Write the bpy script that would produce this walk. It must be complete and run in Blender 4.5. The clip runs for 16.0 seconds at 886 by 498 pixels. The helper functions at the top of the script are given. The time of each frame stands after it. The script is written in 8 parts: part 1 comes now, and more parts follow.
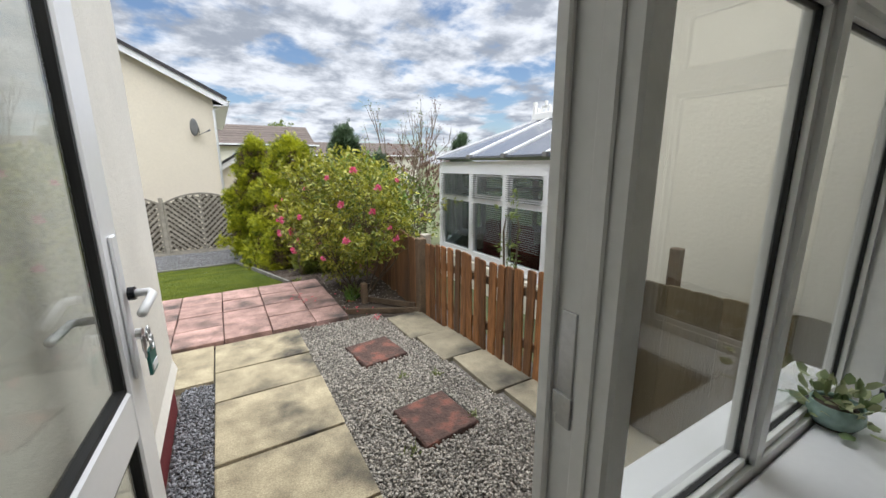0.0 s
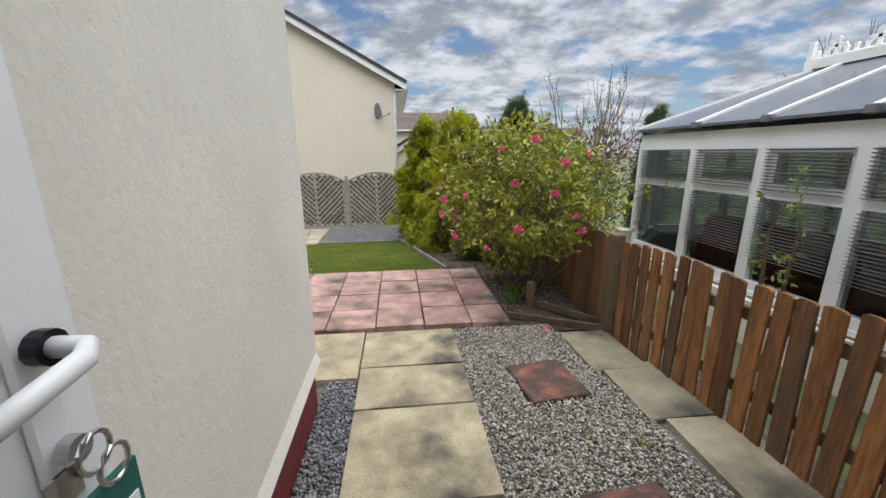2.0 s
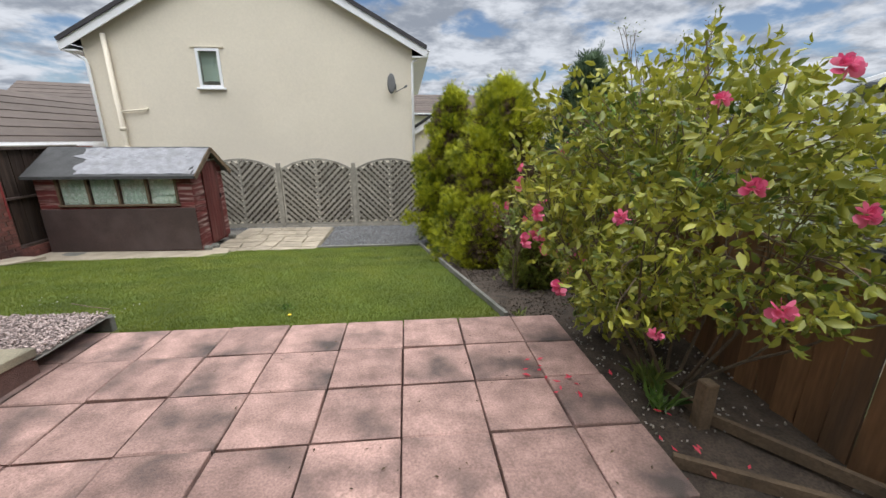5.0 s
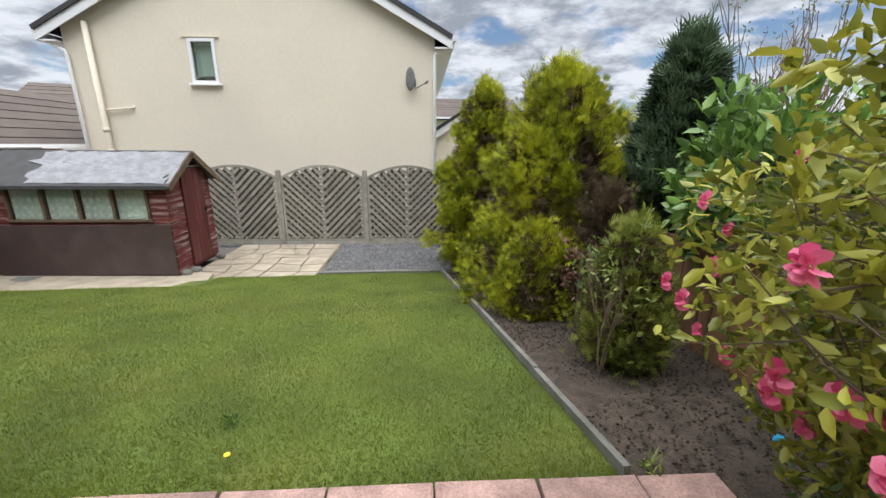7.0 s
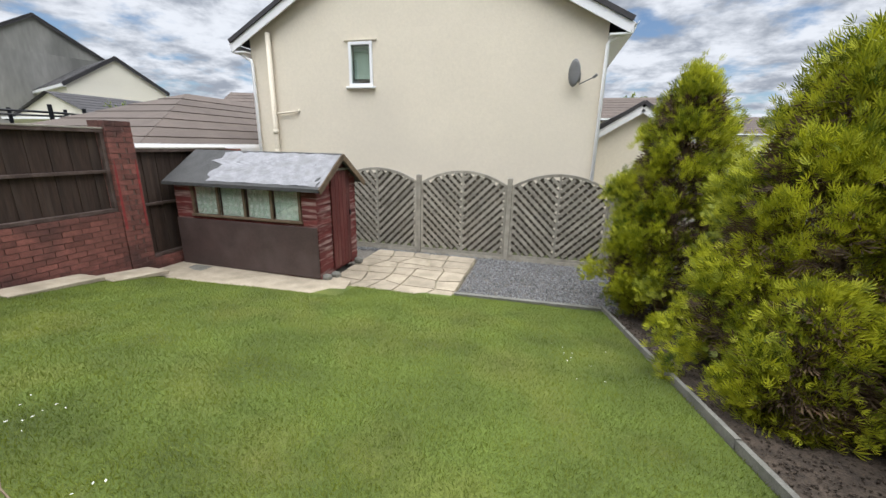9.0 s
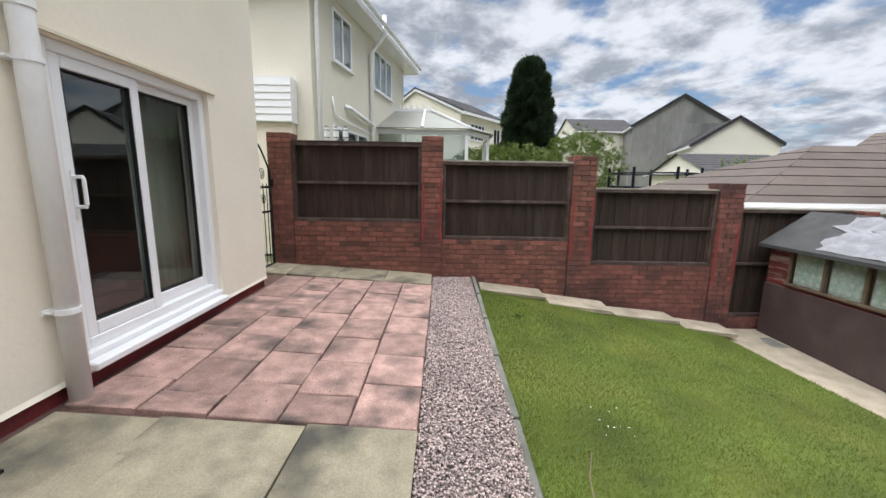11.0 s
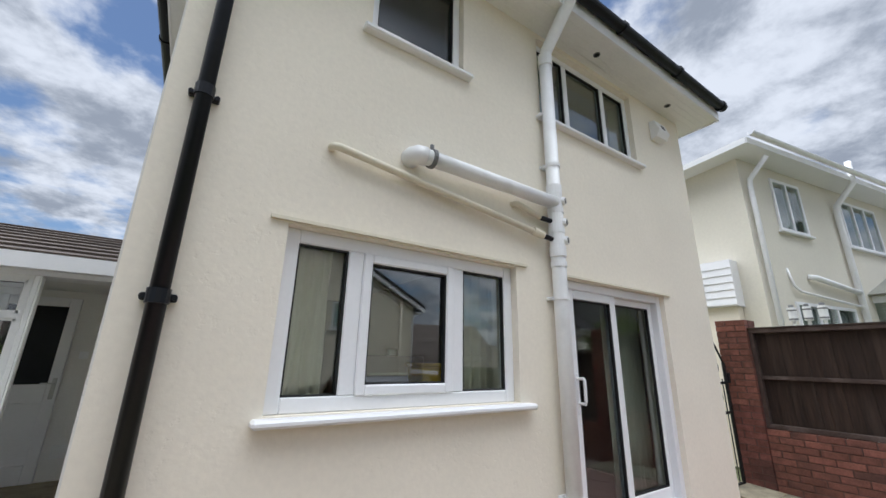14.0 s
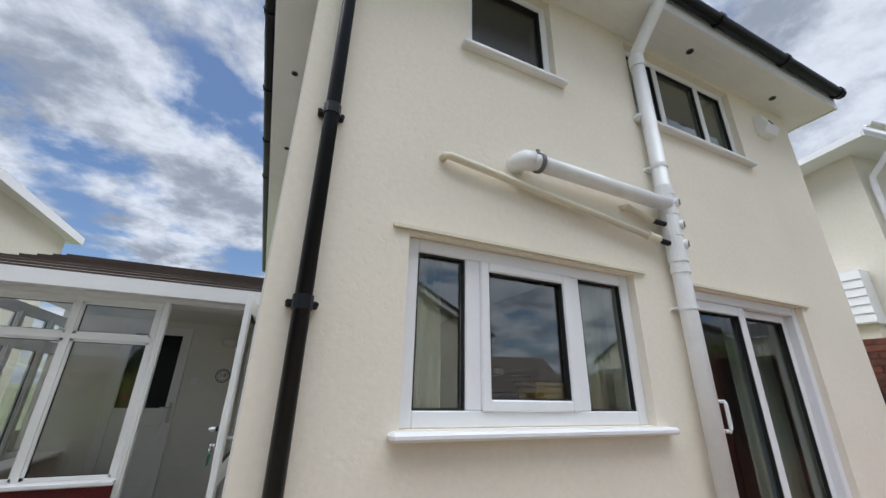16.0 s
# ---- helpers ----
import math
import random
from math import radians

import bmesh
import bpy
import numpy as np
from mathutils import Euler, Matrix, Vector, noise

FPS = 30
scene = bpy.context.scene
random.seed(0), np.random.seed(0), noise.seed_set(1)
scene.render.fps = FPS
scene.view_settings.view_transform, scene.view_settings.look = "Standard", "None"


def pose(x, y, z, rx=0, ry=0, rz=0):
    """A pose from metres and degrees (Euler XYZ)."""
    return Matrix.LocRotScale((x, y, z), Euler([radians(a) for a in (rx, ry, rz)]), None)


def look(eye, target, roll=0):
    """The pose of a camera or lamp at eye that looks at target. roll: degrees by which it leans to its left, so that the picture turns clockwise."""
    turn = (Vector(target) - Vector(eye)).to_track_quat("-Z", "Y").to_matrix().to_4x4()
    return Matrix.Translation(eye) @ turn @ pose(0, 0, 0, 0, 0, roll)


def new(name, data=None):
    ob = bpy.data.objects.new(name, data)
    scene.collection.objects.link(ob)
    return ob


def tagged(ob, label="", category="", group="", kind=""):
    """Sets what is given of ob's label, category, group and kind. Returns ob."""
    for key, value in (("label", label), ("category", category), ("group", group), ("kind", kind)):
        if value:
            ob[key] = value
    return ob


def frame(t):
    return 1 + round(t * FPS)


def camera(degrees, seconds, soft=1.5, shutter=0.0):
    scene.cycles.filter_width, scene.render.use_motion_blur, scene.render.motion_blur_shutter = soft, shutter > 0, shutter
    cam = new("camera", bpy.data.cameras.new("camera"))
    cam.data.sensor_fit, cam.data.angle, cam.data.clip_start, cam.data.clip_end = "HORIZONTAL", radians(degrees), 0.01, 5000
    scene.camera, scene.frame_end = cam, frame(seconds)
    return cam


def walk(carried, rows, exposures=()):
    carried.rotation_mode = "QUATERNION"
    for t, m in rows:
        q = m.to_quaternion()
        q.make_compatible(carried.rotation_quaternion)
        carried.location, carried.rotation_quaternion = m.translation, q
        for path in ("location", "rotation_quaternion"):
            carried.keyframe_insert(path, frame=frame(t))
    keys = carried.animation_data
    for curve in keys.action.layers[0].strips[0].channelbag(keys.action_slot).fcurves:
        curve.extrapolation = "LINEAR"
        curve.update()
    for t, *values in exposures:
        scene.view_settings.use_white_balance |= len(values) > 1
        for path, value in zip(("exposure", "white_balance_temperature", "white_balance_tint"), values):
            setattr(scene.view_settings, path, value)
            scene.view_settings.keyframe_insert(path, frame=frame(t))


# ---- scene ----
cam = camera(98.8, 16.0)
PATH = [
    (0, (0.183, -0.379, 1.661), (1.167, 1.308, 1.23), -0.3),
    (0.5, (0.209, -0.169, 1.65), (0.836, 1.68, 1.218), 0.1),
    (1, (0.282, 0.031, 1.626), (0.659, 1.944, 1.182), -0.3),
    (1.5, (0.297, 0.232, 1.597), (0.583, 2.153, 1.12), -0.1),
    (2, (0.288, 0.506, 1.509), (0.519, 2.43, 1.018), -0.1),
    (2.5, (0.303, 0.765, 1.516), (0.513, 2.689, 1.012), -0.3),
    (3, (0.301, 1.071, 1.394), (0.516, 2.989, 0.87), -0.2),
    (3.5, (0.303, 1.446, 1.378), (0.512, 3.363, 0.846), -0.1),
    (4, (0.24, 1.769, 1.378), (0.435, 3.685, 0.84), -0.1),
    (4.2, (0.21, 1.916, 1.406), (0.405, 3.825, 0.843), 0.0),
    (6.5, (0.05, 3.596, 1.395), (0.166, 5.521, 0.864), 0.3),
    (7, (0.028, 3.98, 1.379), (0.132, 5.905, 0.85), 0.4),
    (7.5, (-0.027, 4.336, 1.371), (0.07, 6.263, 0.842), 0.3),
    (8, (-0.14, 4.695, 1.388), (-0.046, 6.621, 0.858), 0.4),
    (8.2, (-0.217, 4.807, 1.394), (-0.164, 6.735, 0.865), 0.6),
    (10.3, (-0.871, 4.99, 1.462), (-2.564, 5.943, 0.988), 1.0),
    (10.5, (-0.872, 4.952, 1.472), (-2.683, 5.67, 1.02), 1.0),
    (11, (-0.769, 4.854, 1.597), (-2.739, 4.862, 1.255), 0.9),
    (11.5, (-0.71, 4.757, 1.62), (-2.626, 4.196, 1.495), 0.8),
    (12, (-0.68, 4.691, 1.654), (-2.438, 3.74, 1.708), 0.8),
    (12.5, (-0.644, 4.677, 1.667), (-2.186, 3.41, 1.806), 0.7),
    (13, (-0.624, 4.667, 1.684), (-1.95, 3.185, 1.903), 0.7),
    (13.5, (-0.569, 4.654, 1.713), (-1.726, 3.058, 2.05), 0.9),
    (14, (-0.528, 4.655, 1.726), (-1.57, 3.041, 2.283), 1.1),
    (14.5, (-0.512, 4.636, 1.737), (-1.486, 3.041, 2.449), 1.2),
    (15, (-0.477, 4.591, 1.721), (-1.406, 2.991, 2.481), 1.3),
    (15.5, (-0.394, 4.51, 1.678), (-1.271, 2.879, 2.433), 1.3),
    (16, (-0.296, 4.385, 1.614), (-1.05, 2.674, 2.322), 1.3),
]
walk(cam, [(t, look(eye, target, roll)) for t, eye, target, roll in PATH],
     exposures=[(0.0, 0.72, 6150, 10), (0.5, 0.52, 6150, 10), (1.0, 0.42, 6150, 10), (4.0, 0.34, 6150, 10), (6.3, 0.46, 6150, 10), (8.2, 0.62, 6150, 10), (10.3, 0.45, 6150, 10),
                (11.0, 0.55, 6150, 10), (12.0, 0.52, 5900, 10), (16.0, 0.40, 5880, 10)])

# ---- world, sun and sky ----
world = bpy.data.worlds.new("sky_world")
scene.world = world
world.use_nodes = True
wt = world.node_tree
wn, wl = wt.nodes, wt.links
for n in list(wn):
    wn.remove(n)
SUN_EL, SUN_AZ = 82.0, 168.0  # degrees; azimuth clockwise from +y


def wnode(kind, **vals):
    n = wn.new(kind)
    for k, v in vals.items():
        n.inputs[k].default_value = v
    return n


sky = wn.new("ShaderNodeTexSky")
sky.sky_type = "NISHITA"
sky.sun_disc = False
sky.sun_elevation, sky.sun_rotation = radians(SUN_EL), radians(SUN_AZ)
sky.dust_density, sky.ozone_density = 0.6, 2.0
tc = wn.new("ShaderNodeTexCoord")
sep = wn.new("ShaderNodeSeparateXYZ")
wl.new(tc.outputs["Generated"], sep.inputs[0])
zc = wn.new("ShaderNodeMath"); zc.operation = "MAXIMUM"; zc.inputs[1].default_value = 0.0
wl.new(sep.outputs["Z"], zc.inputs[0])
za = wn.new("ShaderNodeMath"); za.operation = "ADD"; za.inputs[1].default_value = 0.20
wl.new(zc.outputs[0], za.inputs[0])
dx = wn.new("ShaderNodeMath"); dx.operation = "DIVIDE"
dy = wn.new("ShaderNodeMath"); dy.operation = "DIVIDE"
wl.new(sep.outputs["X"], dx.inputs[0]); wl.new(za.outputs[0], dx.inputs[1])
wl.new(sep.outputs["Y"], dy.inputs[0]); wl.new(za.outputs[0], dy.inputs[1])
comb = wn.new("ShaderNodeCombineXYZ")
wl.new(dx.outputs[0], comb.inputs[0]); wl.new(dy.outputs[0], comb.inputs[1])
comb.inputs[2].default_value = 3.7


def cloud_noise(scale, detail, rough, lo, hi):
    n = wnode("ShaderNodeTexNoise", Scale=scale, Detail=detail, Roughness=rough)
    n.inputs["Distortion"].default_value = 0.12
    wl.new(comb.outputs[0], n.inputs["Vector"])
    r = wn.new("ShaderNodeMapRange")
    r.interpolation_type = "SMOOTHSTEP"
    r.inputs["From Min"].default_value, r.inputs["From Max"].default_value = lo, hi
    wl.new(n.outputs["Fac"], r.inputs["Value"])
    return r


cover = cloud_noise(2.9, 10.0, 0.55, 0.35, 0.51)
shade = cloud_noise(3.6, 10.0, 0.60, 0.36, 0.62)
tone = wn.new("ShaderNodeMix"); tone.data_type = "RGBA"
tone.inputs["A"].default_value = (3.3, 3.55, 4.0, 1)
tone.inputs["B"].default_value = (7.9, 8.0, 8.25, 1)
wl.new(shade.outputs[0], tone.inputs["Factor"])
blend = wn.new("ShaderNodeMix"); blend.data_type = "RGBA"
wl.new(cover.outputs[0], blend.inputs["Factor"])
wl.new(sky.outputs[0], blend.inputs["A"])
wl.new(tone.outputs["Result"], blend.inputs["B"])
bg = wn.new("ShaderNodeBackground")
bg.inputs["Strength"].default_value = 0.075
wl.new(blend.outputs["Result"], bg.inputs["Color"])
wo = wn.new("ShaderNodeOutputWorld")
wl.new(bg.outputs[0], wo.inputs[0])

sun = new("sun", bpy.data.lights.new("sun", "SUN"))
sun.data.energy, sun.data.angle, sun.data.color = 5.0, radians(95), (1.0, 0.985, 0.95)
sa, se = radians(SUN_AZ), radians(SUN_EL)
sun.matrix_world = look((0, 0, 30), (-30 * math.sin(sa) * math.cos(se), -30 * math.cos(sa) * math.cos(se), 30 - 30 * math.sin(se)))


# ---- materials ----
def material(name, base, rough=0.8, var=0.25, scale=6.0, fine=60.0, bump=0.3, bump_scale=120.0, metal=0.0,
             rand=0.0, stain=None, stain_amount=0.5, stain_scale=1.5, stretch=(1, 1, 1), island=0.0, spec=0.5, pits=0.0):
    """Base colour varied at two scales, with an optional stain colour, bump and variation from piece to piece."""
    m = bpy.data.materials.new(name)
    m.use_nodes = True
    t = m.node_tree
    nd, lk = t.nodes, t.links
    p = nd["Principled BSDF"]
    p.inputs["Roughness"].default_value, p.inputs["Metallic"].default_value = rough, metal
    p.inputs["Specular IOR Level"].default_value = spec
    co = nd.new("ShaderNodeTexCoord")
    mp = nd.new("ShaderNodeMapping")
    mp.inputs["Scale"].default_value = stretch
    lk.new(co.outputs["Object"], mp.inputs["Vector"])
    info = nd.new("ShaderNodeObjectInfo")
    off = nd.new("ShaderNodeVectorMath"); off.operation = "SCALE"
    off.inputs[0].default_value = (13.0, 7.0, 5.0)
    lk.new(info.outputs["Random"], off.inputs["Scale"])
    add = nd.new("ShaderNodeVectorMath"); add.operation = "ADD"
    lk.new(mp.outputs[0], add.inputs[0]); lk.new(off.outputs[0], add.inputs[1])

    def tex(sc, det=4.0):
        n = nd.new("ShaderNodeTexNoise")
        n.inputs["Scale"].default_value, n.inputs["Detail"].default_value = sc, det
        lk.new(add.outputs[0], n.inputs["Vector"])
        return n

    def hsv(src, fac_socket, amount):
        h = nd.new("ShaderNodeHueSaturation")
        r = nd.new("ShaderNodeMapRange")
        r.inputs["From Min"].default_value, r.inputs["From Max"].default_value = 0.25, 0.75
        r.inputs["To Min"].default_value, r.inputs["To Max"].default_value = 1 - amount, 1 + amount
        lk.new(fac_socket, r.inputs["Value"]); lk.new(r.outputs[0], h.inputs["Value"])
        if isinstance(src, tuple):
            h.inputs["Color"].default_value = src
        else:
            lk.new(src, h.inputs["Color"])
        return h.outputs[0]

    c = hsv((*base, 1), tex(scale).outputs["Fac"], var)
    c = hsv(c, tex(fine, 2.0).outputs["Fac"], var * 0.7)
    if rand:
        r = nd.new("ShaderNodeMapRange")
        lk.new(info.outputs["Random"], r.inputs["Value"])
        r.inputs["To Min"].default_value, r.inputs["To Max"].default_value = 0.25, 0.75
        c = hsv(c, r.outputs[0], rand)
    if island:
        g = nd.new("ShaderNodeNewGeometry")
        r = nd.new("ShaderNodeMapRange")
        lk.new(g.outputs["Random Per Island"], r.inputs["Value"])
        r.inputs["To Min"].default_value, r.inputs["To Max"].default_value = 0.25, 0.75
        c = hsv(c, r.outputs[0], island)
    if stain:
        s = tex(stain_scale, 6.0)
        r = nd.new("ShaderNodeMapRange")
        r.inputs["From Min"].default_value, r.inputs["From Max"].default_value = 0.5, 0.72
        r.inputs["To Max"].default_value = stain_amount
        lk.new(s.outputs["Fac"], r.inputs["Value"])
        mx = nd.new("ShaderNodeMix"); mx.data_type = "RGBA"
        lk.new(r.outputs[0], mx.inputs["Factor"]); lk.new(c, mx.inputs["A"])
        mx.inputs["B"].default_value = (*stain, 1)
        c = mx.outputs["Result"]
    lk.new(c, p.inputs["Base Color"])
    if bump:
        b = nd.new("ShaderNodeBump")
        b.inputs["Strength"].default_value, b.inputs["Distance"].default_value = bump, 0.01
        height = tex(bump_scale, 3.0).outputs["Fac"]
        if pits:
            # scattered pock marks in a trowelled surface
            pr = nd.new("ShaderNodeMapRange")
            pr.inputs["From Min"].default_value, pr.inputs["From Max"].default_value = 0.60, 0.68
            pr.inputs["To Min"].default_value, pr.inputs["To Max"].default_value = 0.0, -1.4
            lk.new(tex(pits, 2.0).outputs["Fac"], pr.inputs["Value"])
            # the pock marks gather in patches between smoother strokes
            pm = nd.new("ShaderNodeMapRange")
            pm.inputs["From Min"].default_value, pm.inputs["From Max"].default_value = 0.42, 0.62
            lk.new(tex(3.4, 2.0).outputs["Fac"], pm.inputs["Value"])
            pp = nd.new("ShaderNodeMath"); pp.operation = "MULTIPLY"
            lk.new(pr.outputs[0], pp.inputs[0]); lk.new(pm.outputs[0], pp.inputs[1])
            sm = nd.new("ShaderNodeMath"); sm.operation = "ADD"
            lk.new(height, sm.inputs[0]); lk.new(pp.outputs[0], sm.inputs[1])
            height = sm.outputs[0]
        lk.new(height, b.inputs["Height"])
        lk.new(b.outputs[0], p.inputs["Normal"])
    return m


def glass_material(name, tint=(0.9, 0.95, 0.93), rough=0.0, ior=1.75):
    """A pane: clear transmission with the mirror reflection of its surface."""
    m = bpy.data.materials.new(name)
    m.use_nodes = True
    t = m.node_tree
    nd, lk = t.nodes, t.links
    for n in list(nd):
        nd.remove(n)
    out = nd.new("ShaderNodeOutputMaterial")
    tr = nd.new("ShaderNodeBsdfTransparent"); tr.inputs[0].default_value = (*tint, 1)
    gl = nd.new("ShaderNodeBsdfGlossy"); gl.inputs["Roughness"].default_value = rough
    f0 = ((ior - 1) / (ior + 1)) ** 2
    lw = nd.new("ShaderNodeLayerWeight"); lw.inputs["Blend"].default_value = 0.5
    pw = nd.new("ShaderNodeMath"); pw.operation = "POWER"; pw.inputs[1].default_value = 5.0
    lk.new(lw.outputs["Facing"], pw.inputs[0])
    fr = nd.new("ShaderNodeMath"); fr.operation = "MULTIPLY_ADD"
    fr.inputs[1].default_value, fr.inputs[2].default_value = 0.7 * (1 - f0), f0
    lk.new(pw.outputs[0], fr.inputs[0])
    mx = nd.new("ShaderNodeMixShader")
    lk.new(fr.outputs[0], mx.inputs[0]); lk.new(tr.outputs[0], mx.inputs[1]); lk.new(gl.outputs[0], mx.inputs[2])
    lk.new(mx.outputs[0], out.inputs[0])
    return m


def leaf_material(name, a, b, rough=0.45, trans=0.25, mixed=0.55):
    """Leaves whose colour runs between two tones from leaf to leaf."""
    m = bpy.data.materials.new(name)
    m.use_nodes = True
    t = m.node_tree
    nd, lk = t.nodes, t.links
    p = nd["Principled BSDF"]
    g = nd.new("ShaderNodeNewGeometry")
    info = nd.new("ShaderNodeObjectInfo")
    ad = nd.new("ShaderNodeMath"); ad.operation = "ADD"
    lk.new(g.outputs["Random Per Island"], ad.inputs[0]); lk.new(info.outputs["Random"], ad.inputs[1])
    fr = nd.new("ShaderNodeMath"); fr.operation = "FRACT"
    lk.new(ad.outputs[0], fr.inputs[0])
    co = nd.new("ShaderNodeTexCoord")
    nz = nd.new("ShaderNodeTexNoise"); nz.inputs["Scale"].default_value = 2.2
    lk.new(co.outputs["Object"], nz.inputs["Vector"])
    m2 = nd.new("ShaderNodeMath"); m2.operation = "MULTIPLY_ADD"
    m2.inputs[1].default_value, m2.inputs[2].default_value = mixed, 0.55 * (0.55 - mixed)
    lk.new(fr.outputs[0], m2.inputs[0])
    m3 = nd.new("ShaderNodeMath"); m3.operation = "MULTIPLY_ADD"; m3.inputs[1].default_value = 0.9
    lk.new(nz.outputs["Fac"], m3.inputs[0]); lk.new(m2.outputs[0], m3.inputs[2])
    mr = nd.new("ShaderNodeMapRange")
    mr.inputs["From Min"].default_value, mr.inputs["From Max"].default_value = 0.35, 1.0
    lk.new(m3.outputs[0], mr.inputs["Value"])
    mx = nd.new("ShaderNodeMix"); mx.data_type = "RGBA"
    lk.new(mr.outputs[0], mx.inputs["Factor"])
    mx.inputs["A"].default_value, mx.inputs["B"].default_value = (*a, 1), (*b, 1)
    lk.new(mx.outputs["Result"], p.inputs["Base Color"])
    p.inputs["Roughness"].default_value = rough
    tl = nd.new("ShaderNodeBsdfTranslucent")
    lk.new(mx.outputs["Result"], tl.inputs[0])
    ms = nd.new("ShaderNodeMixShader"); ms.inputs[0].default_value = trans
    lk.new(p.outputs[0], ms.inputs[1]); lk.new(tl.outputs[0], ms.inputs[2])
    lk.new(ms.outputs[0], nd["Material Output"].inputs[0])
    return m


RENDER_CREAM = material("cream_render", (0.82, 0.755, 0.635), 0.9, 0.04, 1.2, 30, 0.10, 45, stain=(0.72, 0.65, 0.53), stain_amount=0.25, stain_scale=0.8, pits=26.0)
RENDER_SIDE = material("stippled_render", (0.72, 0.69, 0.625), 0.92, 0.05, 2.0, 40, 0.22, 40, stain=(0.54, 0.51, 0.45), stain_amount=0.4, stain_scale=1.1, pits=62.0)
RENDER_PALE = material("pale_render", (0.71, 0.64, 0.52), 0.9, 0.05, 0.5, 20, 0.3, 30, stain=(0.63, 0.57, 0.47), stain_amount=0.45, stain_scale=0.35)
RENDER_WHITE = material("white_render", (0.70, 0.66, 0.56), 0.9, 0.04, 0.6, 20, 0.3, 40, stain=(0.62, 0.58, 0.49), stain_amount=0.3, stain_scale=0.5)
RENDER_GREY = material("weathered_grey_render", (0.22, 0.215, 0.20), 0.95, 0.2, 0.4, 4, 0.2, 20, stain=(0.09, 0.09, 0.085), stain_amount=0.7, stain_scale=0.3, stretch=(1, 1, 0.25))
PLINTH = material("red_painted_plinth", (0.17, 0.022, 0.025), 0.7, 0.2, 6, 50, 0.4, 60, stain=(0.08, 0.03, 0.03), stain_amount=0.5, stain_scale=4)
UPVC = material("white_upvc", (0.82, 0.82, 0.83), 0.28, 0.02, 3, 40, 0.0)
UPVC_WARM = material("aged_white_upvc", (0.80, 0.80, 0.78), 0.35, 0.04, 3, 40, 0.04, 60)
PIPE_WHITE = material("white_plastic_pipe", (0.84, 0.84, 0.84), 0.35, 0.03, 4, 50, 0.04, 80, stain=(0.60, 0.59, 0.56), stain_amount=0.25, stain_scale=6)
PIPE_CREAM = material("cream_painted_pipe", (0.72, 0.66, 0.52), 0.5, 0.06, 5, 50, 0.1, 80)
BLACK_PLASTIC = material("black_plastic", (0.008, 0.009, 0.012), 0.30, 0.2, 5, 60, 0.03, 80, spec=0.25)
GASKET = material("black_gasket", (0.01, 0.01, 0.01), 0.6, 0.1, 5, 60, 0.0)
# plaster darkened in its base colour so the rooms read as dim
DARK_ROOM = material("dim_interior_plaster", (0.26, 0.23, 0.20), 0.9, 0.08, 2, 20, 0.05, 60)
DARK_FLOOR = material("dark_carpet", (0.08, 0.035, 0.03), 0.95, 0.2, 8, 100, 0.2, 200)
PORCH_WHITE = material("porch_white_paint", (0.78, 0.77, 0.73), 0.8, 0.03, 2, 40, 0.15, 90)
GLASS = glass_material("window_glass", (0.86, 0.91, 0.89), 0.0, 2.25)
GLASS_CLEAR = glass_material("clear_door_glass", (0.94, 0.96, 0.94), 0.0, 1.85)
GLASS_PORCH = glass_material("porch_window_glass", (0.97, 0.98, 0.97), 0.0, 1.8)
GLASS_DARK = glass_material("tinted_glass", (0.70, 0.75, 0.75), 0.0, 1.95)
FROST = glass_material("frosted_glass", (0.45, 0.49, 0.49), 0.22, 2.0)
CURTAIN = material("cream_curtain", (0.72, 0.68, 0.54), 0.95, 0.08, 5, 200, 0.1, 300)
METAL = material("brushed_steel", (0.55, 0.55, 0.55), 0.3, 0.1, 10, 120, 0.05, 200, metal=1.0)
BRASS = material("tarnished_brass", (0.16, 0.11, 0.06), 0.45, 0.3, 20, 100, 0.2, 200, metal=1.0)
IRON = material("black_wrought_iron", (0.02, 0.02, 0.022), 0.5, 0.2, 20, 100, 0.2, 200, metal=0.6)
SLAB_BEIGE = material("beige_concrete_slab", (0.36, 0.305, 0.20), 0.9, 0.36, 6, 110, 0.6, 160, rand=0.12, stain=(0.06, 0.054, 0.044), stain_amount=1.0, stain_scale=2.6)
SLAB_FAR = material("greenish_concrete_slab", (0.285, 0.25, 0.175), 0.9, 0.25, 6, 90, 0.5, 160, rand=0.14, stain=(0.055, 0.052, 0.043), stain_amount=0.95, stain_scale=2.2)
SLAB_RED = material("red_concrete_slab", (0.355, 0.225, 0.192), 0.9, 0.38, 7, 90, 0.7, 160, rand=0.20, stain=(0.080, 0.062, 0.055), stain_amount=1.0, stain_scale=2.4)
SLAB_STEP = material("worn_red_stepping_slab", (0.085, 0.050, 0.040), 0.9, 0.35, 9, 60, 1.0, 60, stain=(0.30, 0.10, 0.065), stain_amount=0.7, stain_scale=9)
SOIL = material("dark_garden_soil", (0.062, 0.046, 0.034), 1.0, 0.5, 9, 80, 1.5, 60)
BED_DIRT = material("grey_grit_bed", (0.17, 0.155, 0.135), 1.0, 0.5, 30, 160, 1.5, 110)
GRAVEL = material("mixed_grey_gravel", (0.36, 0.33, 0.285), 0.85, 0.15, 3, 90, 0.4, 150, island=0.6)
GRAVEL_DARK = material("blue_grey_gravel", (0.22, 0.22, 0.23), 0.85, 0.15, 3, 90, 0.4, 150, island=0.65)
GRAVEL_PINK = material("pink_granite_gravel", (0.42, 0.335, 0.31), 0.85, 0.15, 3, 90, 0.4, 150, island=0.55)
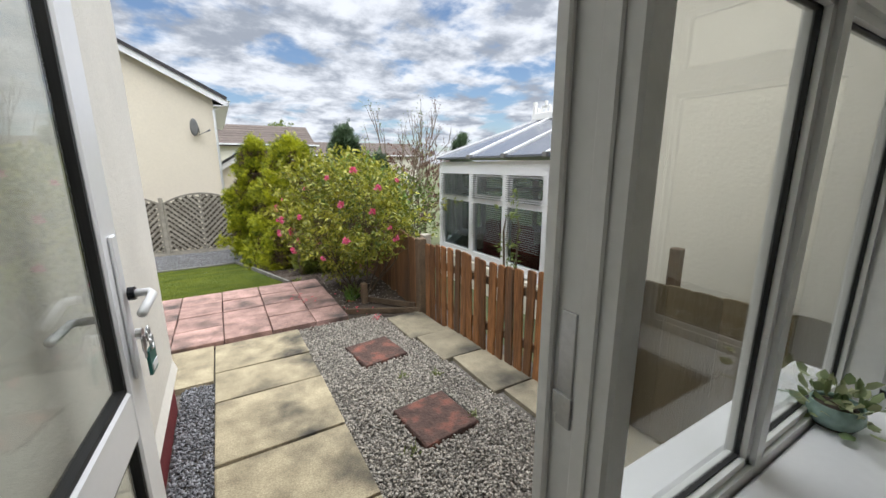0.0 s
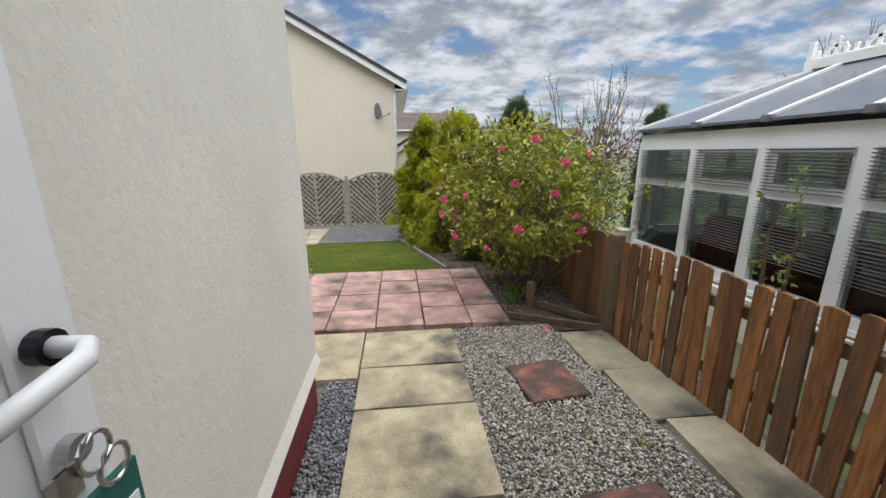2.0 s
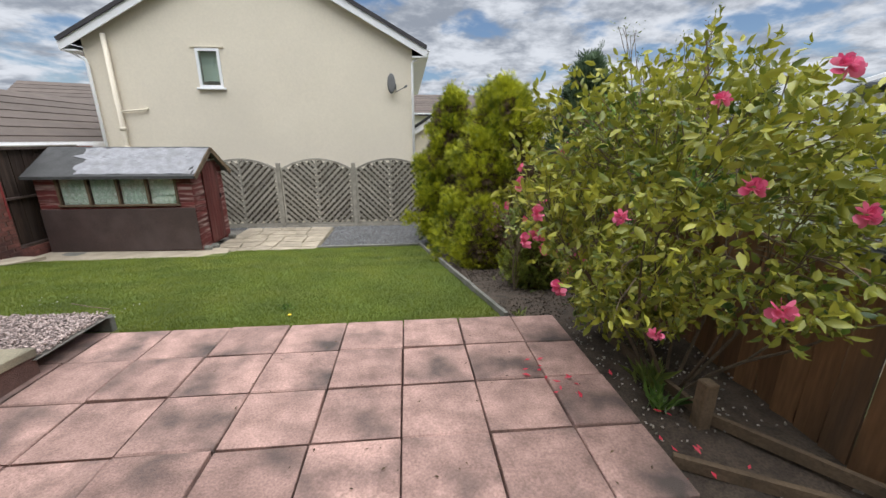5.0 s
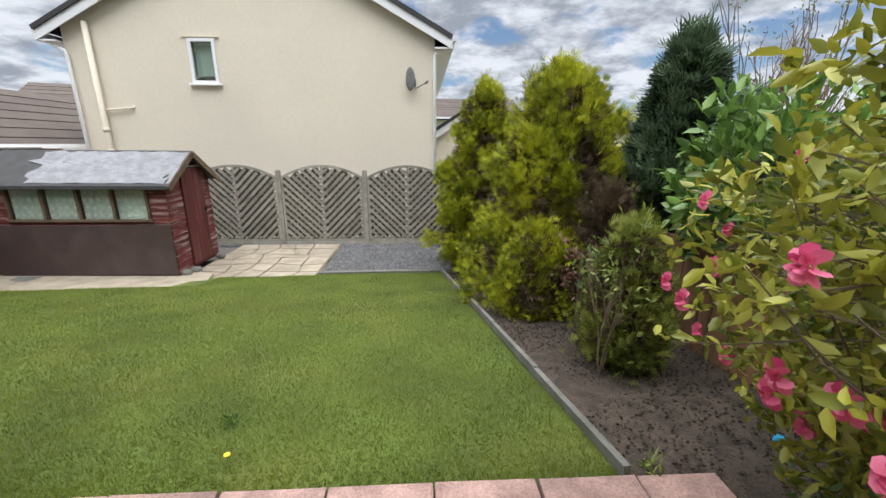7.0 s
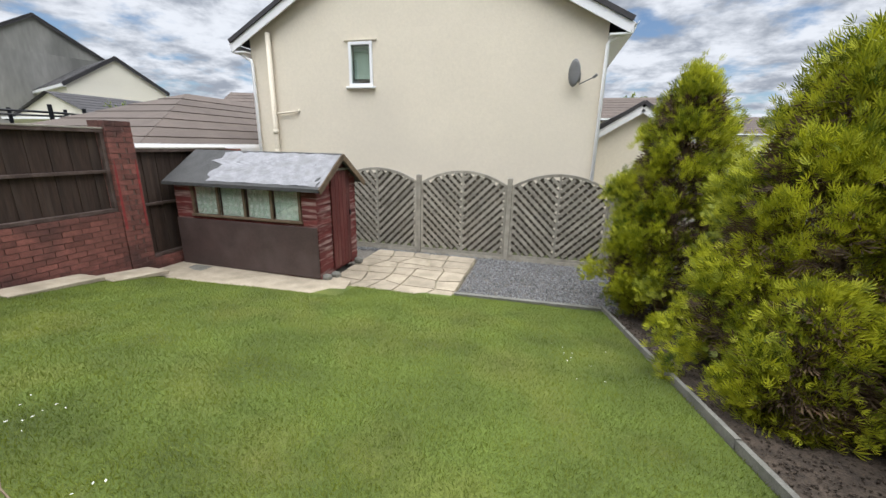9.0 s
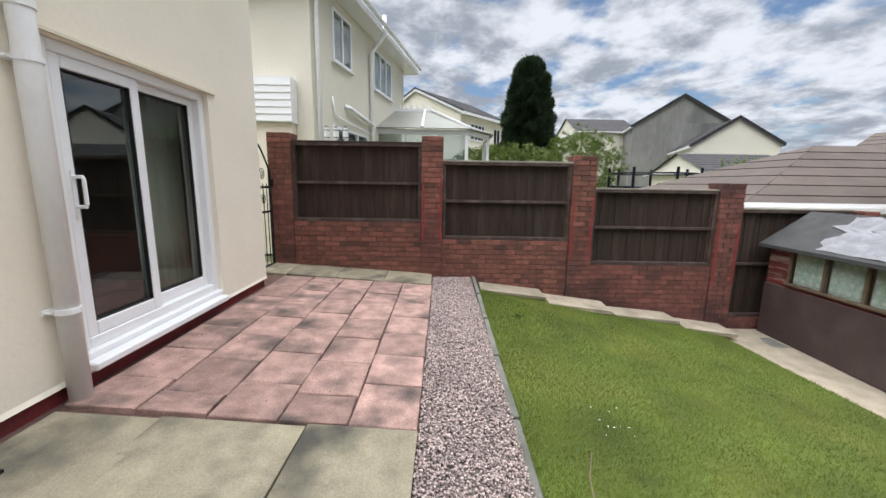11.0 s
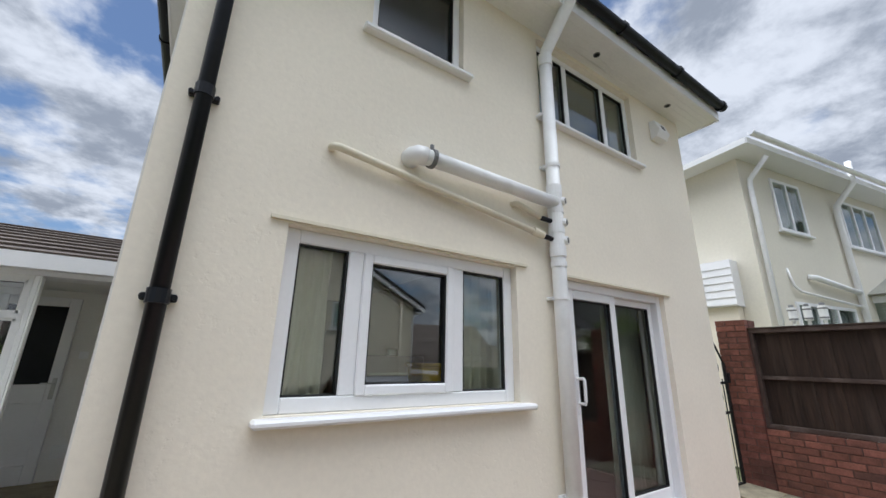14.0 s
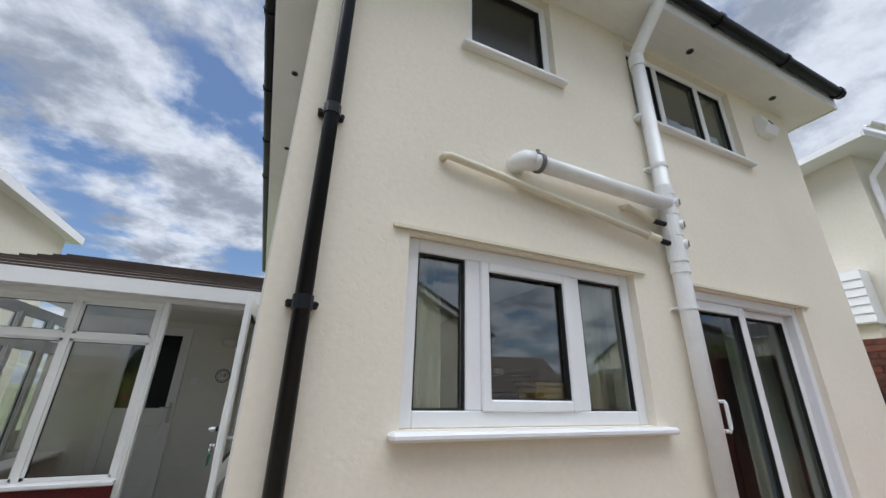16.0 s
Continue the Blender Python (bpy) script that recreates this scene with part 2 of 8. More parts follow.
GRAVEL_GREY = material("pale_grey_gravel", (0.21, 0.21, 0.215), 0.85, 0.15, 3, 60, 0.4, 150, island=0.6)
EDGE_CONC = material("mossy_concrete_edging", (0.17, 0.165, 0.145), 0.95, 0.25, 8, 70, 0.6, 120, stain=(0.05, 0.055, 0.035), stain_amount=0.7, stain_scale=4)
CRAZY = material("buff_crazy_paving", (0.33, 0.28, 0.21), 0.9, 0.2, 5, 60, 0.5, 120, rand=0.15, stain=(0.2, 0.17, 0.12), stain_amount=0.6, stain_scale=3)
LAWN_BASE = material("lawn_turf", (0.085, 0.118, 0.016), 0.95, 0.4, 1.6, 60, 1.0, 180, stain=(0.17, 0.17, 0.035), stain_amount=0.6, stain_scale=1.2)
FAR_GROUND = material("distant_ground", (0.10, 0.11, 0.05), 1.0, 0.3, 0.2, 3, 0.2, 4)
TILE_ROOF = material("brown_concrete_tile", (0.10, 0.078, 0.066), 0.9, 0.15, 2, 30, 0.4, 90, rand=0.08, island=0.1)
TILE_DARK = material("dark_slate_tile", (0.045, 0.042, 0.045), 0.85, 0.2, 2, 30, 0.3, 60, island=0.1)
BRICK = material("red_brick", (0.205, 0.081, 0.058), 0.9, 0.30, 12, 70, 0.7, 130, rand=0.22, stain=(0.042, 0.027, 0.023), stain_amount=0.85, stain_scale=1.8)
BRICK_TINT = material("red_brick_joined", (0.17, 0.064, 0.050), 0.9, 0.28, 12, 70, 0.7, 130, island=0.28, stain=(0.04, 0.024, 0.022), stain_amount=0.9, stain_scale=1.6)
MORTAR = material("dirty_mortar", (0.12, 0.068, 0.056), 0.95, 0.25, 10, 90, 0.6, 150)
RED_STAIN = material("red_paint_run", (0.22, 0.028, 0.026), 0.75, 0.3, 12, 80, 0.2, 150)
FENCE_DARK = material("dark_creosoted_timber", (0.030, 0.0165, 0.0105), 0.85, 0.45, 9, 60, 0.6, 40, rand=0.14, stretch=(1, 1, 0.10), stain=(0.10, 0.07, 0.055), stain_amount=0.4, stain_scale=7)
FENCE_RAIL = material("faded_dark_rail", (0.065, 0.042, 0.034), 0.85, 0.3, 6, 60, 0.4, 60, stain=(0.14, 0.11, 0.10), stain_amount=0.6, stain_scale=6)
FENCE_ORANGE = material("orange_stained_timber", (0.225, 0.098, 0.032), 0.85, 0.55, 7, 60, 0.8, 50, rand=0.36, stretch=(1, 1, 0.12), stain=(0.07, 0.05, 0.034), stain_amount=0.95, stain_scale=3.4)
FENCE_BROWN = material("faded_brown_timber", (0.19, 0.098, 0.046), 0.8, 0.3, 6, 60, 0.6, 40, rand=0.25, stretch=(1, 1, 0.1), stain=(0.06, 0.047, 0.034), stain_amount=0.8, stain_scale=4)
# rear trellis slats: shade between the front slats is put into this colour
TRELLIS_BACK = material("gap_shade_timber", (0.055, 0.045, 0.032), 0.95, 0.25, 8, 60, 0.5, 60, rand=0.15)
FENCE_GREEN = material("weathered_closeboard", (0.15, 0.12, 0.07), 0.9, 0.25, 6, 60, 0.6, 40, rand=0.25, stretch=(1, 1, 0.1))
WOOD_GREY = material("weathered_grey_timber", (0.30, 0.275, 0.23), 0.92, 0.2, 8, 60, 0.5, 60, rand=0.15, stain=(0.10, 0.085, 0.065), stain_amount=0.5, stain_scale=3)
WOOD_OLD = material("old_brown_timber", (0.13, 0.09, 0.055), 0.92, 0.3, 8, 60, 0.6, 60, rand=0.2)
SHED_RED = material("peeling_red_shed_paint", (0.105, 0.016, 0.014), 0.7, 0.25, 6, 50, 0.5, 50, rand=0.2, stretch=(0.25, 0.25, 2.2), stain=(0.40, 0.30, 0.27), stain_amount=0.75, stain_scale=9)
SHED_DOOR = material("dark_red_door_paint", (0.085, 0.014, 0.012), 0.7, 0.3, 6, 50, 0.5, 50, rand=0.2, stretch=(1, 1, 0.15), stain=(0.17, 0.09, 0.075), stain_amount=0.5, stain_scale=6)
SHED_BROWN = material("brown_painted_board", (0.055, 0.035, 0.032), 0.6, 0.2, 3, 40, 0.3, 50, stain=(0.10, 0.075, 0.07), stain_amount=0.5, stain_scale=2)
FELT = material("grey_roofing_felt", (0.055, 0.055, 0.055), 0.95, 0.2, 6, 120, 0.6, 200)
FELT_PEEL = material("torn_silver_felt", (0.20, 0.20, 0.215), 0.6, 0.25, 8, 60, 0.9, 25, stain=(0.14, 0.14, 0.14), stain_amount=0.7, stain_scale=5)
BLIND_GREEN = material("pale_green_blind", (0.42, 0.50, 0.43), 0.8, 0.06, 3, 40, 0.05, 60)
NET = material("pale_green_net_curtain", (0.60, 0.68, 0.60), 0.9, 0.25, 12, 60, 0.1, 100)
ROOF_POLY = material("grey_polycarbonate", (0.11, 0.12, 0.145), 0.22, 0.08, 1.5, 30, 0.05, 60)
POLY_PALE = material("pale_algae_polycarbonate", (0.25, 0.25, 0.22), 0.4, 0.15, 1.5, 20, 0.05, 60)
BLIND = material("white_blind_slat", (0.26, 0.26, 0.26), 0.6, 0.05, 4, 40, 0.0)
RED_FABRIC = material("red_sofa_fabric", (0.16, 0.012, 0.02), 0.9, 0.2, 8, 90, 0.1, 200)
BARK = material("grey_brown_bark", (0.10, 0.075, 0.05), 0.95, 0.3, 20, 90, 0.6, 60)
TWIG = material("pale_twig", (0.16, 0.12, 0.08), 0.95, 0.2, 20, 90, 0.2, 60)
LEAF_CAM = leaf_material("camellia_leaf", (0.040, 0.085, 0.011), (0.42, 0.41, 0.05), 0.38)
LEAF_LAUREL = leaf_material("laurel_leaf", (0.032, 0.080, 0.016), (0.20, 0.33, 0.07), 0.28)
LEAF_GOLD = leaf_material("golden_conifer_spray", (0.040, 0.078, 0.005), (0.52, 0.53, 0.025), 0.6)
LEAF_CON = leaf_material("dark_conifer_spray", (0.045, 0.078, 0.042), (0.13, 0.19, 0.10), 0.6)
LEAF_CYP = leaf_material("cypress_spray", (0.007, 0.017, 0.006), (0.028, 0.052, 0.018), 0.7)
LEAF_HEDGE = leaf_material("hedge_leaf", (0.028, 0.056, 0.008), (0.15, 0.205, 0.030), 0.5)
LEAF_BROWN = leaf_material("dead_conifer_spray", (0.045, 0.030, 0.016), (0.13, 0.085, 0.045), 0.8)
LEAF_RED = leaf_material("reddish_spring_leaf", (0.07, 0.03, 0.02), (0.20, 0.10, 0.07), 0.6)
LEAF_SMALL = leaf_material("small_conifer_spray", (0.050, 0.085, 0.012), (0.28, 0.31, 0.05), 0.55)
LEAF_FRESH = leaf_material("fresh_spring_leaf", (0.10, 0.15, 0.03), (0.25, 0.30, 0.07), 0.5)
LEAF_VAR = leaf_material("variegated_leaf", (0.08, 0.16, 0.05), (0.50, 0.52, 0.30), 0.4)
GRASS = leaf_material("grass_blade", (0.050, 0.088, 0.006), (0.205, 0.24, 0.020), 0.6, 0.3, 0.26)
PETAL = leaf_material("pink_camellia_petal", (0.60, 0.05, 0.17), (0.86, 0.24, 0.38), 0.5, 0.3)
PETAL_RED = leaf_material("fallen_red_petal", (0.55, 0.02, 0.05), (0.7, 0.08, 0.12), 0.6, 0.2)
BUD_YELLOW = material("yellow_petal", (0.75, 0.50, 0.02), 0.6, 0.1, 20, 60, 0.0)
DAISY = material("white_daisy_petal", (0.8, 0.8, 0.78), 0.7, 0.05, 20, 60, 0.0)
BLUE_PLASTIC = material("blue_plastic_scrap", (0.02, 0.30, 0.50), 0.4, 0.2, 20, 60, 0.1, 80)
GREEN_TAG = material("green_key_tag", (0.01, 0.12, 0.10), 0.4, 0.1, 20, 60, 0.0)
TERRA = material("clear_green_pot", (0.30, 0.42, 0.38), 0.15, 0.15, 20, 60, 0.1, 90)
DISH = material("grey_satellite_dish", (0.16, 0.16, 0.16), 0.5, 0.1, 10, 60, 0.0)
YELLOW = material("yellow_fabric", (0.55, 0.33, 0.02), 0.9, 0.1, 10, 60, 0.0)


# ---- mesh helpers ----
def part(name, bm, mat, parent=None, label="", smooth=False):
    """Link a bmesh as one mesh object, under a thing or part if one is given."""
    me = bpy.data.meshes.new(name)
    bm.to_mesh(me)
    bm.free()
    me.materials.append(mat)
    if smooth:
        for poly in me.polygons:
            poly.use_smooth = True
    ob = new(name, me)
    if parent is not None:
        ob.parent = parent
    if label:
        ob["label"] = label
    return ob


def piece(name, me, m, parent):
    """One of many alike pieces that share a mesh."""
    ob = new(name, me)
    ob.matrix_basis = m
    ob.parent = parent
    return ob


def mesh_of(name, bm, mat):
    me = bpy.data.meshes.new(name)
    bm.to_mesh(me)
    bm.free()
    me.materials.append(mat)
    return me


def raw_mesh(name, verts, faces, mat):
    me = bpy.data.meshes.new(name)
    me.from_pydata(verts, [], faces)
    me.materials.append(mat)
    return me


def thing(name, label, category, group="", at=(0, 0, 0), kind=""):
    e = new(name)
    e.empty_display_size = 0.2
    e.location = at
    tagged(e, label, category, group, kind)
    return e


def struct(name, bm, mat, label, category):
    return tagged(part(name, bm, mat), label, category, "", "structure")


def box(bm, x0, y0, z0, x1, y1, z1, bevel=0.0):
    c = [bm.verts.new(p) for p in ((x0, y0, z0), (x1, y0, z0), (x1, y1, z0), (x0, y1, z0), (x0, y0, z1), (x1, y0, z1), (x1, y1, z1), (x0, y1, z1))]
    fs = [bm.faces.new([c[i] for i in f]) for f in ((0, 3, 2, 1), (4, 5, 6, 7), (0, 1, 5, 4), (1, 2, 6, 5), (2, 3, 7, 6), (3, 0, 4, 7))]
    if bevel:
        es = list({e for f in fs for e in f.edges})
        bmesh.ops.bevel(bm, geom=es, offset=bevel, segments=1, affect="EDGES", profile=0.5)
    return c


def hexa(bm, lo, hi):
    """A block from four lower and four upper corners in the same order."""
    c = [bm.verts.new(p) for p in (*lo, *hi)]
    for f in ((0, 3, 2, 1), (4, 5, 6, 7), (0, 1, 5, 4), (1, 2, 6, 5), (2, 3, 7, 6), (3, 0, 4, 7)):
        bm.faces.new([c[i] for i in f])
    return c


def bar(bm, a, b, w, h, up=(0, 0, 1)):
    """A square bar from a to b, w wide and h along up."""
    a, b = Vector(a), Vector(b)
    d = (b - a).normalized()
    s = d.cross(Vector(up))
    s = s.normalized() if s.length > 1e-6 else Vector((1, 0, 0))
    u = s.cross(d).normalized()
    s, u = s * w / 2, u * h / 2
    hexa(bm, [a - s - u, a + s - u, a + s + u, a - s + u], [b - s - u, b + s - u, b + s + u, b - s + u])


def tube(bm, pts, r, seg=10, cap=True, r_end=None):
    """A round tube along points, tapering to r_end."""
    pts = [Vector(p) for p in pts]
    rings = []
    n = len(pts)
    ref = Vector((0.31, 0.77, 0.55))
    for i, p in enumerate(pts):
        d = (pts[min(i + 1, n - 1)] - pts[max(i - 1, 0)]).normalized()
        s = d.cross(ref).normalized()
        u = s.cross(d)
        rr = r if r_end is None else r + (r_end - r) * i / (n - 1)
        rings.append([bm.verts.new(p + rr * (math.cos(2 * math.pi * k / seg) * s + math.sin(2 * math.pi * k / seg) * u)) for k in range(seg)])
    for i in range(n - 1):
        for k in range(seg):
            bm.faces.new((rings[i][k], rings[i][(k + 1) % seg], rings[i + 1][(k + 1) % seg], rings[i + 1][k]))
    if cap:
        bm.faces.new(rings[0][::-1])
        bm.faces.new(rings[-1])


def prism(bm, poly, fn0, fn1):
    """Extrude a 2D outline between two maps to 3D."""
    a = [bm.verts.new(fn0(p)) for p in poly]
    b = [bm.verts.new(fn1(p)) for p in poly]
    bm.faces.new(a[::-1])
    bm.faces.new(b)
    k = len(poly)
    for i in range(k):
        bm.faces.new((a[i], a[(i + 1) % k], b[(i + 1) % k], b[i]))


def wall_with_openings(bm, u0, u1, z0, z1, d0, d1, openings, along="x"):
    """One solid wall from u0 to u1 with rectangular openings (ua, ub, za, zb) cut through its thickness d0..d1."""
    us = sorted({u0, u1, *[v for o in openings for v in o[:2] if u0 < v < u1]})
    zs = sorted({z0, z1, *[v for o in openings for v in o[2:4] if z0 < v < z1]})
    full = {(i, k) for i in range(len(us) - 1) for k in range(len(zs) - 1)
            if not any(o[0] < (us[i] + us[i + 1]) / 2 < o[1] and o[2] < (zs[k] + zs[k + 1]) / 2 < o[3] for o in openings)}
    made = {}

    def vert(i, k, side):
        if (i, k, side) not in made:
            d = (d0, d1)[side]
            made[i, k, side] = bm.verts.new((us[i], d, zs[k]) if along == "x" else (d, us[i], zs[k]))
        return made[i, k, side]

    for i, k in full:
        for side in (0, 1):
            q = [vert(i, k, side), vert(i + 1, k, side), vert(i + 1, k + 1, side), vert(i, k + 1, side)]
            bm.faces.new(q if side == 0 else q[::-1])
        for (di, dk), (a, b) in (((-1, 0), ((0, 0), (0, 1))), ((1, 0), ((1, 1), (1, 0))), ((0, -1), ((1, 0), (0, 0))), ((0, 1), ((0, 1), (1, 1)))):
            if (i + di, k + dk) not in full:
                bm.faces.new((vert(i + a[0], k + a[1], 0), vert(i + b[0], k + b[1], 0), vert(i + b[0], k + b[1], 1), vert(i + a[0], k + a[1], 1)))
    bmesh.ops.recalc_face_normals(bm, faces=bm.faces)


def bm_new():
    return bmesh.new()

# ---- ground and large structure ----
def lawn_z(x, y):
    """Height of the sloping garden behind the house."""
    top = 0.0 + 0.12 * min(1.0, max(0.0, (-1.5 - x) / 4.5))
    k = min(1.0, max(0.0, (y - 5.3) / 4.85))
    return top * (1 - k) - 0.70 * k


def patio_z(y):
    return 0.33 - 0.06 * (y - 2.68)


def sheet(bm, xs, ys, zf):
    g = [[bm.verts.new((x, y, zf(x, y))) for x in xs] for y in ys]
    for j in range(len(ys) - 1):
        for i in range(len(xs) - 1):
            bm.faces.new((g[j][i], g[j][i + 1], g[j + 1][i + 1], g[j + 1][i]))


bm = bm_new()
sheet(bm, (-2500, -60, -12, -6.6, -1.5, 3, 12, 60, 2500), (-2500, -40, 2, 5.2, 6.8, 8.4, 10.15, 13, 40, 2500),
      lambda x, y: (lawn_z(x, y) if -8 < x < 4 else lawn_z(3, y)) - 0.11)
struct("ground", bm, FAR_GROUND, "green-brown open ground reaching to the horizon", "ground")

# lawn turf, with its sloping edge beside the flower bed
def bed_edge_x(y):
    return 0.90 - 0.56 * (y - 5.3) / 4.8


def lawn_left(y):
    return -6.12 if y < 7.3 else (-6.05 if y < 8.5 else -5.9)


def lawn_back(x):
    if x < -3.15:
        return 8.92 + 0.10 * (x + 5.5)
    return 9.78 if x < -1.72 else 10.02


bm = bm_new()
nx, ny = 40, 30
g = []
for j in range(ny + 1):
    row = []
    for i in range(nx + 1):
        u, v = i / nx, j / ny
        x0 = -6.15 + 7.1 * u
        yb = lawn_back(x0)
        y = 5.36 + (yb - 5.36) * v
        if x0 > -2.25:
            y = 5.20 + (yb - 5.20) * v
        x = -6.15 + (bed_edge_x(y) + 6.13) * u
        row.append(bm.verts.new((x, y, lawn_z(x, y) - 0.012 + 0.012 * noise.noise((x * 1.3, y * 1.3, 0)))))
    g.append(row)
for j in range(ny):
    for i in range(nx):
        bm.faces.new((g[j][i], g[j][i + 1], g[j + 1][i + 1], g[j + 1][i]))
struct("lawn", bm, LAWN_BASE, "mown green sloping lawn with mossy yellow patches", "lawn")

# flower bed soil
bm = bm_new()
sheet(bm, [0.0, 0.33, 0.66, 1.0], [5.0 + 0.3 * k for k in range(19)],
      lambda u, y: 0)
for v in bm.verts:
    y = v.co.y
    x = bed_edge_x(y) + 0.03 + (2.6 - bed_edge_x(y)) * v.co.x
    v.co = (x, y, lawn_z(0, y) - 0.03 + 0.035 * noise.noise((x * 3, y * 3, 1)))
struct("flower_bed", bm, SOIL, "dark bare soil bed beside the timber fence", "soil")
bm = bm_new()
sheet(bm, [1.30 + 0.12 * k for k in range(9)], [3.45 + 0.16 * k for k in range(11)],
      lambda x, y: -0.03 + 0.03 * noise.noise((x * 4, y * 4, 3)))
struct("corner_bed", bm, SOIL, "dark soil corner bed under the camellia", "soil")

# ground below the gravel
bm = bm_new()
sheet(bm, (-0.30, 0.9, 2.4), (-1.2, 1.2, 3.62), lambda x, y: -0.045)
struct("gravel_bed", bm, BED_DIRT, "grey grit bed below the side path gravel", "gravel")
bm = bm_new()
sheet(bm, (-6.5, -4, -2.1), (4.70, 5.32), lambda x, y: 0.14)
struct("gravel_bed_patio", bm, BED_DIRT, "grit bed of the patio gravel strip", "gravel")
bm = bm_new()
sheet(bm, (-4.9, -1.7, 0.6, 2.6), (9.75, 10.4, 12.6), lambda x, y: -0.735)
struct("gravel_bed_back", bm, BED_DIRT, "grit bed in front of the trellis fence", "gravel")

# own house: rear wall y=2.68, side wall x=-0.233
HX0, HX1, HY0, HY1, EAVE = -5.37, -0.233, -7.5, 2.68, 4.72
KW = (-2.44, -0.86, 1.46, 2.38)      # kitchen window
PD = (-4.45, -2.98, 0.47, 2.37)      # patio door
UW1 = (-1.96, -1.205, 3.83, 4.66)
UW2 = (-4.31, -2.80, 3.80, 4.66)
bm = bm_new()
wall_with_openings(bm, HX0, HX1 - 0.008, 0.40, EAVE, HY1 - 0.28, HY1, [KW, PD, UW1, UW2])
struct("wall_rear", bm, RENDER_CREAM, "smooth cream rendered rear wall of the house", "wall")
bm = bm_new()
wall_with_openings(bm, HY0, HY1 - 0.28, 0.40, EAVE, HX1 - 0.28, HX1, [], "y")
# bell-cast drip above the plinth
prism(bm, [(0, 0), (0.022, 0), (0, 0.07)], lambda p: (HX1 + p[0], 0.0, 0.27 + p[1]), lambda p: (HX1 + p[0], HY1 + 0.0, 0.27 + p[1]))
box(bm, HX1 - 0.28, 0.0, 0.27, HX1, HY1, 0.40)
box(bm, HX1 - 0.008, HY1 - 0.28, 0.40, HX1, HY1 - 0.001, EAVE)
struct("wall_side", bm, RENDER_SIDE, "rough stippled cream rendered side wall", "wall")
bm = bm_new()
prism(bm, [(0, 0), (0.012, 0), (0, 0.03)], lambda p: (HX0, HY1 + p[0], 0.40 + p[1]), lambda p: (HX1, HY1 + p[0], 0.40 + p[1]))
struct("trim_drip", bm, RENDER_CREAM, "cream render drip edge above the plinth", "trim")
bm = bm_new()
box(bm, HX0 + 0.02, HY1 - 0.28, -0.3, HX1 - 0.03, HY1 - 0.02, 0.398)
struct("plinth_rear", bm, PLINTH, "dark red painted plinth under the rear wall", "plinth")
bm = bm_new()
box(bm, HX1 - 0.26, -0.02, -0.3, HX1 - 0.015, HY1 - 0.02, 0.268)
struct("plinth_side", bm, PLINTH, "dark red painted plinth under the side wall", "plinth")
bm = bm_new()
box(bm, HX0, HY0, 0.0, HX0 + 0.28, HY1 - 0.28, EAVE)
struct("wall_gate_side", bm, RENDER_CREAM, "cream rendered wall beside the gate passage", "wall")
bm = bm_new()
box(bm, HX0, HY0 - 0.28, 0.0, HX1, HY0, EAVE)
struct("wall_front", bm, RENDER_CREAM, "cream rendered front wall of the house", "wall")
bm = bm_new()
box(bm, HX0 + 0.28, HY0, 0.30, HX1 - 0.28, HY1 - 0.28, 0.42)
struct("floor_inside", bm, DARK_FLOOR, "dark red carpeted floor inside", "floor")
bm = bm_new()
box(bm, HX0 + 0.28, HY0, 2.62, HX1 - 0.28, HY1 - 0.28, 2.80)
struct("ceiling_inside", bm, PORCH_WHITE, "white ceiling of the rooms inside", "ceiling")
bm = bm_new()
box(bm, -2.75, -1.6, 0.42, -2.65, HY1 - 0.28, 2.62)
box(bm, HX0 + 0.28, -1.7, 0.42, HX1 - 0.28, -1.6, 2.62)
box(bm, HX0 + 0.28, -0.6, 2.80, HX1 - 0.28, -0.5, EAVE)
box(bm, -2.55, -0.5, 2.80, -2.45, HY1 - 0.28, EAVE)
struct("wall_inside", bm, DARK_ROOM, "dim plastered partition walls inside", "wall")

# eaves: soffit, fascia, gutters and hipped roof
OV = 0.34
bm = bm_new()
box(bm, HX0 - OV, HY0 - OV, EAVE, HX1 + 0.34, HY1 + OV, EAVE + 0.02)
for k in range(1, 5):
    yy = HY1 + OV * k / 5
    box(bm, HX0 - OV, yy - 0.002, EAVE - 0.003, HX1 + 0.34, yy + 0.002, EAVE)
struct("soffit", bm, UPVC_WARM, "white panelled soffit under the eaves", "soffit")
bm = bm_new()
box(bm, HX0 - OV - 0.02, HY1 + OV, EAVE - 0.012, HX1 + 0.36, HY1 + OV + 0.02, EAVE + 0.19)
box(bm, HX1 + 0.34, HY0 - OV, EAVE - 0.012, HX1 + 0.36, HY1 + OV, EAVE + 0.19)
box(bm, HX0 - OV - 0.02, HY0 - OV, EAVE - 0.012, HX0 - OV, HY1 + OV, EAVE + 0.19)
struct("fascia", bm, UPVC, "white fascia boards round the eaves", "fascia")


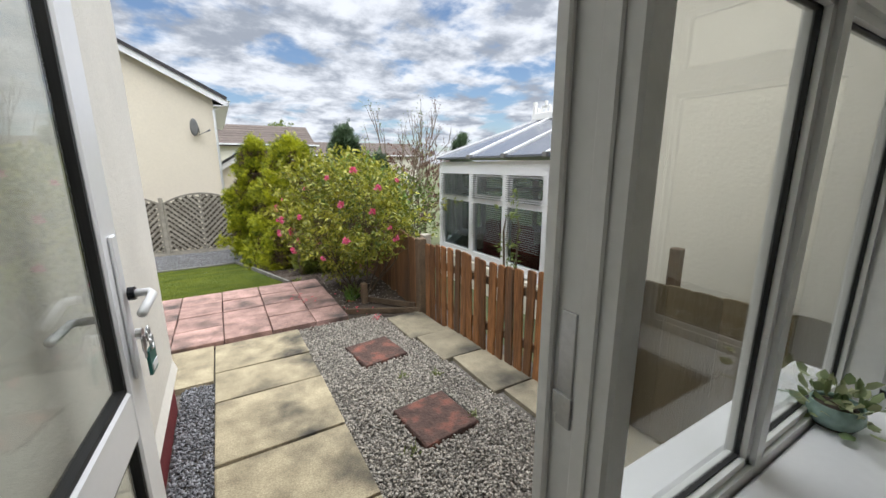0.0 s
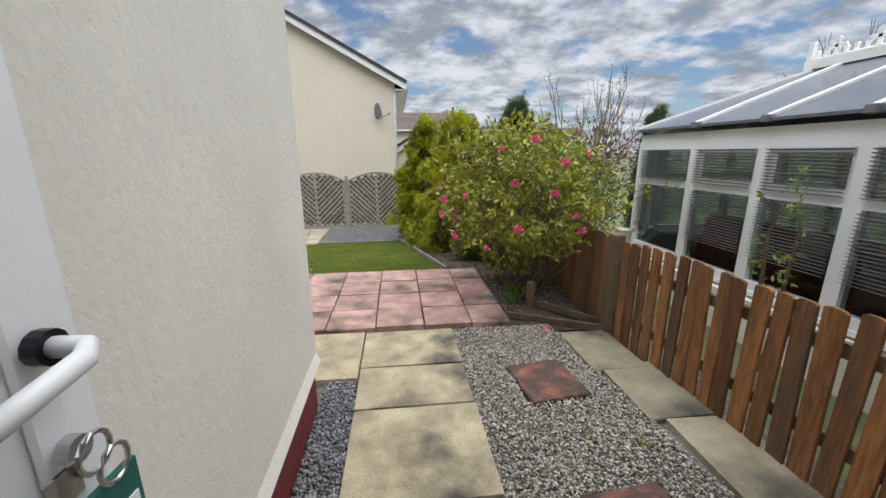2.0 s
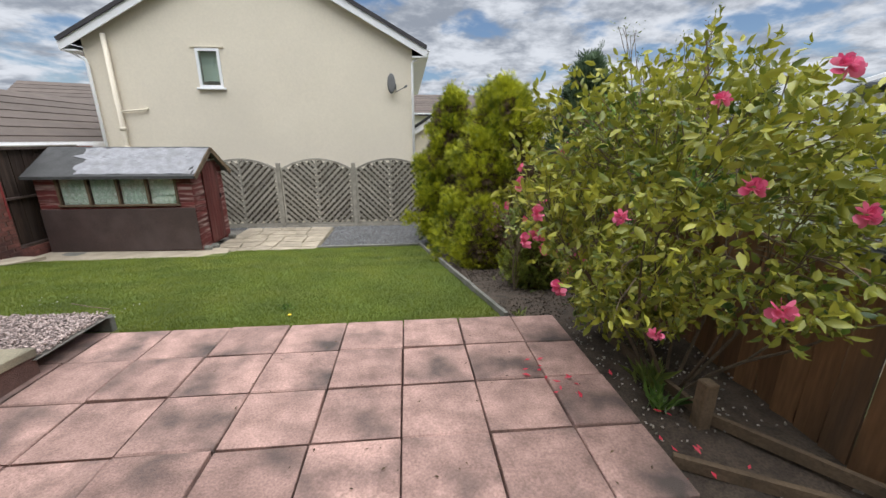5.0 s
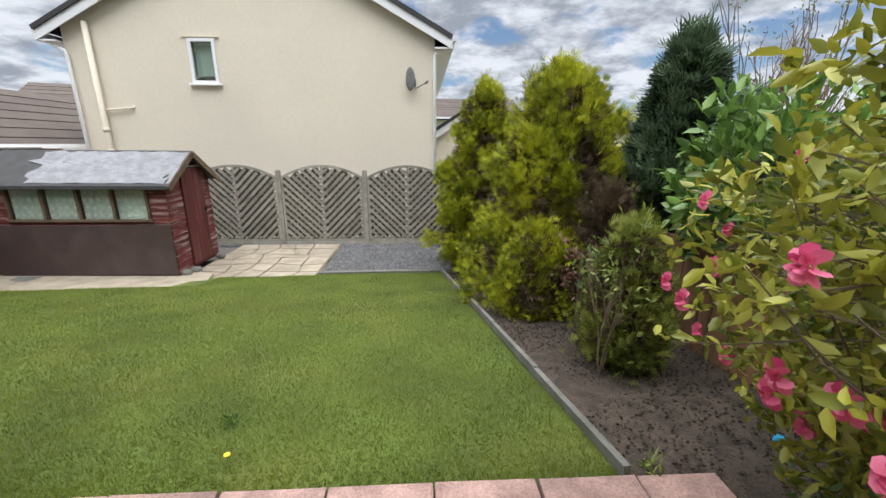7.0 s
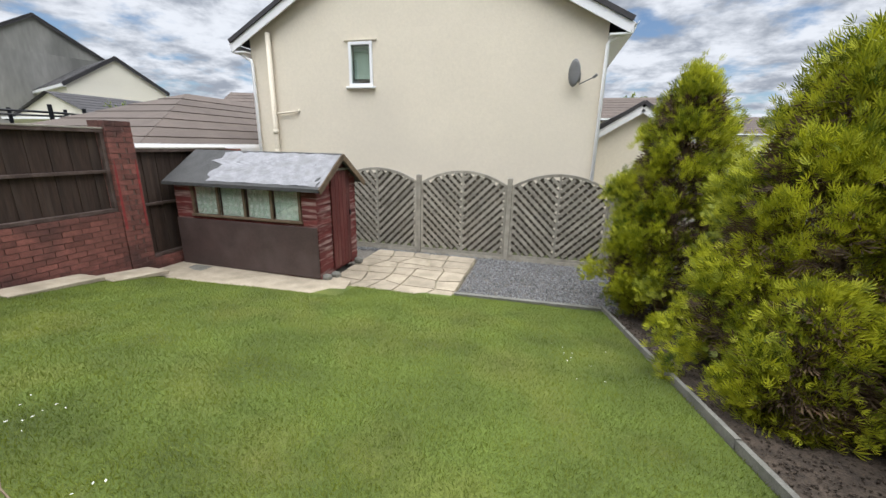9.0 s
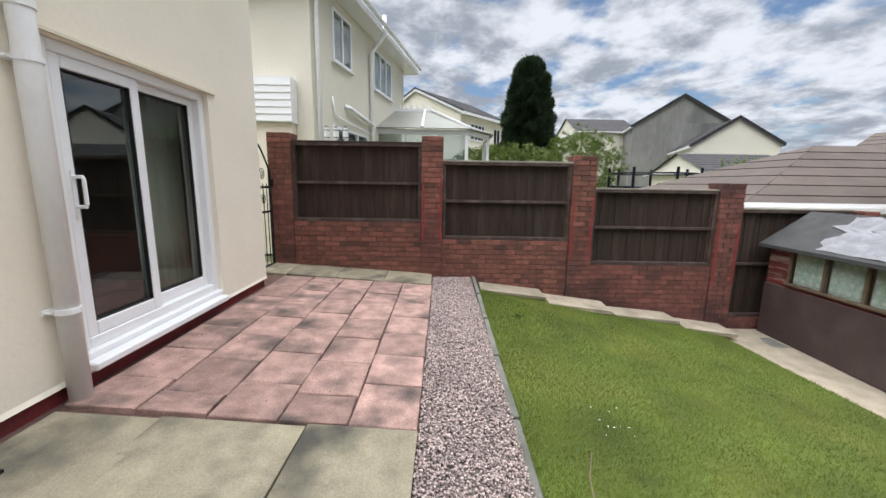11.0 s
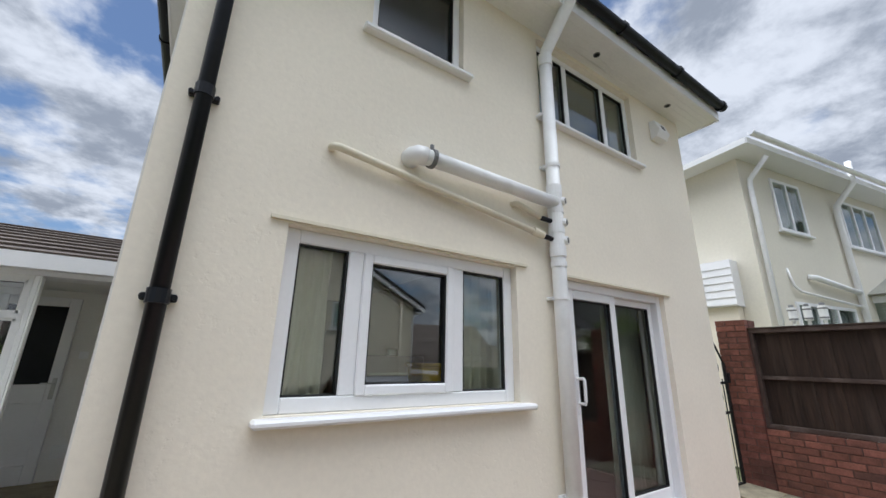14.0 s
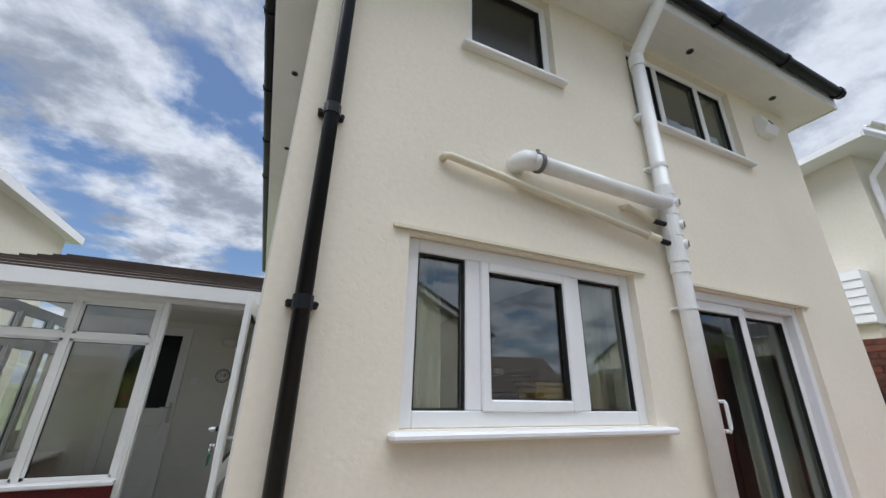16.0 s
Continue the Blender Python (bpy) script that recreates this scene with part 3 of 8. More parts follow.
def gutter_run(bm, a, b, r=0.055, out=(0, 1, 0)):
    """Half-round gutter from a to b, open at the top."""
    a, b, o = Vector(a), Vector(b), Vector(out)
    ring = []
    for k in range(9):
        an = math.pi * k / 8
        ring.append((-math.cos(an) * r, -math.sin(an) * r))
    va = [bm.verts.new(a + o * p + Vector((0, 0, q))) for p, q in ring]
    vb = [bm.verts.new(b + o * p + Vector((0, 0, q))) for p, q in ring]
    inner = [(p * 0.9, q * 0.9) for p, q in ring]
    wa = [bm.verts.new(a + o * p + Vector((0, 0, q))) for p, q in inner]
    wb = [bm.verts.new(b + o * p + Vector((0, 0, q))) for p, q in inner]
    for k in range(8):
        bm.faces.new((va[k], va[k + 1], vb[k + 1], vb[k]))
        bm.faces.new((wa[k], wb[k], wb[k + 1], wa[k + 1]))
        bm.faces.new((va[k], wa[k], wa[k + 1], va[k + 1]))
        bm.faces.new((vb[k], vb[k + 1], wb[k + 1], wb[k]))
    for i in (0, 8):
        bm.faces.new((va[i], vb[i], wb[i], wa[i]))


gut = thing("gutter", "black half-round plastic gutter along the rear and side eaves", "gutter")
bm = bm_new()
gutter_run(bm, (HX0 - OV - 0.03, HY1 + OV + 0.08, EAVE + 0.15), (HX1 + 0.42, HY1 + OV + 0.08, EAVE + 0.15))
part("rear_run", bm, BLACK_PLASTIC, gut)
bm = bm_new()
gutter_run(bm, (HX1 + 0.42, HY0, EAVE + 0.15), (HX1 + 0.42, HY1 + OV + 0.08, EAVE + 0.15), out=(1, 0, 0))
part("side_run", bm, BLACK_PLASTIC, gut)
for k in range(6):
    xx = HX0 - 0.3 + k * 1.05
    bm = bm_new()
    tube(bm, [(xx - 0.02, HY1 + OV + 0.08, EAVE + 0.15 - 0.003), (xx + 0.02, HY1 + OV + 0.08, EAVE + 0.15 - 0.003)], 0.066, 12)
    part("bracket", bm, BLACK_PLASTIC, gut)
for k in range(5):
    yy = HY1 - 0.2 - k * 1.05
    bm = bm_new()
    tube(bm, [(HX1 + 0.42, yy - 0.02, EAVE + 0.147), (HX1 + 0.42, yy + 0.02, EAVE + 0.147)], 0.066, 12)
    part("bracket", bm, BLACK_PLASTIC, gut)


def roof_tiles(bm, a, b, top_a, top_b, courses, thick=0.03, lap=0.012):
    """Tile courses from the eaves edge a-b to the ridge edge top_a-top_b: overlapping stepped strips."""
    a, b, ta, tb = Vector(a), Vector(b), Vector(top_a), Vector(top_b)
    nrm = (b - a).cross(ta - a).normalized()
    if nrm.z < 0:
        nrm = -nrm
    for i in range(courses):
        u, v = i / courses, (i + 1) / courses
        p, q, r, s = a.lerp(ta, u), b.lerp(tb, u), b.lerp(tb, v), a.lerp(ta, v)
        hexa(bm, [p, q, r, s], [p + nrm * thick, q + nrm * thick, r + nrm * lap, s + nrm * lap])


def hip_roof(bm, x0, y0, x1, y1, z, rise, inset, courses):
    """Hipped roof with its ridge along y."""
    xm = (x0 + x1) / 2
    ra, rb = (xm, y0 + inset, z + rise), (xm, y1 - inset, z + rise)
    roof_tiles(bm, (x1, y0, z), (x1, y1, z), ra, rb, courses)
    roof_tiles(bm, (x0, y1, z), (x0, y0, z), rb, ra, courses)
    roof_tiles(bm, (x1, y1, z), (x0, y1, z), rb, rb, courses)
    roof_tiles(bm, (x0, y0, z), (x1, y0, z), ra, ra, courses)


bm = bm_new()
hip_roof(bm, HX0 - OV - 0.06, HY0 - OV - 0.06, HX1 + 0.40, HY1 + OV + 0.06, EAVE + 0.2, 1.7, 3.0, 9)
struct("roof_house", bm, TILE_ROOF, "brown tiled hipped roof of the house", "roof")


# ---- windows and doors of the house ----
def framed(parent, x0, x1, z0, z1, y, mat, bars_x=(), bars_z=(), fw=0.065, depth=0.07, name="window_frame"):
    """A frame in the plane y with mullions at bars_x and transoms at bars_z (x0, x1, z)."""
    bm = bm_new()
    box(bm, x0, y - depth, z0, x0 + fw, y, z1, 0.006)
    box(bm, x1 - fw, y - depth, z0, x1, y, z1, 0.006)
    box(bm, x0 + fw, y - depth, z1 - fw, x1 - fw, y, z1, 0.006)
    box(bm, x0 + fw, y - depth, z0, x1 - fw, y, z0 + fw, 0.006)
    for x, w in bars_x:
        box(bm, x - w / 2, y - depth, z0 + fw, x + w / 2, y, z1 - fw, 0.006)
    for xa, xb, z, w in bars_z:
        box(bm, xa, y - depth, z - w / 2, xb, y, z + w / 2, 0.006)
    return part(name, bm, mat, parent)


def glaze(parent, x0, x1, z0, z1, y, mat=None, gasket=True):
    """One pane with its black gasket."""
    bm = bm_new()
    box(bm, x0, y - 0.045, z0, x1, y - 0.041, z1)
    p = part("pane", bm, mat or GLASS, parent)
    p.visible_shadow = False
    if gasket:
        bm = bm_new()
        w = 0.009
        for a, b, c, d in ((x0, x0 + w, z0, z1), (x1 - w, x1, z0, z1), (x0 + w, x1 - w, z0, z0 + w), (x0 + w, x1 - w, z1 - w, z1)):
            box(bm, a, y - 0.04, c, b, y - 0.012, d)
        part("gasket", bm, GASKET, p)
    return p


def sash(parent, x0, x1, z0, z1, y, w=0.05):
    bm = bm_new()
    for a, b, c, d in ((x0, x0 + w, z0, z1), (x1 - w, x1, z0, z1), (x0 + w, x1 - w, z0, z0 + w), (x0 + w, x1 - w, z1 - w, z1)):
        box(bm, a, y - 0.05, c, b, y + 0.014, d, 0.008)
    s = part("sash", bm, UPVC, parent)
    glaze(s, x0 + w, x1 - w, z0 + w, z1 - w, y + 0.01)
    return s


WY = HY1 - 0.055
win = thing("window_1", "white framed three-light kitchen window with cream curtains behind", "window", kind="structure")
framed(win, KW[0], KW[1], KW[2], KW[3], WY, UPVC, [(-1.255, 0.09), (-1.965, 0.085)], fw=0.075)
glaze(win, -1.21, KW[1] - 0.075, KW[2] + 0.075, KW[3] - 0.075, WY)
sash(win, -1.925, -1.298, KW[2] + 0.072, KW[3] - 0.072, WY, 0.055)
glaze(win, KW[0] + 0.075, -2.01, KW[2] + 0.075, KW[3] - 0.075, WY)
bm = bm_new()
box(bm, KW[0] - 0.09, HY1 - 0.06, KW[2] - 0.042, KW[1] + 0.05, HY1 + 0.075, KW[2] - 0.004, 0.012)
part("window_sill", bm, UPVC, win)
bm = bm_new()
box(bm, KW[0] - 0.10, HY1, KW[3] + 0.012, KW[1] + 0.09, HY1 + 0.022, KW[3] + 0.03)
part("drip_bead", bm, PIPE_CREAM, win)


def curtain(name, x0, x1, z0, z1, y, label, folds=9):
    bm = bm_new()
    n = folds * 6
    prev = None
    for k in range(n + 1):
        u = k / n
        x = x0 + (x1 - x0) * u
        d = 0.028 * math.sin(u * folds * 2 * math.pi + 0.6 * math.sin(5 * u)) + 0.012 * math.sin(u * 17)
        col = [bm.verts.new((x + 0.008 * math.sin(7 * z + 9 * u), y + d * (0.5 + 0.5 * (z1 - z) / (z1 - z0)), z)) for z in (z1, z1 * 0.66 + z0 * 0.34, z1 * 0.33 + z0 * 0.67, z0)]
        if prev:
            for i in range(3):
                bm.faces.new((prev[i], col[i], col[i + 1], prev[i + 1]))
        prev = col
    ob = part(name, bm, CURTAIN, None, "", True)
    sol = ob.modifiers.new("thickness", "SOLIDIFY")
    sol.thickness = 0.003
    return tagged(ob, label, "curtain")


curtain("curtain", -1.20, -0.84, 1.36, 2.48, 2.33, "cream full curtain drawn aside behind the kitchen window", 6)
curtain("curtain", -2.52, -2.14, 1.36, 2.48, 2.33, "cream curtain gathered at the window's end", 5)
curtain("curtain", -4.55, -3.96, 0.44, 2.50, 2.30, "long cream curtain behind the sliding patio door", 7)

# kitchen worktop behind the window and what stands on it
wk = thing("kitchen_worktop", "dark kitchen worktop under the window", "worktop")
bm = bm_new()
box(bm, -2.64, 1.72, 1.28, -0.52, 2.395, 1.32, 0.006)
part("top", bm, DARK_FLOOR, wk)
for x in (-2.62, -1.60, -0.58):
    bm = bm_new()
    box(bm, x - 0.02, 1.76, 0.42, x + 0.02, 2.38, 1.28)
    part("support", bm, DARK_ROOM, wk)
tub = thing("yellow_tub", "yellow plastic storage tub on the worktop", "tub")
bm = bm_new()
hexa(bm, [(-2.18, 2.03, 1.321), (-1.97, 2.03, 1.321), (-1.97, 2.20, 1.321), (-2.18, 2.20, 1.321)], [(-2.21, 2.0, 1.67), (-1.94, 2.0, 1.67), (-1.94, 2.22, 1.67), (-2.21, 2.22, 1.67)])
bmesh.ops.bevel(bm, geom=list(bm.edges), offset=0.012, segments=2, affect="EDGES", profile=0.5)
part("body", bm, YELLOW, tub)
bm = bm_new()
box(bm, -2.22, 1.99, 1.671, -1.93, 2.23, 1.695, 0.006)
part("lid", bm, YELLOW, tub)
oven = thing("microwave_oven", "black microwave oven on the worktop", "microwave")
bm = bm_new()
box(bm, -2.10, 1.74, 1.335, -1.62, 1.98, 1.745, 0.010)
ob_ = part("body", bm, BLACK_PLASTIC, oven)
for k in range(4):
    bm = bm_new()
    box(bm, -2.06, 1.98, 1.40 + 0.07 * k, -1.66, 1.984, 1.412 + 0.07 * k)
    part("vent_slot", bm, DISH, ob_, "grey vent slot")
for x, y in ((-2.06, 1.77), (-1.66, 1.77), (-2.06, 1.95), (-1.66, 1.95)):
    bm = bm_new()
    tube(bm, [(x, y, 1.32), (x, y, 1.336)], 0.015, 8)
    part("foot", bm, BLACK_PLASTIC, oven)
pk_ = thing("white_packet", "small white packet on the microwave oven", "packet")
bm = bm_new()
box(bm, -1.90, 1.86, 1.746, -1.83, 1.90, 1.79, 0.004)
part("box", bm, UPVC, pk_)

# patio door: outer frame, sliding leaf and fixed leaf
pd = thing("door_1", "white framed sliding glass patio door, closed", "door", kind="structure")
framed(pd, PD[0], PD[1], PD[2] + 0.05, PD[3], WY + 0.01, UPVC, fw=0.07, depth=0.12, name="door_frame")


def leaf(parent, x0, x1, z0, z1, y, name, wl=0.075):
    bm = bm_new()
    for a, b, c, d in ((x0, x0 + wl, z0, z1), (x1 - wl, x1, z0, z1), (x0 + wl, x1 - wl, z0, z0 + 0.09), (x0 + wl, x1 - wl, z1 - wl, z1)):
        box(bm, a, y - 0.045, c, b, y, d, 0.007)
    o = part(name, bm, UPVC, parent)
    glaze(o, x0 + wl, x1 - wl, z0 + 0.09, z1 - wl, y + 0.005, GLASS_DARK)
    return o


lf = leaf(pd, -3.70, PD[1] - 0.07, PD[2] + 0.12, PD[3] - 0.07, WY + 0.0, "sliding_leaf")
bm = bm_new()
tube(bm, [(-3.10, WY + 0.0, 1.60), (-3.10, WY + 0.06, 1.60), (-3.10, WY + 0.065, 1.585), (-3.10, WY + 0.065, 1.435), (-3.10, WY + 0.06, 1.42), (-3.10, WY + 0.0, 1.42)], 0.012, 8)
box(bm, -3.115, WY - 0.002, 1.34, -3.085, WY + 0.006, 1.64, 0.003)
part("door_handle", bm, UPVC, lf)
leaf(pd, PD[0] + 0.07, -3.66, PD[2] + 0.12, PD[3] - 0.07, WY - 0.05, "fixed_leaf", 0.06)
bm = bm_new()
box(bm, PD[0] + 0.04, HY1 - 0.16, PD[2] - 0.05, PD[1] + 0.04, HY1 + 0.075, PD[2] + 0.005, 0.01)
box(bm, PD[0], HY1 - 0.12, PD[2] + 0.005, PD[1], HY1 - 0.0, PD[2] + 0.05, 0.006)
part("threshold", bm, UPVC, pd)
bm = bm_new()
box(bm, PD[0] - 0.10, HY1, PD[3] + 0.006, PD[1] + 0.05, HY1 + 0.02, PD[3] + 0.024)
part("drip_bead", bm, PIPE_CREAM, pd)

# upper windows
w2 = thing("window_2", "white framed frosted bathroom window upstairs", "window", kind="structure")
framed(w2, UW1[0], UW1[1], UW1[2], UW1[3], WY, UPVC, fw=0.06)
glaze(w2, UW1[0] + 0.06, UW1[1] - 0.06, UW1[2] + 0.06, UW1[3] - 0.06, WY, FROST)
bm = bm_new()
box(bm, UW1[0] - 0.06, HY1 - 0.05, UW1[2] - 0.045, UW1[1] + 0.06, HY1 + 0.06, UW1[2] - 0.004, 0.01)
part("window_sill", bm, UPVC, w2)
w3 = thing("window_3", "white framed three-light bedroom window upstairs", "window", kind="structure")
framed(w3, UW2[0], UW2[1], UW2[2], UW2[3], WY, UPVC, [(-3.25, 0.06), (-3.86, 0.06)], fw=0.06)
for a, b in ((UW2[0] + 0.06, -3.89), (-3.83, -3.28), (-3.22, UW2[1] - 0.06)):
    glaze(w3, a, b, UW2[2] + 0.06, UW2[3] - 0.06, WY)
bm = bm_new()
box(bm, UW2[0] - 0.06, HY1 - 0.05, UW2[2] - 0.045, UW2[1] + 0.06, HY1 + 0.06, UW2[2] - 0.004, 0.01)
part("window_sill", bm, UPVC, w3)

# ---- paving ----
def slab_mesh(name, w, d, h, mat, worn=0.006):
    """One paving slab, base at z=0, with chipped rounded edges."""
    bm = bm_new()
    rng = random.Random(name)
    box(bm, -w / 2, -d / 2, 0, w / 2, d / 2, h)
    top = [e for e in bm.edges if all(v.co.z > h / 2 for v in e.verts)]
    bmesh.ops.bevel(bm, geom=top, offset=worn, segments=2, affect="EDGES", profile=0.5)
    for v in bm.verts:
        v.co.x += rng.uniform(-0.004, 0.004)
        v.co.y += rng.uniform(-0.004, 0.004)
    return mesh_of(name, bm, mat)


rs = random.Random(4)


def lay(parent, me, x, y, z, tilt=0.006, rz=0.006):
    m = pose(x, y, z + rs.uniform(-0.004, 0.004), math.degrees(rs.uniform(-tilt, tilt)), math.degrees(rs.uniform(-tilt, tilt)), math.degrees(rs.uniform(-rz, rz)))
    return piece("slab", me, m, parent)


path = thing("pavement_side", "beige concrete slab path with dark algae stains", "paving", kind="structure")
for k, (ya, yb) in enumerate(((3.02, 3.585), (2.545, 3.01), (1.86, 2.535), (1.22, 1.85), (0.6, 1.21), (0.0, 0.59))):
    w, d = 0.745, yb - ya - 0.008
    me = slab_mesh("path_slab_%d" % k, w, d, 0.05, SLAB_BEIGE)
    lay(path, me, 0.36, (ya + yb) / 2, -0.05)
me = slab_mesh("path_corner_slab", 0.72, 0.70, 0.05, SLAB_BEIGE)
lay(path, me, -0.385, 3.235, -0.05)
lay(path, me, -1.12, 3.235, -0.05)
lay(path, me, -1.85, 3.235, -0.05)
fe = slab_mesh("fence_slab", 0.42, 0.60, 0.05, SLAB_FAR)
for y, x, m in ((3.08, 1.86, fe), (2.56, 1.93, fe), (1.95, 2.02, fe), (1.33, 2.10, fe), (0.71, 2.17, fe), (0.09, 2.22, fe)):
    lay(path, m, x, y, -0.055, rz=0.02)

red = thing("pavement_red", "red concrete slab terrace with blackened joints", "paving", kind="structure")
red_me = [slab_mesh("red_slab_%s" % c, 0.418, 0.40, 0.055, SLAB_RED, 0.007) for c in "abc"]
edge_me = slab_mesh("red_slab_end", 0.345, 0.40, 0.055, SLAB_RED, 0.007)
for r in range(4):
    y = 3.80 + r * 0.4125
    for c in range(9):
        x = 0.71 - c * 0.43
        lay(red, red_me[(c + r) % 3], x, y, -0.022)
    lay(red, edge_me, 1.10, y, -0.022)
bm = bm_new()
box(bm, -3.0, 3.58, -0.12, 1.27, 5.21, -0.024)
part("mortar_bed", bm, MORTAR, red)

patio = thing("pavement_patio", "red and grey-green slab patio with dirty joints", "paving", kind="structure")
pat_me = [slab_mesh("patio_slab_%s" % c, 0.452, 0.391, 0.05, SLAB_RED, 0.009) for c in "abc"]
tiltdeg = math.degrees(math.atan(-0.06))
stag = (0.0, 0.17, 0.06, 0.24, 0.11)
for r in range(5):
    y = 4.53 - r * 0.402
    x = -2.735
    k = 0
    while x > -5.80:
        ln = min(0.455, x + 5.87) if k else 0.455 - stag[r]
        if ln > 0.09:
            piece("slab", pat_me[(k * 2 + r) % 3], pose(x - ln / 2, y, patio_z(y) - 0.05 + rs.uniform(-0.007, 0.006), tiltdeg + rs.uniform(-0.7, 0.7), rs.uniform(-0.7, 0.7), rs.uniform(-0.9, 0.9)) @ Matrix.Diagonal(((ln - 0.012) / 0.452, 1, 1, 1)), patio)
        x -= ln
        k += 1
grey_me = slab_mesh("patio_grey_slab", 0.62, 0.66, 0.05, SLAB_FAR)
for k in range(4):
    y = 4.38 - k * 0.67
    piece("slab", grey_me, pose(-6.19, y, patio_z(y) - 0.045, tiltdeg, 0, rs.uniform(-0.8, 0.8)), patio)
near_me = slab_mesh("patio_near_slab", 0.60, 0.62, 0.05, SLAB_FAR)
wide_me = slab_mesh("patio_near_slab_wide", 0.60, 0.80, 0.05, SLAB_FAR)
for k, (y, m) in enumerate(((4.42, near_me), (3.70, wide_me), (3.05, near_me))):
    for c in range(1):
        piece("slab", m, pose(-2.42 + 0.02 * k, y, patio_z(y) - 0.05, tiltdeg, 0, rs.uniform(-0.6, 0.6)), patio)
bm = bm_new()
hexa(bm, [(-6.5, 2.0, -0.1), (-2.13, 2.0, -0.1), (-2.13, 4.73, -0.1), (-6.5, 4.73, -0.1)],
     [(-6.5, 2.0, patio_z(2.0) - 0.03), (-2.13, 2.0, patio_z(2.0) - 0.03), (-2.13, 4.73, patio_z(4.73) - 0.03), (-6.5, 4.73, patio_z(4.73) - 0.03)])
part("mortar_bed", bm, MORTAR, patio)

steps = thing("pavement_stepping", "worn red stepping slabs set in gravel", "paving", kind="structure")
st_me = slab_mesh("stepping_slab", 0.42, 0.43, 0.05, SLAB_STEP, 0.012)
for x, y, rz in ((1.27, 2.72, 8), (1.28, 1.62, 6)):
    piece("slab", st_me, pose(x, y, -0.047, 0.5, 0.6, rz), steps)

# kerbs and edgings
kerb = thing("kerb_lawn", "mossy concrete edging between gravel and lawn", "kerb", kind="structure")
bm = bm_new()
box(bm, -0.42, -0.025, 0, 0.42, 0.025, 0.20, 0.006)
ke = mesh_of("kerb_length", bm, EDGE_CONC)
for k in range(5):
    x = -5.95 + 0.85 * k
    piece("kerb_length", ke, pose(x, 5.34, lawn_z(x, 5.3) - 0.13 + 0.02, 0, 0.6, rs.uniform(-0.8, 0.8)), kerb)
bed_k = thing("kerb_bed", "dark weathered edging along the flower bed", "kerb", kind="structure")
for k in range(5):
    ya, yb = 5.26 + k * 0.98, 5.26 + (k + 1) * 0.98 - 0.02
    bm = bm_new()
    j = rs.uniform(-0.015, 0.015)
    bar(bm, (bed_edge_x(ya) + j, ya, lawn_z(0, ya) - 0.01), (bed_edge_x(yb) + j, yb, lawn_z(0, yb) - 0.01), 0.035, 0.12)
    part("edging_board", bm, EDGE_CONC, bed_k)

# slabs along the brick wall, shed base and crazy paving
ws = thing("pavement_wall", "pale worn slabs stepping down beside the brick wall", "paving", kind="structure")
for x, y, w, d in ((-6.28, 5.9, 0.42, 0.95), (-6.20, 6.86, 0.50, 0.9), (-6.22, 7.85, 0.42, 0.98), (-6.15, 8.75, 0.45, 0.75)):
    me = slab_mesh("wall_slab_%.1f" % y, w, d, 0.05, CRAZY, 0.01)
    piece("slab", me, pose(x, y, lawn_z(x, y) - 0.02, -6, 0, rs.uniform(-4, 4)), ws)
bm = bm_new()
hexa(bm, [(-6.4, 8.95, -0.85), (-3.1, 9.13, -0.85), (-3.35, 9.95, -0.85), (-6.5, 11.3, -0.85)], [(-6.4, 8.95, -0.565), (-3.1, 9.13, -0.595), (-3.35, 9.95, -0.64), (-6.5, 11.3, -0.64)])
struct("shed_base", bm, CRAZY, "pale concrete base slab in front of the shed", "paving")
crazy = thing("pavement_crazy", "buff crazy paving beside the shed", "paving", kind="structure")
bm = bm_new()
box(bm, -3.76, 9.9, -0.85, -1.72, 11.9, -0.695)
part("mortar_bed", bm, SLAB_FAR, crazy)
rc = random.Random(9)
cells = [(i, j) for i in range(5) for j in range(6)]
grid = {(i, j): (-3.74 + 2.02 * i / 5 + (rc.uniform(-0.13, 0.13) if 0 < i < 5 else 0), 9.82 + 2.08 * j / 6 + (rc.uniform(-0.09, 0.09) if 0 < j < 6 else 0)) for i in range(6) for j in range(7)}
for i, j in cells:
    q = [Vector((*grid[p], 0)) for p in ((i, j), (i + 1, j), (i + 1, j + 1), (i, j + 1))]
    mid = sum(q, Vector()) / 4
    q = [mid + (p - mid) * 0.93 for p in q]
    bm = bm_new()
    hexa(bm, [p + Vector((0, 0, -0.70)) for p in q], [p + Vector((0, 0, -0.672 + rc.uniform(-0.004, 0.004))) for p in q])
    part("stone", bm, CRAZY, crazy)
bm = bm_new()
bar(bm, (-1.7, 10.0, -0.70), (0.36, 10.12, -0.72), 0.07, 0.10)
struct("kerb_gravel", bm, EDGE_CONC, "mossy edging in front of the far gravel", "kerb")


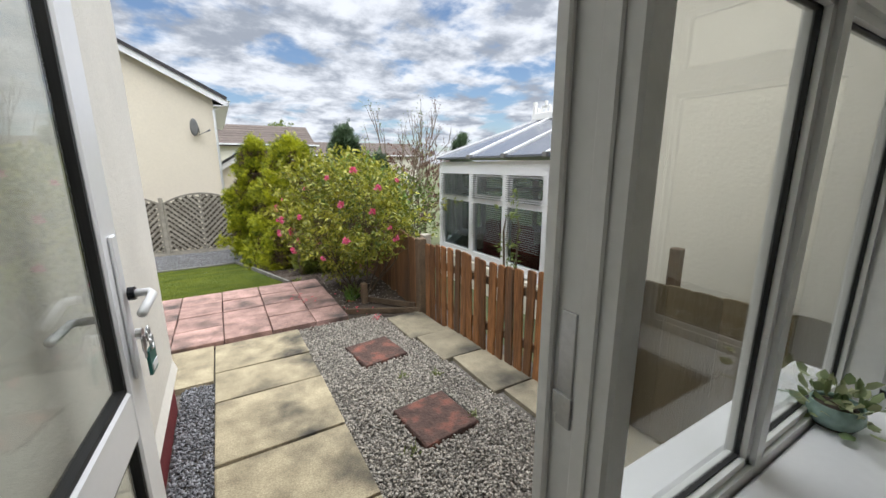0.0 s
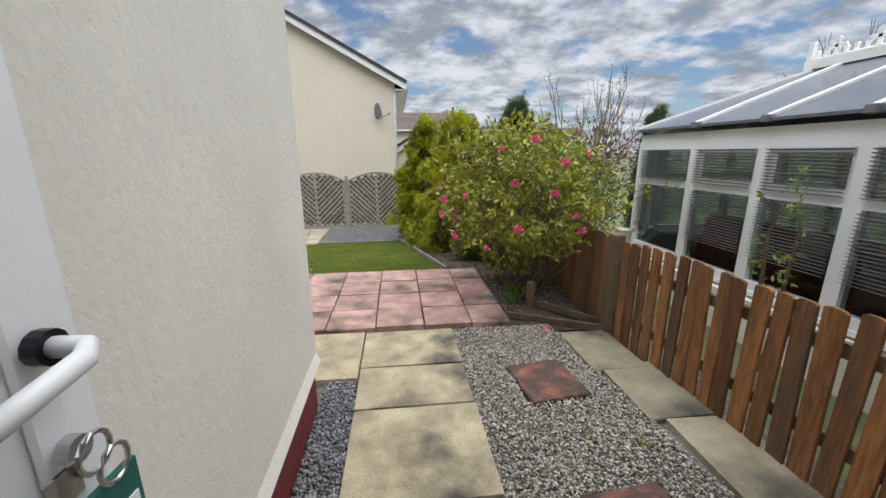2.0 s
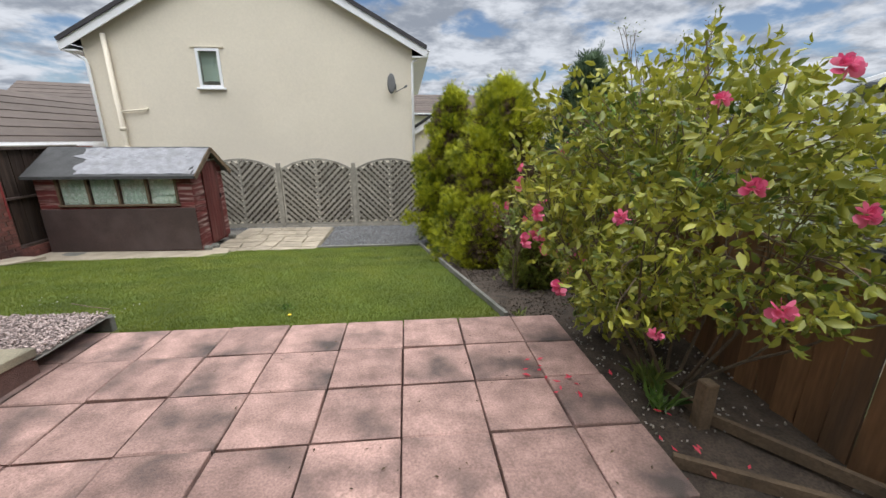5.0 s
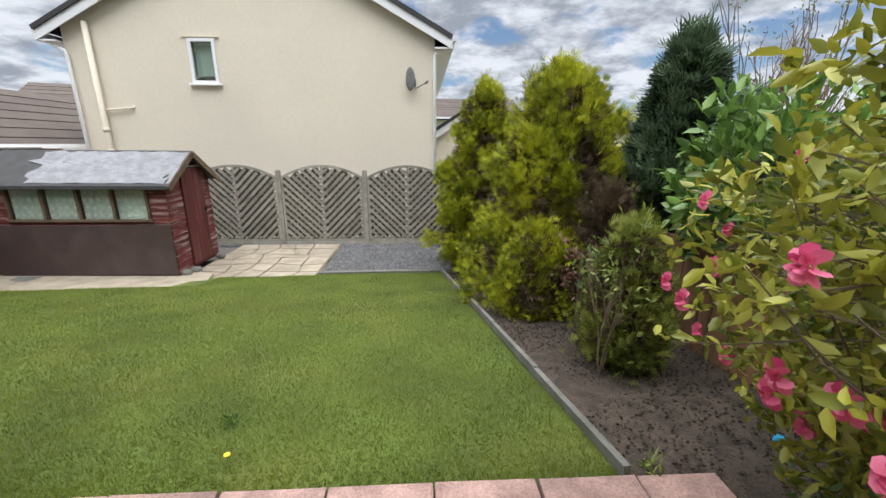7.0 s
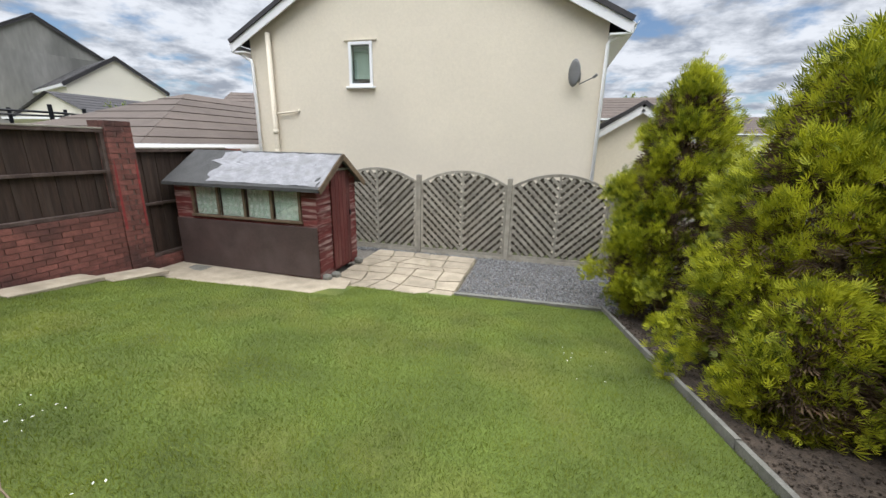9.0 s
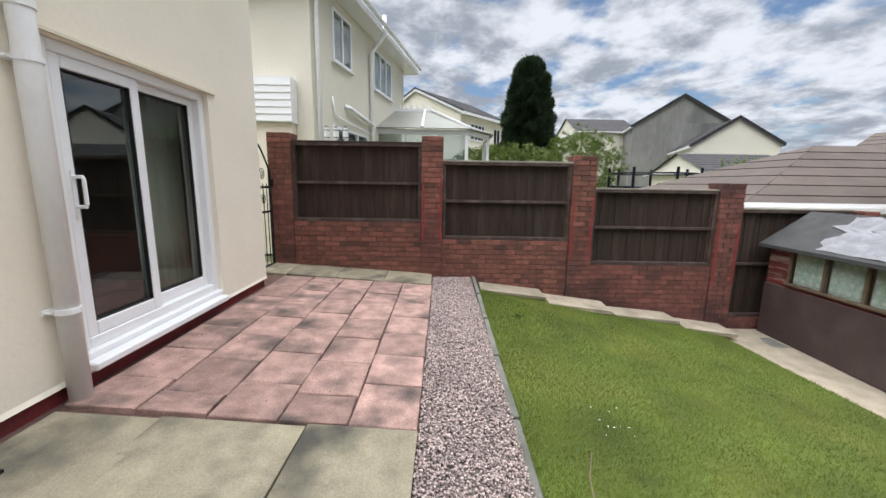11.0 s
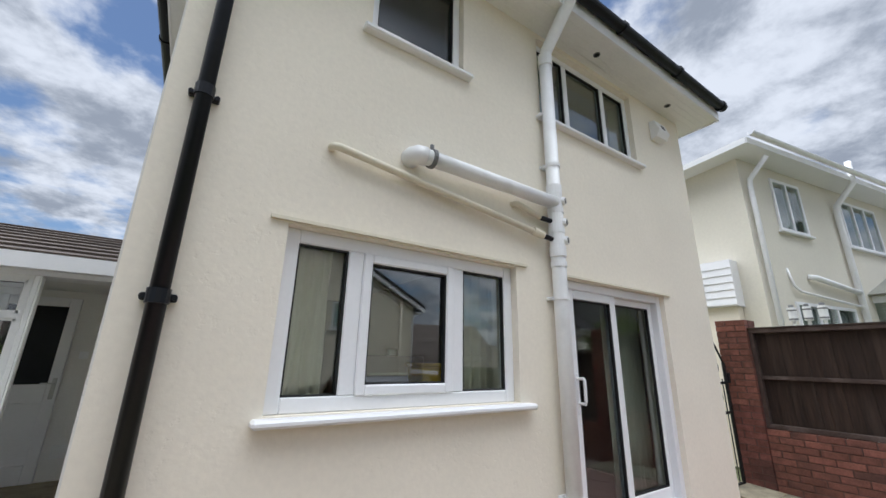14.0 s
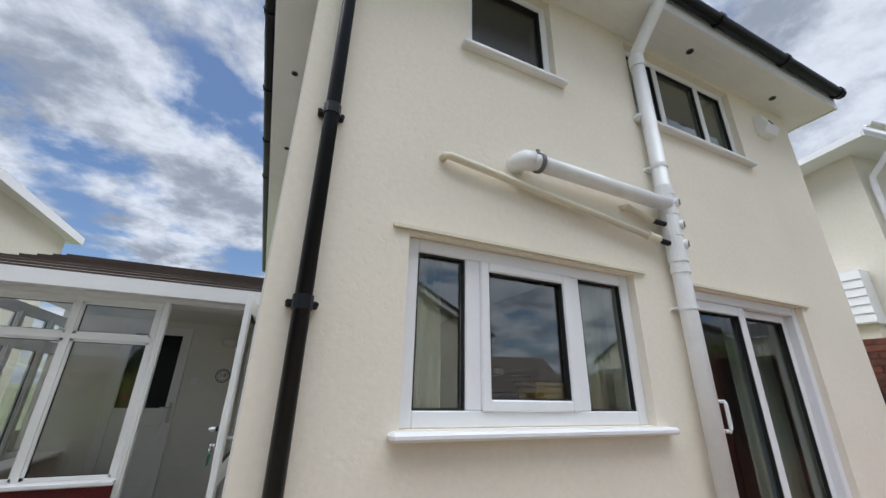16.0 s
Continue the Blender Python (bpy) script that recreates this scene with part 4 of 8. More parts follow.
# ---- pipes on the house ----
PX, PY = -2.82, HY1 + 0.075
stack = thing("soil_stack", "white plastic soil stack clipped to the cream rear wall", "pipe")
bm = bm_new()
tube(bm, [(PX, PY, 0.30), (PX, PY, 4.36)], 0.055, 18)
part("pipe", bm, PIPE_WHITE, stack, "", True)
bm = bm_new()
tube(bm, [(PX, PY, 4.36), (PX, PY + 0.02, 4.44), (PX, PY + 0.34, 4.78), (PX, PY + 0.365, 4.84), (PX, PY + 0.365, 5.6)], 0.054, 18)
part("swan_neck", bm, PIPE_WHITE, stack, "", True)
for z0, z1, r in ((4.28, 4.40, 0.063), (3.02, 3.10, 0.063), (2.86, 2.90, 0.064), (2.69, 2.73, 0.064), (2.50, 2.58, 0.064), (2.42, 2.46, 0.062), (2.88, 3.02, 0.06), (2.73, 2.86, 0.06), (2.57, 2.70, 0.06)):
    bm = bm_new()
    tube(bm, [(PX, PY, z0), (PX, PY, z0 + 0.01), (PX, PY, z1 - 0.01), (PX, PY, z1)], r, 18)
    part("collar", bm, PIPE_WHITE, stack)
for z in (2.96, 2.78, 2.63):
    bm = bm_new()
    tube(bm, [(PX - 0.02, PY + 0.02, z), (PX - 0.046, PY + 0.066, z)], 0.034, 14)
    s = part("boss", bm, PIPE_WHITE, stack)
    bm = bm_new()
    tube(bm, [(PX - 0.045, PY + 0.064, z), (PX - 0.050, PY + 0.073, z)], 0.022, 14)
    part("boss_cap", bm, DISH, s, "grey screw cap")
for z in (3.28, 2.18, 0.86):
    bm = bm_new()
    tube(bm, [(PX, PY, z - 0.015), (PX, PY, z + 0.015)], 0.062, 18)
    box(bm, PX - 0.075, HY1, z - 0.014, PX + 0.075, HY1 + 0.012, z + 0.014)
    tube(bm, [(PX + 0.062, HY1, z), (PX + 0.062, HY1 + 0.05, z)], 0.009, 8)
    part("clip", bm, PIPE_WHITE, stack)

soil = thing("soil_branch_pipe", "fat white soil branch pipe sloping to the stack", "pipe")
bm = bm_new()
tube(bm, [(-1.53, HY1 - 0.02, 2.965), (-1.53, HY1 + 0.05, 2.965), (-1.545, HY1 + 0.085, 2.963), (-1.60, HY1 + 0.10, 2.96)], 0.062, 16)
part("elbow", bm, PIPE_WHITE, soil, "", True)
bm = bm_new()
tube(bm, [(-1.58, HY1 + 0.10, 2.96), (-2.80, PY + 0.015, 2.945)], 0.052, 16)
part("pipe", bm, PIPE_WHITE, soil, "", True)
bm = bm_new()
tube(bm, [(-1.63, HY1 + 0.10, 2.958), (-1.655, HY1 + 0.10, 2.958)], 0.064, 16)
box(bm, -1.652, HY1 + 0.09, 3.01, -1.632, HY1 + 0.105, 3.06)
part("clamp", bm, DISH, soil, "grey steel pipe clamp")
wp = thing("waste_pipe", "thin cream painted waste pipe running into the stack", "pipe")
bm = bm_new()
tube(bm, [(-1.03, HY1 - 0.02, 2.875), (-1.03, HY1 + 0.03, 2.875), (-1.06, HY1 + 0.045, 2.872), (-2.62, HY1 + 0.055, 2.665)], 0.023, 12)
part("pipe", bm, PIPE_CREAM, wp, "", True)
bm = bm_new()
tube(bm, [(-2.58, HY1 + 0.055, 2.672), (-2.68, HY1 + 0.058, 2.655)], 0.031, 12)
part("coupling", bm, PIPE_CREAM, wp)
bm = bm_new()
tube(bm, [(-2.67, HY1 + 0.058, 2.655), (-2.78, PY, 2.635)], 0.02, 12)
part("rubber_seal", bm, BLACK_PLASTIC, wp, "black rubber seal")
wp2 = thing("waste_pipe", "short cream waste pipe joining the stack", "pipe")
bm = bm_new()
tube(bm, [(-2.42, HY1 - 0.01, 2.87), (-2.44, HY1 + 0.04, 2.87), (-2.66, HY1 + 0.055, 2.80)], 0.022, 12)
part("pipe", bm, PIPE_CREAM, wp2, "", True)
bm = bm_new()
tube(bm, [(-2.65, HY1 + 0.055, 2.80), (-2.79, PY, 2.785)], 0.019, 12)
part("rubber_seal", bm, BLACK_PLASTIC, wp2, "black rubber seal")

dp = thing("downpipe", "black plastic rainwater downpipe on the house corner", "pipe")
bm = bm_new()
tube(bm, [(-0.395, HY1 + 0.06, 0.05), (-0.395, HY1 + 0.06, 4.40), (-0.395, HY1 + 0.10, 4.50), (-0.395, HY1 + 0.46, 4.72), (-0.395, HY1 + 0.50, 4.82)], 0.036, 14)
part("pipe", bm, BLACK_PLASTIC, dp, "", True)
for z in (2.93, 1.95, 0.97, 3.9):
    bm = bm_new()
    tube(bm, [(-0.395, HY1 + 0.06, z - 0.03), (-0.395, HY1 + 0.06, z + 0.03)], 0.043, 14)
    box(bm, -0.46, HY1, z - 0.016, -0.33, HY1 + 0.03, z + 0.016, 0.006)
    c = part("clip", bm, BLACK_PLASTIC, dp)
    for s in (-0.055, 0.055):
        bm = bm_new()
        tube(bm, [(-0.395 + s, HY1 + 0.028, z), (-0.395 + s, HY1 + 0.04, z)], 0.012, 8)
        part("screw", bm, BLACK_PLASTIC, c)

tap = thing("garden_tap", "brass garden tap on a white standpipe", "tap")
bm = bm_new()
tube(bm, [(-2.10, HY1 + 0.11, 0.30), (-2.055, HY1 + 0.07, 0.84), (-2.05, HY1 + 0.06, 0.88), (-2.045, HY1 - 0.01, 0.895)], 0.024, 12)
part("standpipe", bm, PIPE_WHITE, tap, "white lagged standpipe", True)
bm = bm_new()
tube(bm, [(-2.05, HY1 + 0.066, 0.83), (-2.045, HY1 + 0.055, 0.90)], 0.038, 12)
part("elbow", bm, PIPE_WHITE, tap)
bm = bm_new()
tube(bm, [(-2.20, HY1 - 0.01, 0.79), (-2.20, HY1 + 0.07, 0.79), (-2.20, HY1 + 0.105, 0.775), (-2.20, HY1 + 0.115, 0.735)], 0.013, 10)
tube(bm, [(-2.20, HY1 + 0.06, 0.79), (-2.20, HY1 + 0.06, 0.845)], 0.011, 8)
tube(bm, [(-2.20, HY1, 0.79), (-2.20, HY1 + 0.012, 0.79)], 0.026, 10)
part("spout", bm, BRASS, tap)
bm = bm_new()
tube(bm, [(-2.235, HY1 + 0.06, 0.85), (-2.165, HY1 + 0.06, 0.85)], 0.008, 8)
part("tap_handle", bm, BRASS, tap)
grate = thing("drain_grate", "black plastic drain grate by the wall", "drain")
for k in range(9):
    bm = bm_new()
    box(bm, -2.235 + 0.029 * k, HY1 + 0.03, 0.30, -2.218 + 0.029 * k, HY1 + 0.25, 0.325)
    part("bar", bm, BLACK_PLASTIC, grate)
for ya, yb in ((0.015, 0.03), (0.25, 0.265)):
    bm = bm_new()
    box(bm, -2.25, HY1 + ya, 0.295, -1.97, HY1 + yb, 0.33)
    part("rim", bm, BLACK_PLASTIC, grate)
alarm = thing("alarm_box", "white burglar alarm box high on the rear wall", "alarm box")
bm = bm_new()
prism(bm, [(0.0, 0.12), (0.07, 0.11), (0.115, -0.03), (0.075, -0.10), (0.0, -0.12)], lambda p: (-4.79 - 0.115, HY1 + p[0], 4.36 + p[1]), lambda p: (-4.79 + 0.115, HY1 + p[0], 4.36 + p[1]))
bmesh.ops.bevel(bm, geom=list(bm.edges), offset=0.006, segments=1, affect="EDGES", profile=0.5)
c = part("cover", bm, UPVC, alarm)
bm = bm_new()
for k in range(3):
    z = 4.40 - 0.022 * k
    box(bm, -4.82, HY1 + 0.086 + 0.007 * k, z, -4.76, HY1 + 0.098 + 0.007 * k, z + 0.010)
part("lettering", bm, DISH, c, "small grey unreadable lettering")
for x, y in ((-1.98, 2.83), (-3.51, 2.84), (-4.90, 2.82), (-0.08, 0.91), (-0.08, -0.54)):
    v = thing("soffit_vent", "round dark soffit vent", "vent", "soffit vents")
    bm = bm_new()
    tube(bm, [(x, y, EAVE - 0.006), (x, y, EAVE + 0.001)], 0.035, 14)
    r = part("rim", bm, DISH, v)
    bm = bm_new()
    tube(bm, [(x, y, EAVE - 0.008), (x, y, EAVE - 0.004)], 0.025, 12)
    part("mesh", bm, BLACK_PLASTIC, v)

# ---- porch: the glazed lean-to in which the walk begins ----
FY, PF, PXE, PYB = 0.02, 0.28, 2.05, -2.0
bm = bm_new()
box(bm, HX1, PYB, 0.0, PXE, -0.092, PF)
struct("floor_porch", bm, SLAB_FAR, "grey porch floor slab", "floor")
bm = bm_new()
box(bm, HX1, PYB - 0.2, 0.0, PXE + 0.1, PYB, 2.75)
struct("wall_porch_back", bm, PORCH_WHITE, "white painted back wall of the porch", "wall")
bm = bm_new()
box(bm, HX1, PYB, PF, HX1 + 0.03, -0.10, 2.75)
struct("wall_porch_house", bm, PORCH_WHITE, "white painted wall between porch and house", "wall")
bm = bm_new()
box(bm, 0.670, FY - 0.11, 0.0, PXE, FY + 0.01, 0.86)
struct("wall_porch_dwarf", bm, PLINTH, "dark red painted dwarf wall of the porch", "wall")
bm = bm_new()
box(bm, PXE - 0.12, PYB, 0.0, PXE, FY - 0.112, 0.84)
struct("wall_porch_end", bm, PORCH_WHITE, "white painted dwarf end wall of the porch", "wall")


def glazed_screen(name, label, a, b, z0, z1, posts, transom=None, mat=UPVC_WARM, fw=0.06, inner_fw=0.045, depth=0.07):
    """A glazed screen between plan points a and b; posts are shares of its length; each bay has its own panes."""
    s = thing(name, label, "window", kind="structure")
    a, b = Vector((*a, 0)), Vector((*b, 0))
    d = (b - a).normalized()
    length = (b - a).length
    up = Vector((0, 0, 1))

    def at(u, z):
        return a + d * u + up * z

    for p in posts:
        bm = bm_new()
        bar(bm, at(p * length, z0), at(p * length, z1), fw, depth, d.cross(up))
        part("mullion", bm, mat, s)
    for z in (z0 + fw / 2, z1 - fw / 2) + ((transom,) if transom else ()):
        bm = bm_new()
        bar(bm, at(0, z), at(length, z), depth * 0.97, fw, up)
        part("rail", bm, mat, s)
    for p, q in zip(posts, posts[1:]):
        u0, u1 = p * length + fw / 2, q * length - fw / 2
        spans = [(z0 + fw, z1 - fw)] if not transom else [(z0 + fw, transom - fw / 2), (transom + fw / 2, z1 - fw)]
        for c, e in spans:
            bm = bm_new()
            g = 0.011
            for m, n in ((at(u0, c + g), at(u1, c + g)), (at(u0, e - g), at(u1, e - g))):
                bar(bm, m, n, depth * 0.6, 2 * g, up)
            for m, n in ((at(u0 + g, c), at(u0 + g, e)), (at(u1 - g, c), at(u1 - g, e))):
                bar(bm, m, n, 2 * g, depth * 0.6, d.cross(up))
            k = part("bead", bm, mat, s)
            bm = bm_new()
            bar(bm, at(u0, (c + e) / 2), at(u1, (c + e) / 2), 0.004, e - c, up)
            pn = part("pane", bm, GLASS_PORCH, s)
            pn.visible_shadow = False
            bm = bm_new()
            q = 0.024
            for m, n in ((at(u0 + q, c + q), at(u1 - q, c + q)), (at(u0 + q, e - q), at(u1 - q, e - q))):
                bar(bm, m, n, 0.014, 0.006, up)
            for m, n in ((at(u0 + q, c + q), at(u0 + q, e - q)), (at(u1 - q, c + q), at(u1 - q, e - q))):
                bar(bm, m, n, 0.006, 0.014, d.cross(up))
            part("gasket", bm, GASKET, pn)
    return s


glazed_screen("window_porch_front", "white framed glazed front of the porch", (0.690, FY - 0.05), (PXE - 0.05, FY - 0.05), 0.86, 2.36, (0.0, 0.47, 1.0), 2.01, UPVC_WARM, 0.045)
glazed_screen("window_porch_end", "white framed glazed end of the porch", (PXE - 0.05, PYB), (PXE - 0.05, FY - 0.12), 0.84, 2.36, (0.0, 0.33, 0.66, 1.0), 2.0, UPVC_WARM, 0.075)
bm = bm_new()
box(bm, 0.672, FY - 0.30, 0.845, PXE - 0.1, FY - 0.09, 0.885, 0.008)
box(bm, PXE - 0.36, PYB, 0.845, PXE - 0.1, FY - 0.303, 0.885, 0.008)
struct("window_sill_porch", bm, UPVC, "white inner window board of the porch", "sill")
bm = bm_new()
box(bm, 0.66, FY - 0.01, 0.862, PXE + 0.03, FY + 0.09, 0.90, 0.008)
struct("window_sill_outer", bm, UPVC, "white outer sill above the red dwarf wall", "sill")
# door frame of the porch
dfm = thing("door_frame", "white plastic frame of the porch doorway with steel strike plates", "door frame", kind="structure")
bm = bm_new()
box(bm, 0.63, -0.085, PF, 0.668, 0.05, 2.36, 0.006)
box(bm, 0.616, 0.02, PF + 0.03, 0.63, 0.048, 2.35, 0.004)
box(bm, 0.623, -0.055, PF + 0.03, 0.63, -0.025, 2.35, 0.003)
part("jamb", bm, UPVC_WARM, dfm)
bm = bm_new()
box(bm, -0.20, -0.14, PF, -0.135, -0.04, 2.36, 0.006)
part("jamb", bm, UPVC_WARM, dfm)
bm = bm_new()
box(bm, -0.20, -0.30, 2.362, 0.693, FY - 0.115, 2.468, 0.006)
part("head", bm, UPVC_WARM, dfm)
bm = bm_new()
box(bm, -0.133, -0.088, PF - 0.04, 0.628, 0.03, PF + 0.02, 0.004)
part("threshold", bm, UPVC_WARM, dfm)
for z0, z1 in ((1.24, 1.44), (0.92, 1.05), (0.70, 0.88)):
    bm = bm_new()
    box(bm, 0.626, -0.018, z0, 0.631, 0.012, z1, 0.001)
    box(bm, 0.621, -0.022, z0 + 0.02, 0.626, 0.016, z0 + 0.06, 0.001)
    part("strike_plate", bm, METAL, dfm)
# roof of the porch
bm = bm_new()
roof_tiles(bm, (PXE + 0.25, FY + 0.22, 2.50), (HX1, FY + 0.22, 2.50), (PXE + 0.25, PYB - 0.2, 3.27), (HX1, PYB - 0.2, 3.27), 8, 0.035)
struct("roof_porch", bm, TILE_ROOF, "brown tiled lean-to roof of the porch", "roof")
bm = bm_new()
box(bm, HX1 + 0.03, PYB, 2.47, PXE, FY, 2.50)
struct("ceiling_porch", bm, PORCH_WHITE, "white ceiling of the porch", "ceiling")
bm = bm_new()
box(bm, HX1, FY - 0.02, 2.40, PXE + 0.25, FY + 0.20, 2.42)
box(bm, HX1, FY + 0.20, 2.385, PXE + 0.25, FY + 0.225, 2.52)
box(bm, HX1, FY - 0.11, 2.36, PXE + 0.02, FY - 0.0, 2.47)
struct("fascia_porch", bm, UPVC, "white fascia and soffit of the porch", "fascia")
# inner door, plaque, vent and lamp seen on the back wall
idr = thing("door_2", "white inner door with a dark glazed upper half", "door", kind="structure")
bm = bm_new()
DX0, DX1, DY = 0.69, 1.45, PYB + 0.04
for a, b, c, d in ((DX0, DX0 + 0.11, PF, 2.38), (DX1 - 0.11, DX1, PF, 2.38), (DX0 + 0.11, DX1 - 0.11, 2.27, 2.38), (DX0 + 0.11, DX1 - 0.11, PF, PF + 0.2), (DX0 + 0.11, DX1 - 0.11, 1.14, 1.35)):
    box(bm, a, DY - 0.04, c, b, DY, d, 0.006)
box(bm, DX0 + 0.11, DY - 0.04, PF + 0.2, DX1 - 0.11, DY - 0.018, 1.14)
part("leaf", bm, UPVC, idr)
bm = bm_new()
box(bm, DX0 + 0.11, DY - 0.03, 1.35, DX1 - 0.11, DY - 0.022, 2.27)
part("pane", bm, BLACK_PLASTIC, idr, "dark glass pane")
bm = bm_new()
box(bm, DX0 + 0.03, DY, 1.18, DX0 + 0.07, DY + 0.012, 1.42, 0.003)
tube(bm, [(DX0 + 0.05, DY + 0.01, 1.36), (DX0 + 0.05, DY + 0.05, 1.36), (DX0 + 0.16, DY + 0.05, 1.36)], 0.009, 8)
part("door_handle", bm, METAL, idr)
def disc(bm, x, z, r, d0, d1, seg=28):
    """A flat round disc on the porch back wall, from d0 to d1 in front of it."""
    tube(bm, [(x, PYB + d0, z), (x, PYB + d1, z)], r, seg)


pl = thing("number_plaque", "round cream house number plaque with a dark rim", "plaque")
bm = bm_new()
disc(bm, 0.22, 1.77, 0.092, 0.0, 0.016)
pl_b = part("rim", bm, DISH, pl, "dark grey plaque rim")
bm = bm_new()
disc(bm, 0.22, 1.77, 0.076, 0.0165, 0.019)
part("face", bm, UPVC, pl_b, "cream plaque face")
bm = bm_new()
disc(bm, 0.22, 1.77, 0.064, 0.0195, 0.021)
part("ring", bm, DISH, pl_b, "dark inner ring")
bm = bm_new()
disc(bm, 0.22, 1.77, 0.056, 0.0215, 0.023)
part("dial", bm, UPVC, pl_b, "cream dial")
txt = bpy.data.curves.new("numerals", "FONT")
txt.body, txt.size, txt.align_x, txt.align_y, txt.extrude = "19", 0.085, "CENTER", "CENTER", 0.0015
num = new("numerals", txt)
num.matrix_basis = pose(0.22, PYB + 0.0255, 1.77, 90, 0, 180)
num.data.materials.append(GASKET)
num.parent = pl_b
vt = thing("wall_vent", "white plastic louvred wall vent", "vent")
bm = bm_new()
wall_with_openings(bm, 0.39, 0.61, 0.52, 0.66, PYB, PYB + 0.012, [(0.405, 0.595, 0.535, 0.645)])
part("vent_frame", bm, UPVC_WARM, vt)
for k in range(5):
    bm = bm_new()
    box(bm, 0.405, PYB, 0.539 + 0.021 * k, 0.595, PYB + 0.010, 0.552 + 0.021 * k)
    part("slat", bm, UPVC_WARM, vt)
sw = thing("light_switch", "white double light switch", "switch")
bm = bm_new()
box(bm, 0.50, PYB, 1.645, 0.59, PYB + 0.010, 1.735, 0.003)
sp = part("plate", bm, UPVC, sw)
for x in (0.525, 0.565):
    bm = bm_new()
    box(bm, x - 0.007, PYB + 0.010, 1.678, x + 0.007, PYB + 0.015, 1.702, 0.002)
    part("rocker", bm, UPVC, sp)
lamp = thing("wall_uplighter", "white plaster half-bowl uplighter on the porch wall", "wall lamp")
bm = bm_new()
rows = []
for k in range(6):
    h = k / 5
    rr = 0.14 * math.sqrt(max(0.0, 1 - (1 - h) ** 2)) + 0.008
    rows.append([bm.verts.new((0.18 + rr * math.cos(math.pi * i / 14), PYB + 0.002 + 0.7 * rr * math.sin(math.pi * i / 14), 2.15 + 0.11 * h)) for i in range(15)])
for a, b in zip(rows, rows[1:]):
    for i in range(14):
        bm.faces.new((a[i], a[i + 1], b[i + 1], b[i]))
bm.faces.new(rows[0])
bowl = part("bowl", bm, PORCH_WHITE, lamp, "", True)
bowl.modifiers.new("thickness", "SOLIDIFY").thickness = 0.005

# porch door leaf, open against the side wall
door = thing("porch_door", "white glazed porch door standing open against the side wall", "door")
hinge = Vector((-0.155, 0.03, 0))
tip = Vector((-0.092, 0.945, 0))
dd = (tip - hinge).normalized()
LW = (tip - hinge).length
dn = Vector((dd.y, -dd.x, 0))


def on_leaf(u, z, o=0.0):
    return hinge + dd * u + dn * o + Vector((0, 0, z))


def leaf_box(bm, u0, u1, z0, z1, o0, o1):
    hexa(bm, [on_leaf(u0, z0, o0), on_leaf(u1, z0, o0), on_leaf(u1, z0, o1), on_leaf(u0, z0, o1)],
         [on_leaf(u0, z1, o0), on_leaf(u1, z1, o0), on_leaf(u1, z1, o1), on_leaf(u0, z1, o1)])


DZ0, DZ1, DM = 0.33, 2.34, 1.01
bm = bm_new()
SW = 0.125
for a, b, c, d in ((0, SW, DZ0, DZ1), (LW - SW, LW, DZ0, DZ1), (SW, LW - SW, DZ1 - SW, DZ1), (SW, LW - SW, DZ0, DZ0 + SW), (SW, LW - SW, DM - 0.07, DM + 0.07)):
    leaf_box(bm, a, b, c, d, -0.022, 0.022)
bmesh.ops.bevel(bm, geom=list(bm.edges), offset=0.006, segments=1, affect="EDGES", profile=0.5)
lf2 = part("leaf_frame", bm, UPVC, door)
for z0, z1 in ((DM + 0.07, DZ1 - SW), (DZ0 + SW, DM - 0.07)):
    bm = bm_new()
    leaf_box(bm, SW, LW - SW, z0, z1, -0.003, 0.003)
    pn = part("pane", bm, GLASS_CLEAR, lf2)
    pn.visible_shadow = False
    bm = bm_new()
    for a, b, c, d in ((SW, SW + 0.014, z0, z1), (LW - SW - 0.014, LW - SW, z0, z1), (SW, LW - SW, z0, z0 + 0.014), (SW, LW - SW, z1 - 0.014, z1)):
        leaf_box(bm, a, b, c, d, -0.012, 0.014)
    part("gasket", bm, GASKET, lf2)
HZ = 1.33
bm = bm_new()
leaf_box(bm, LW - 0.085, LW - 0.045, HZ - 0.24, HZ + 0.16, 0.022, 0.032)
bmesh.ops.bevel(bm, geom=list(bm.edges), offset=0.004, segments=1, affect="EDGES", profile=0.5)
bp = part("handle_plate", bm, UPVC, door)
bm = bm_new()
tube(bm, [on_leaf(LW - 0.065, HZ, 0.04), on_leaf(LW - 0.065, HZ, 0.055)], 0.018, 12)
part("rosette", bm, BLACK_PLASTIC, bp)
bm = bm_new()
tube(bm, [on_leaf(LW - 0.065, HZ, 0.045), on_leaf(LW - 0.065, HZ, 0.085), on_leaf(LW - 0.08, HZ - 0.004, 0.095), on_leaf(LW - 0.185, HZ - 0.022, 0.09)], 0.011, 10)
part("lever", bm, UPVC, bp, "white lever handle", True)
bm = bm_new()
tube(bm, [on_leaf(LW - 0.065, HZ - 0.115, 0.04), on_leaf(LW - 0.065, HZ - 0.115, 0.054)], 0.015, 12)
part("lock_cylinder", bm, METAL, bp)
bm = bm_new()
tube(bm, [on_leaf(LW - 0.065, HZ - 0.06, -0.03), on_leaf(LW - 0.065, HZ - 0.06, -0.085), on_leaf(LW - 0.19, HZ - 0.06, -0.085)], 0.011, 10)
part("outer_lever", bm, UPVC, door, "white outer lever handle", True)
keys = thing("key_bunch", "steel keys with a green plastic tag hanging in the lock", "keys")
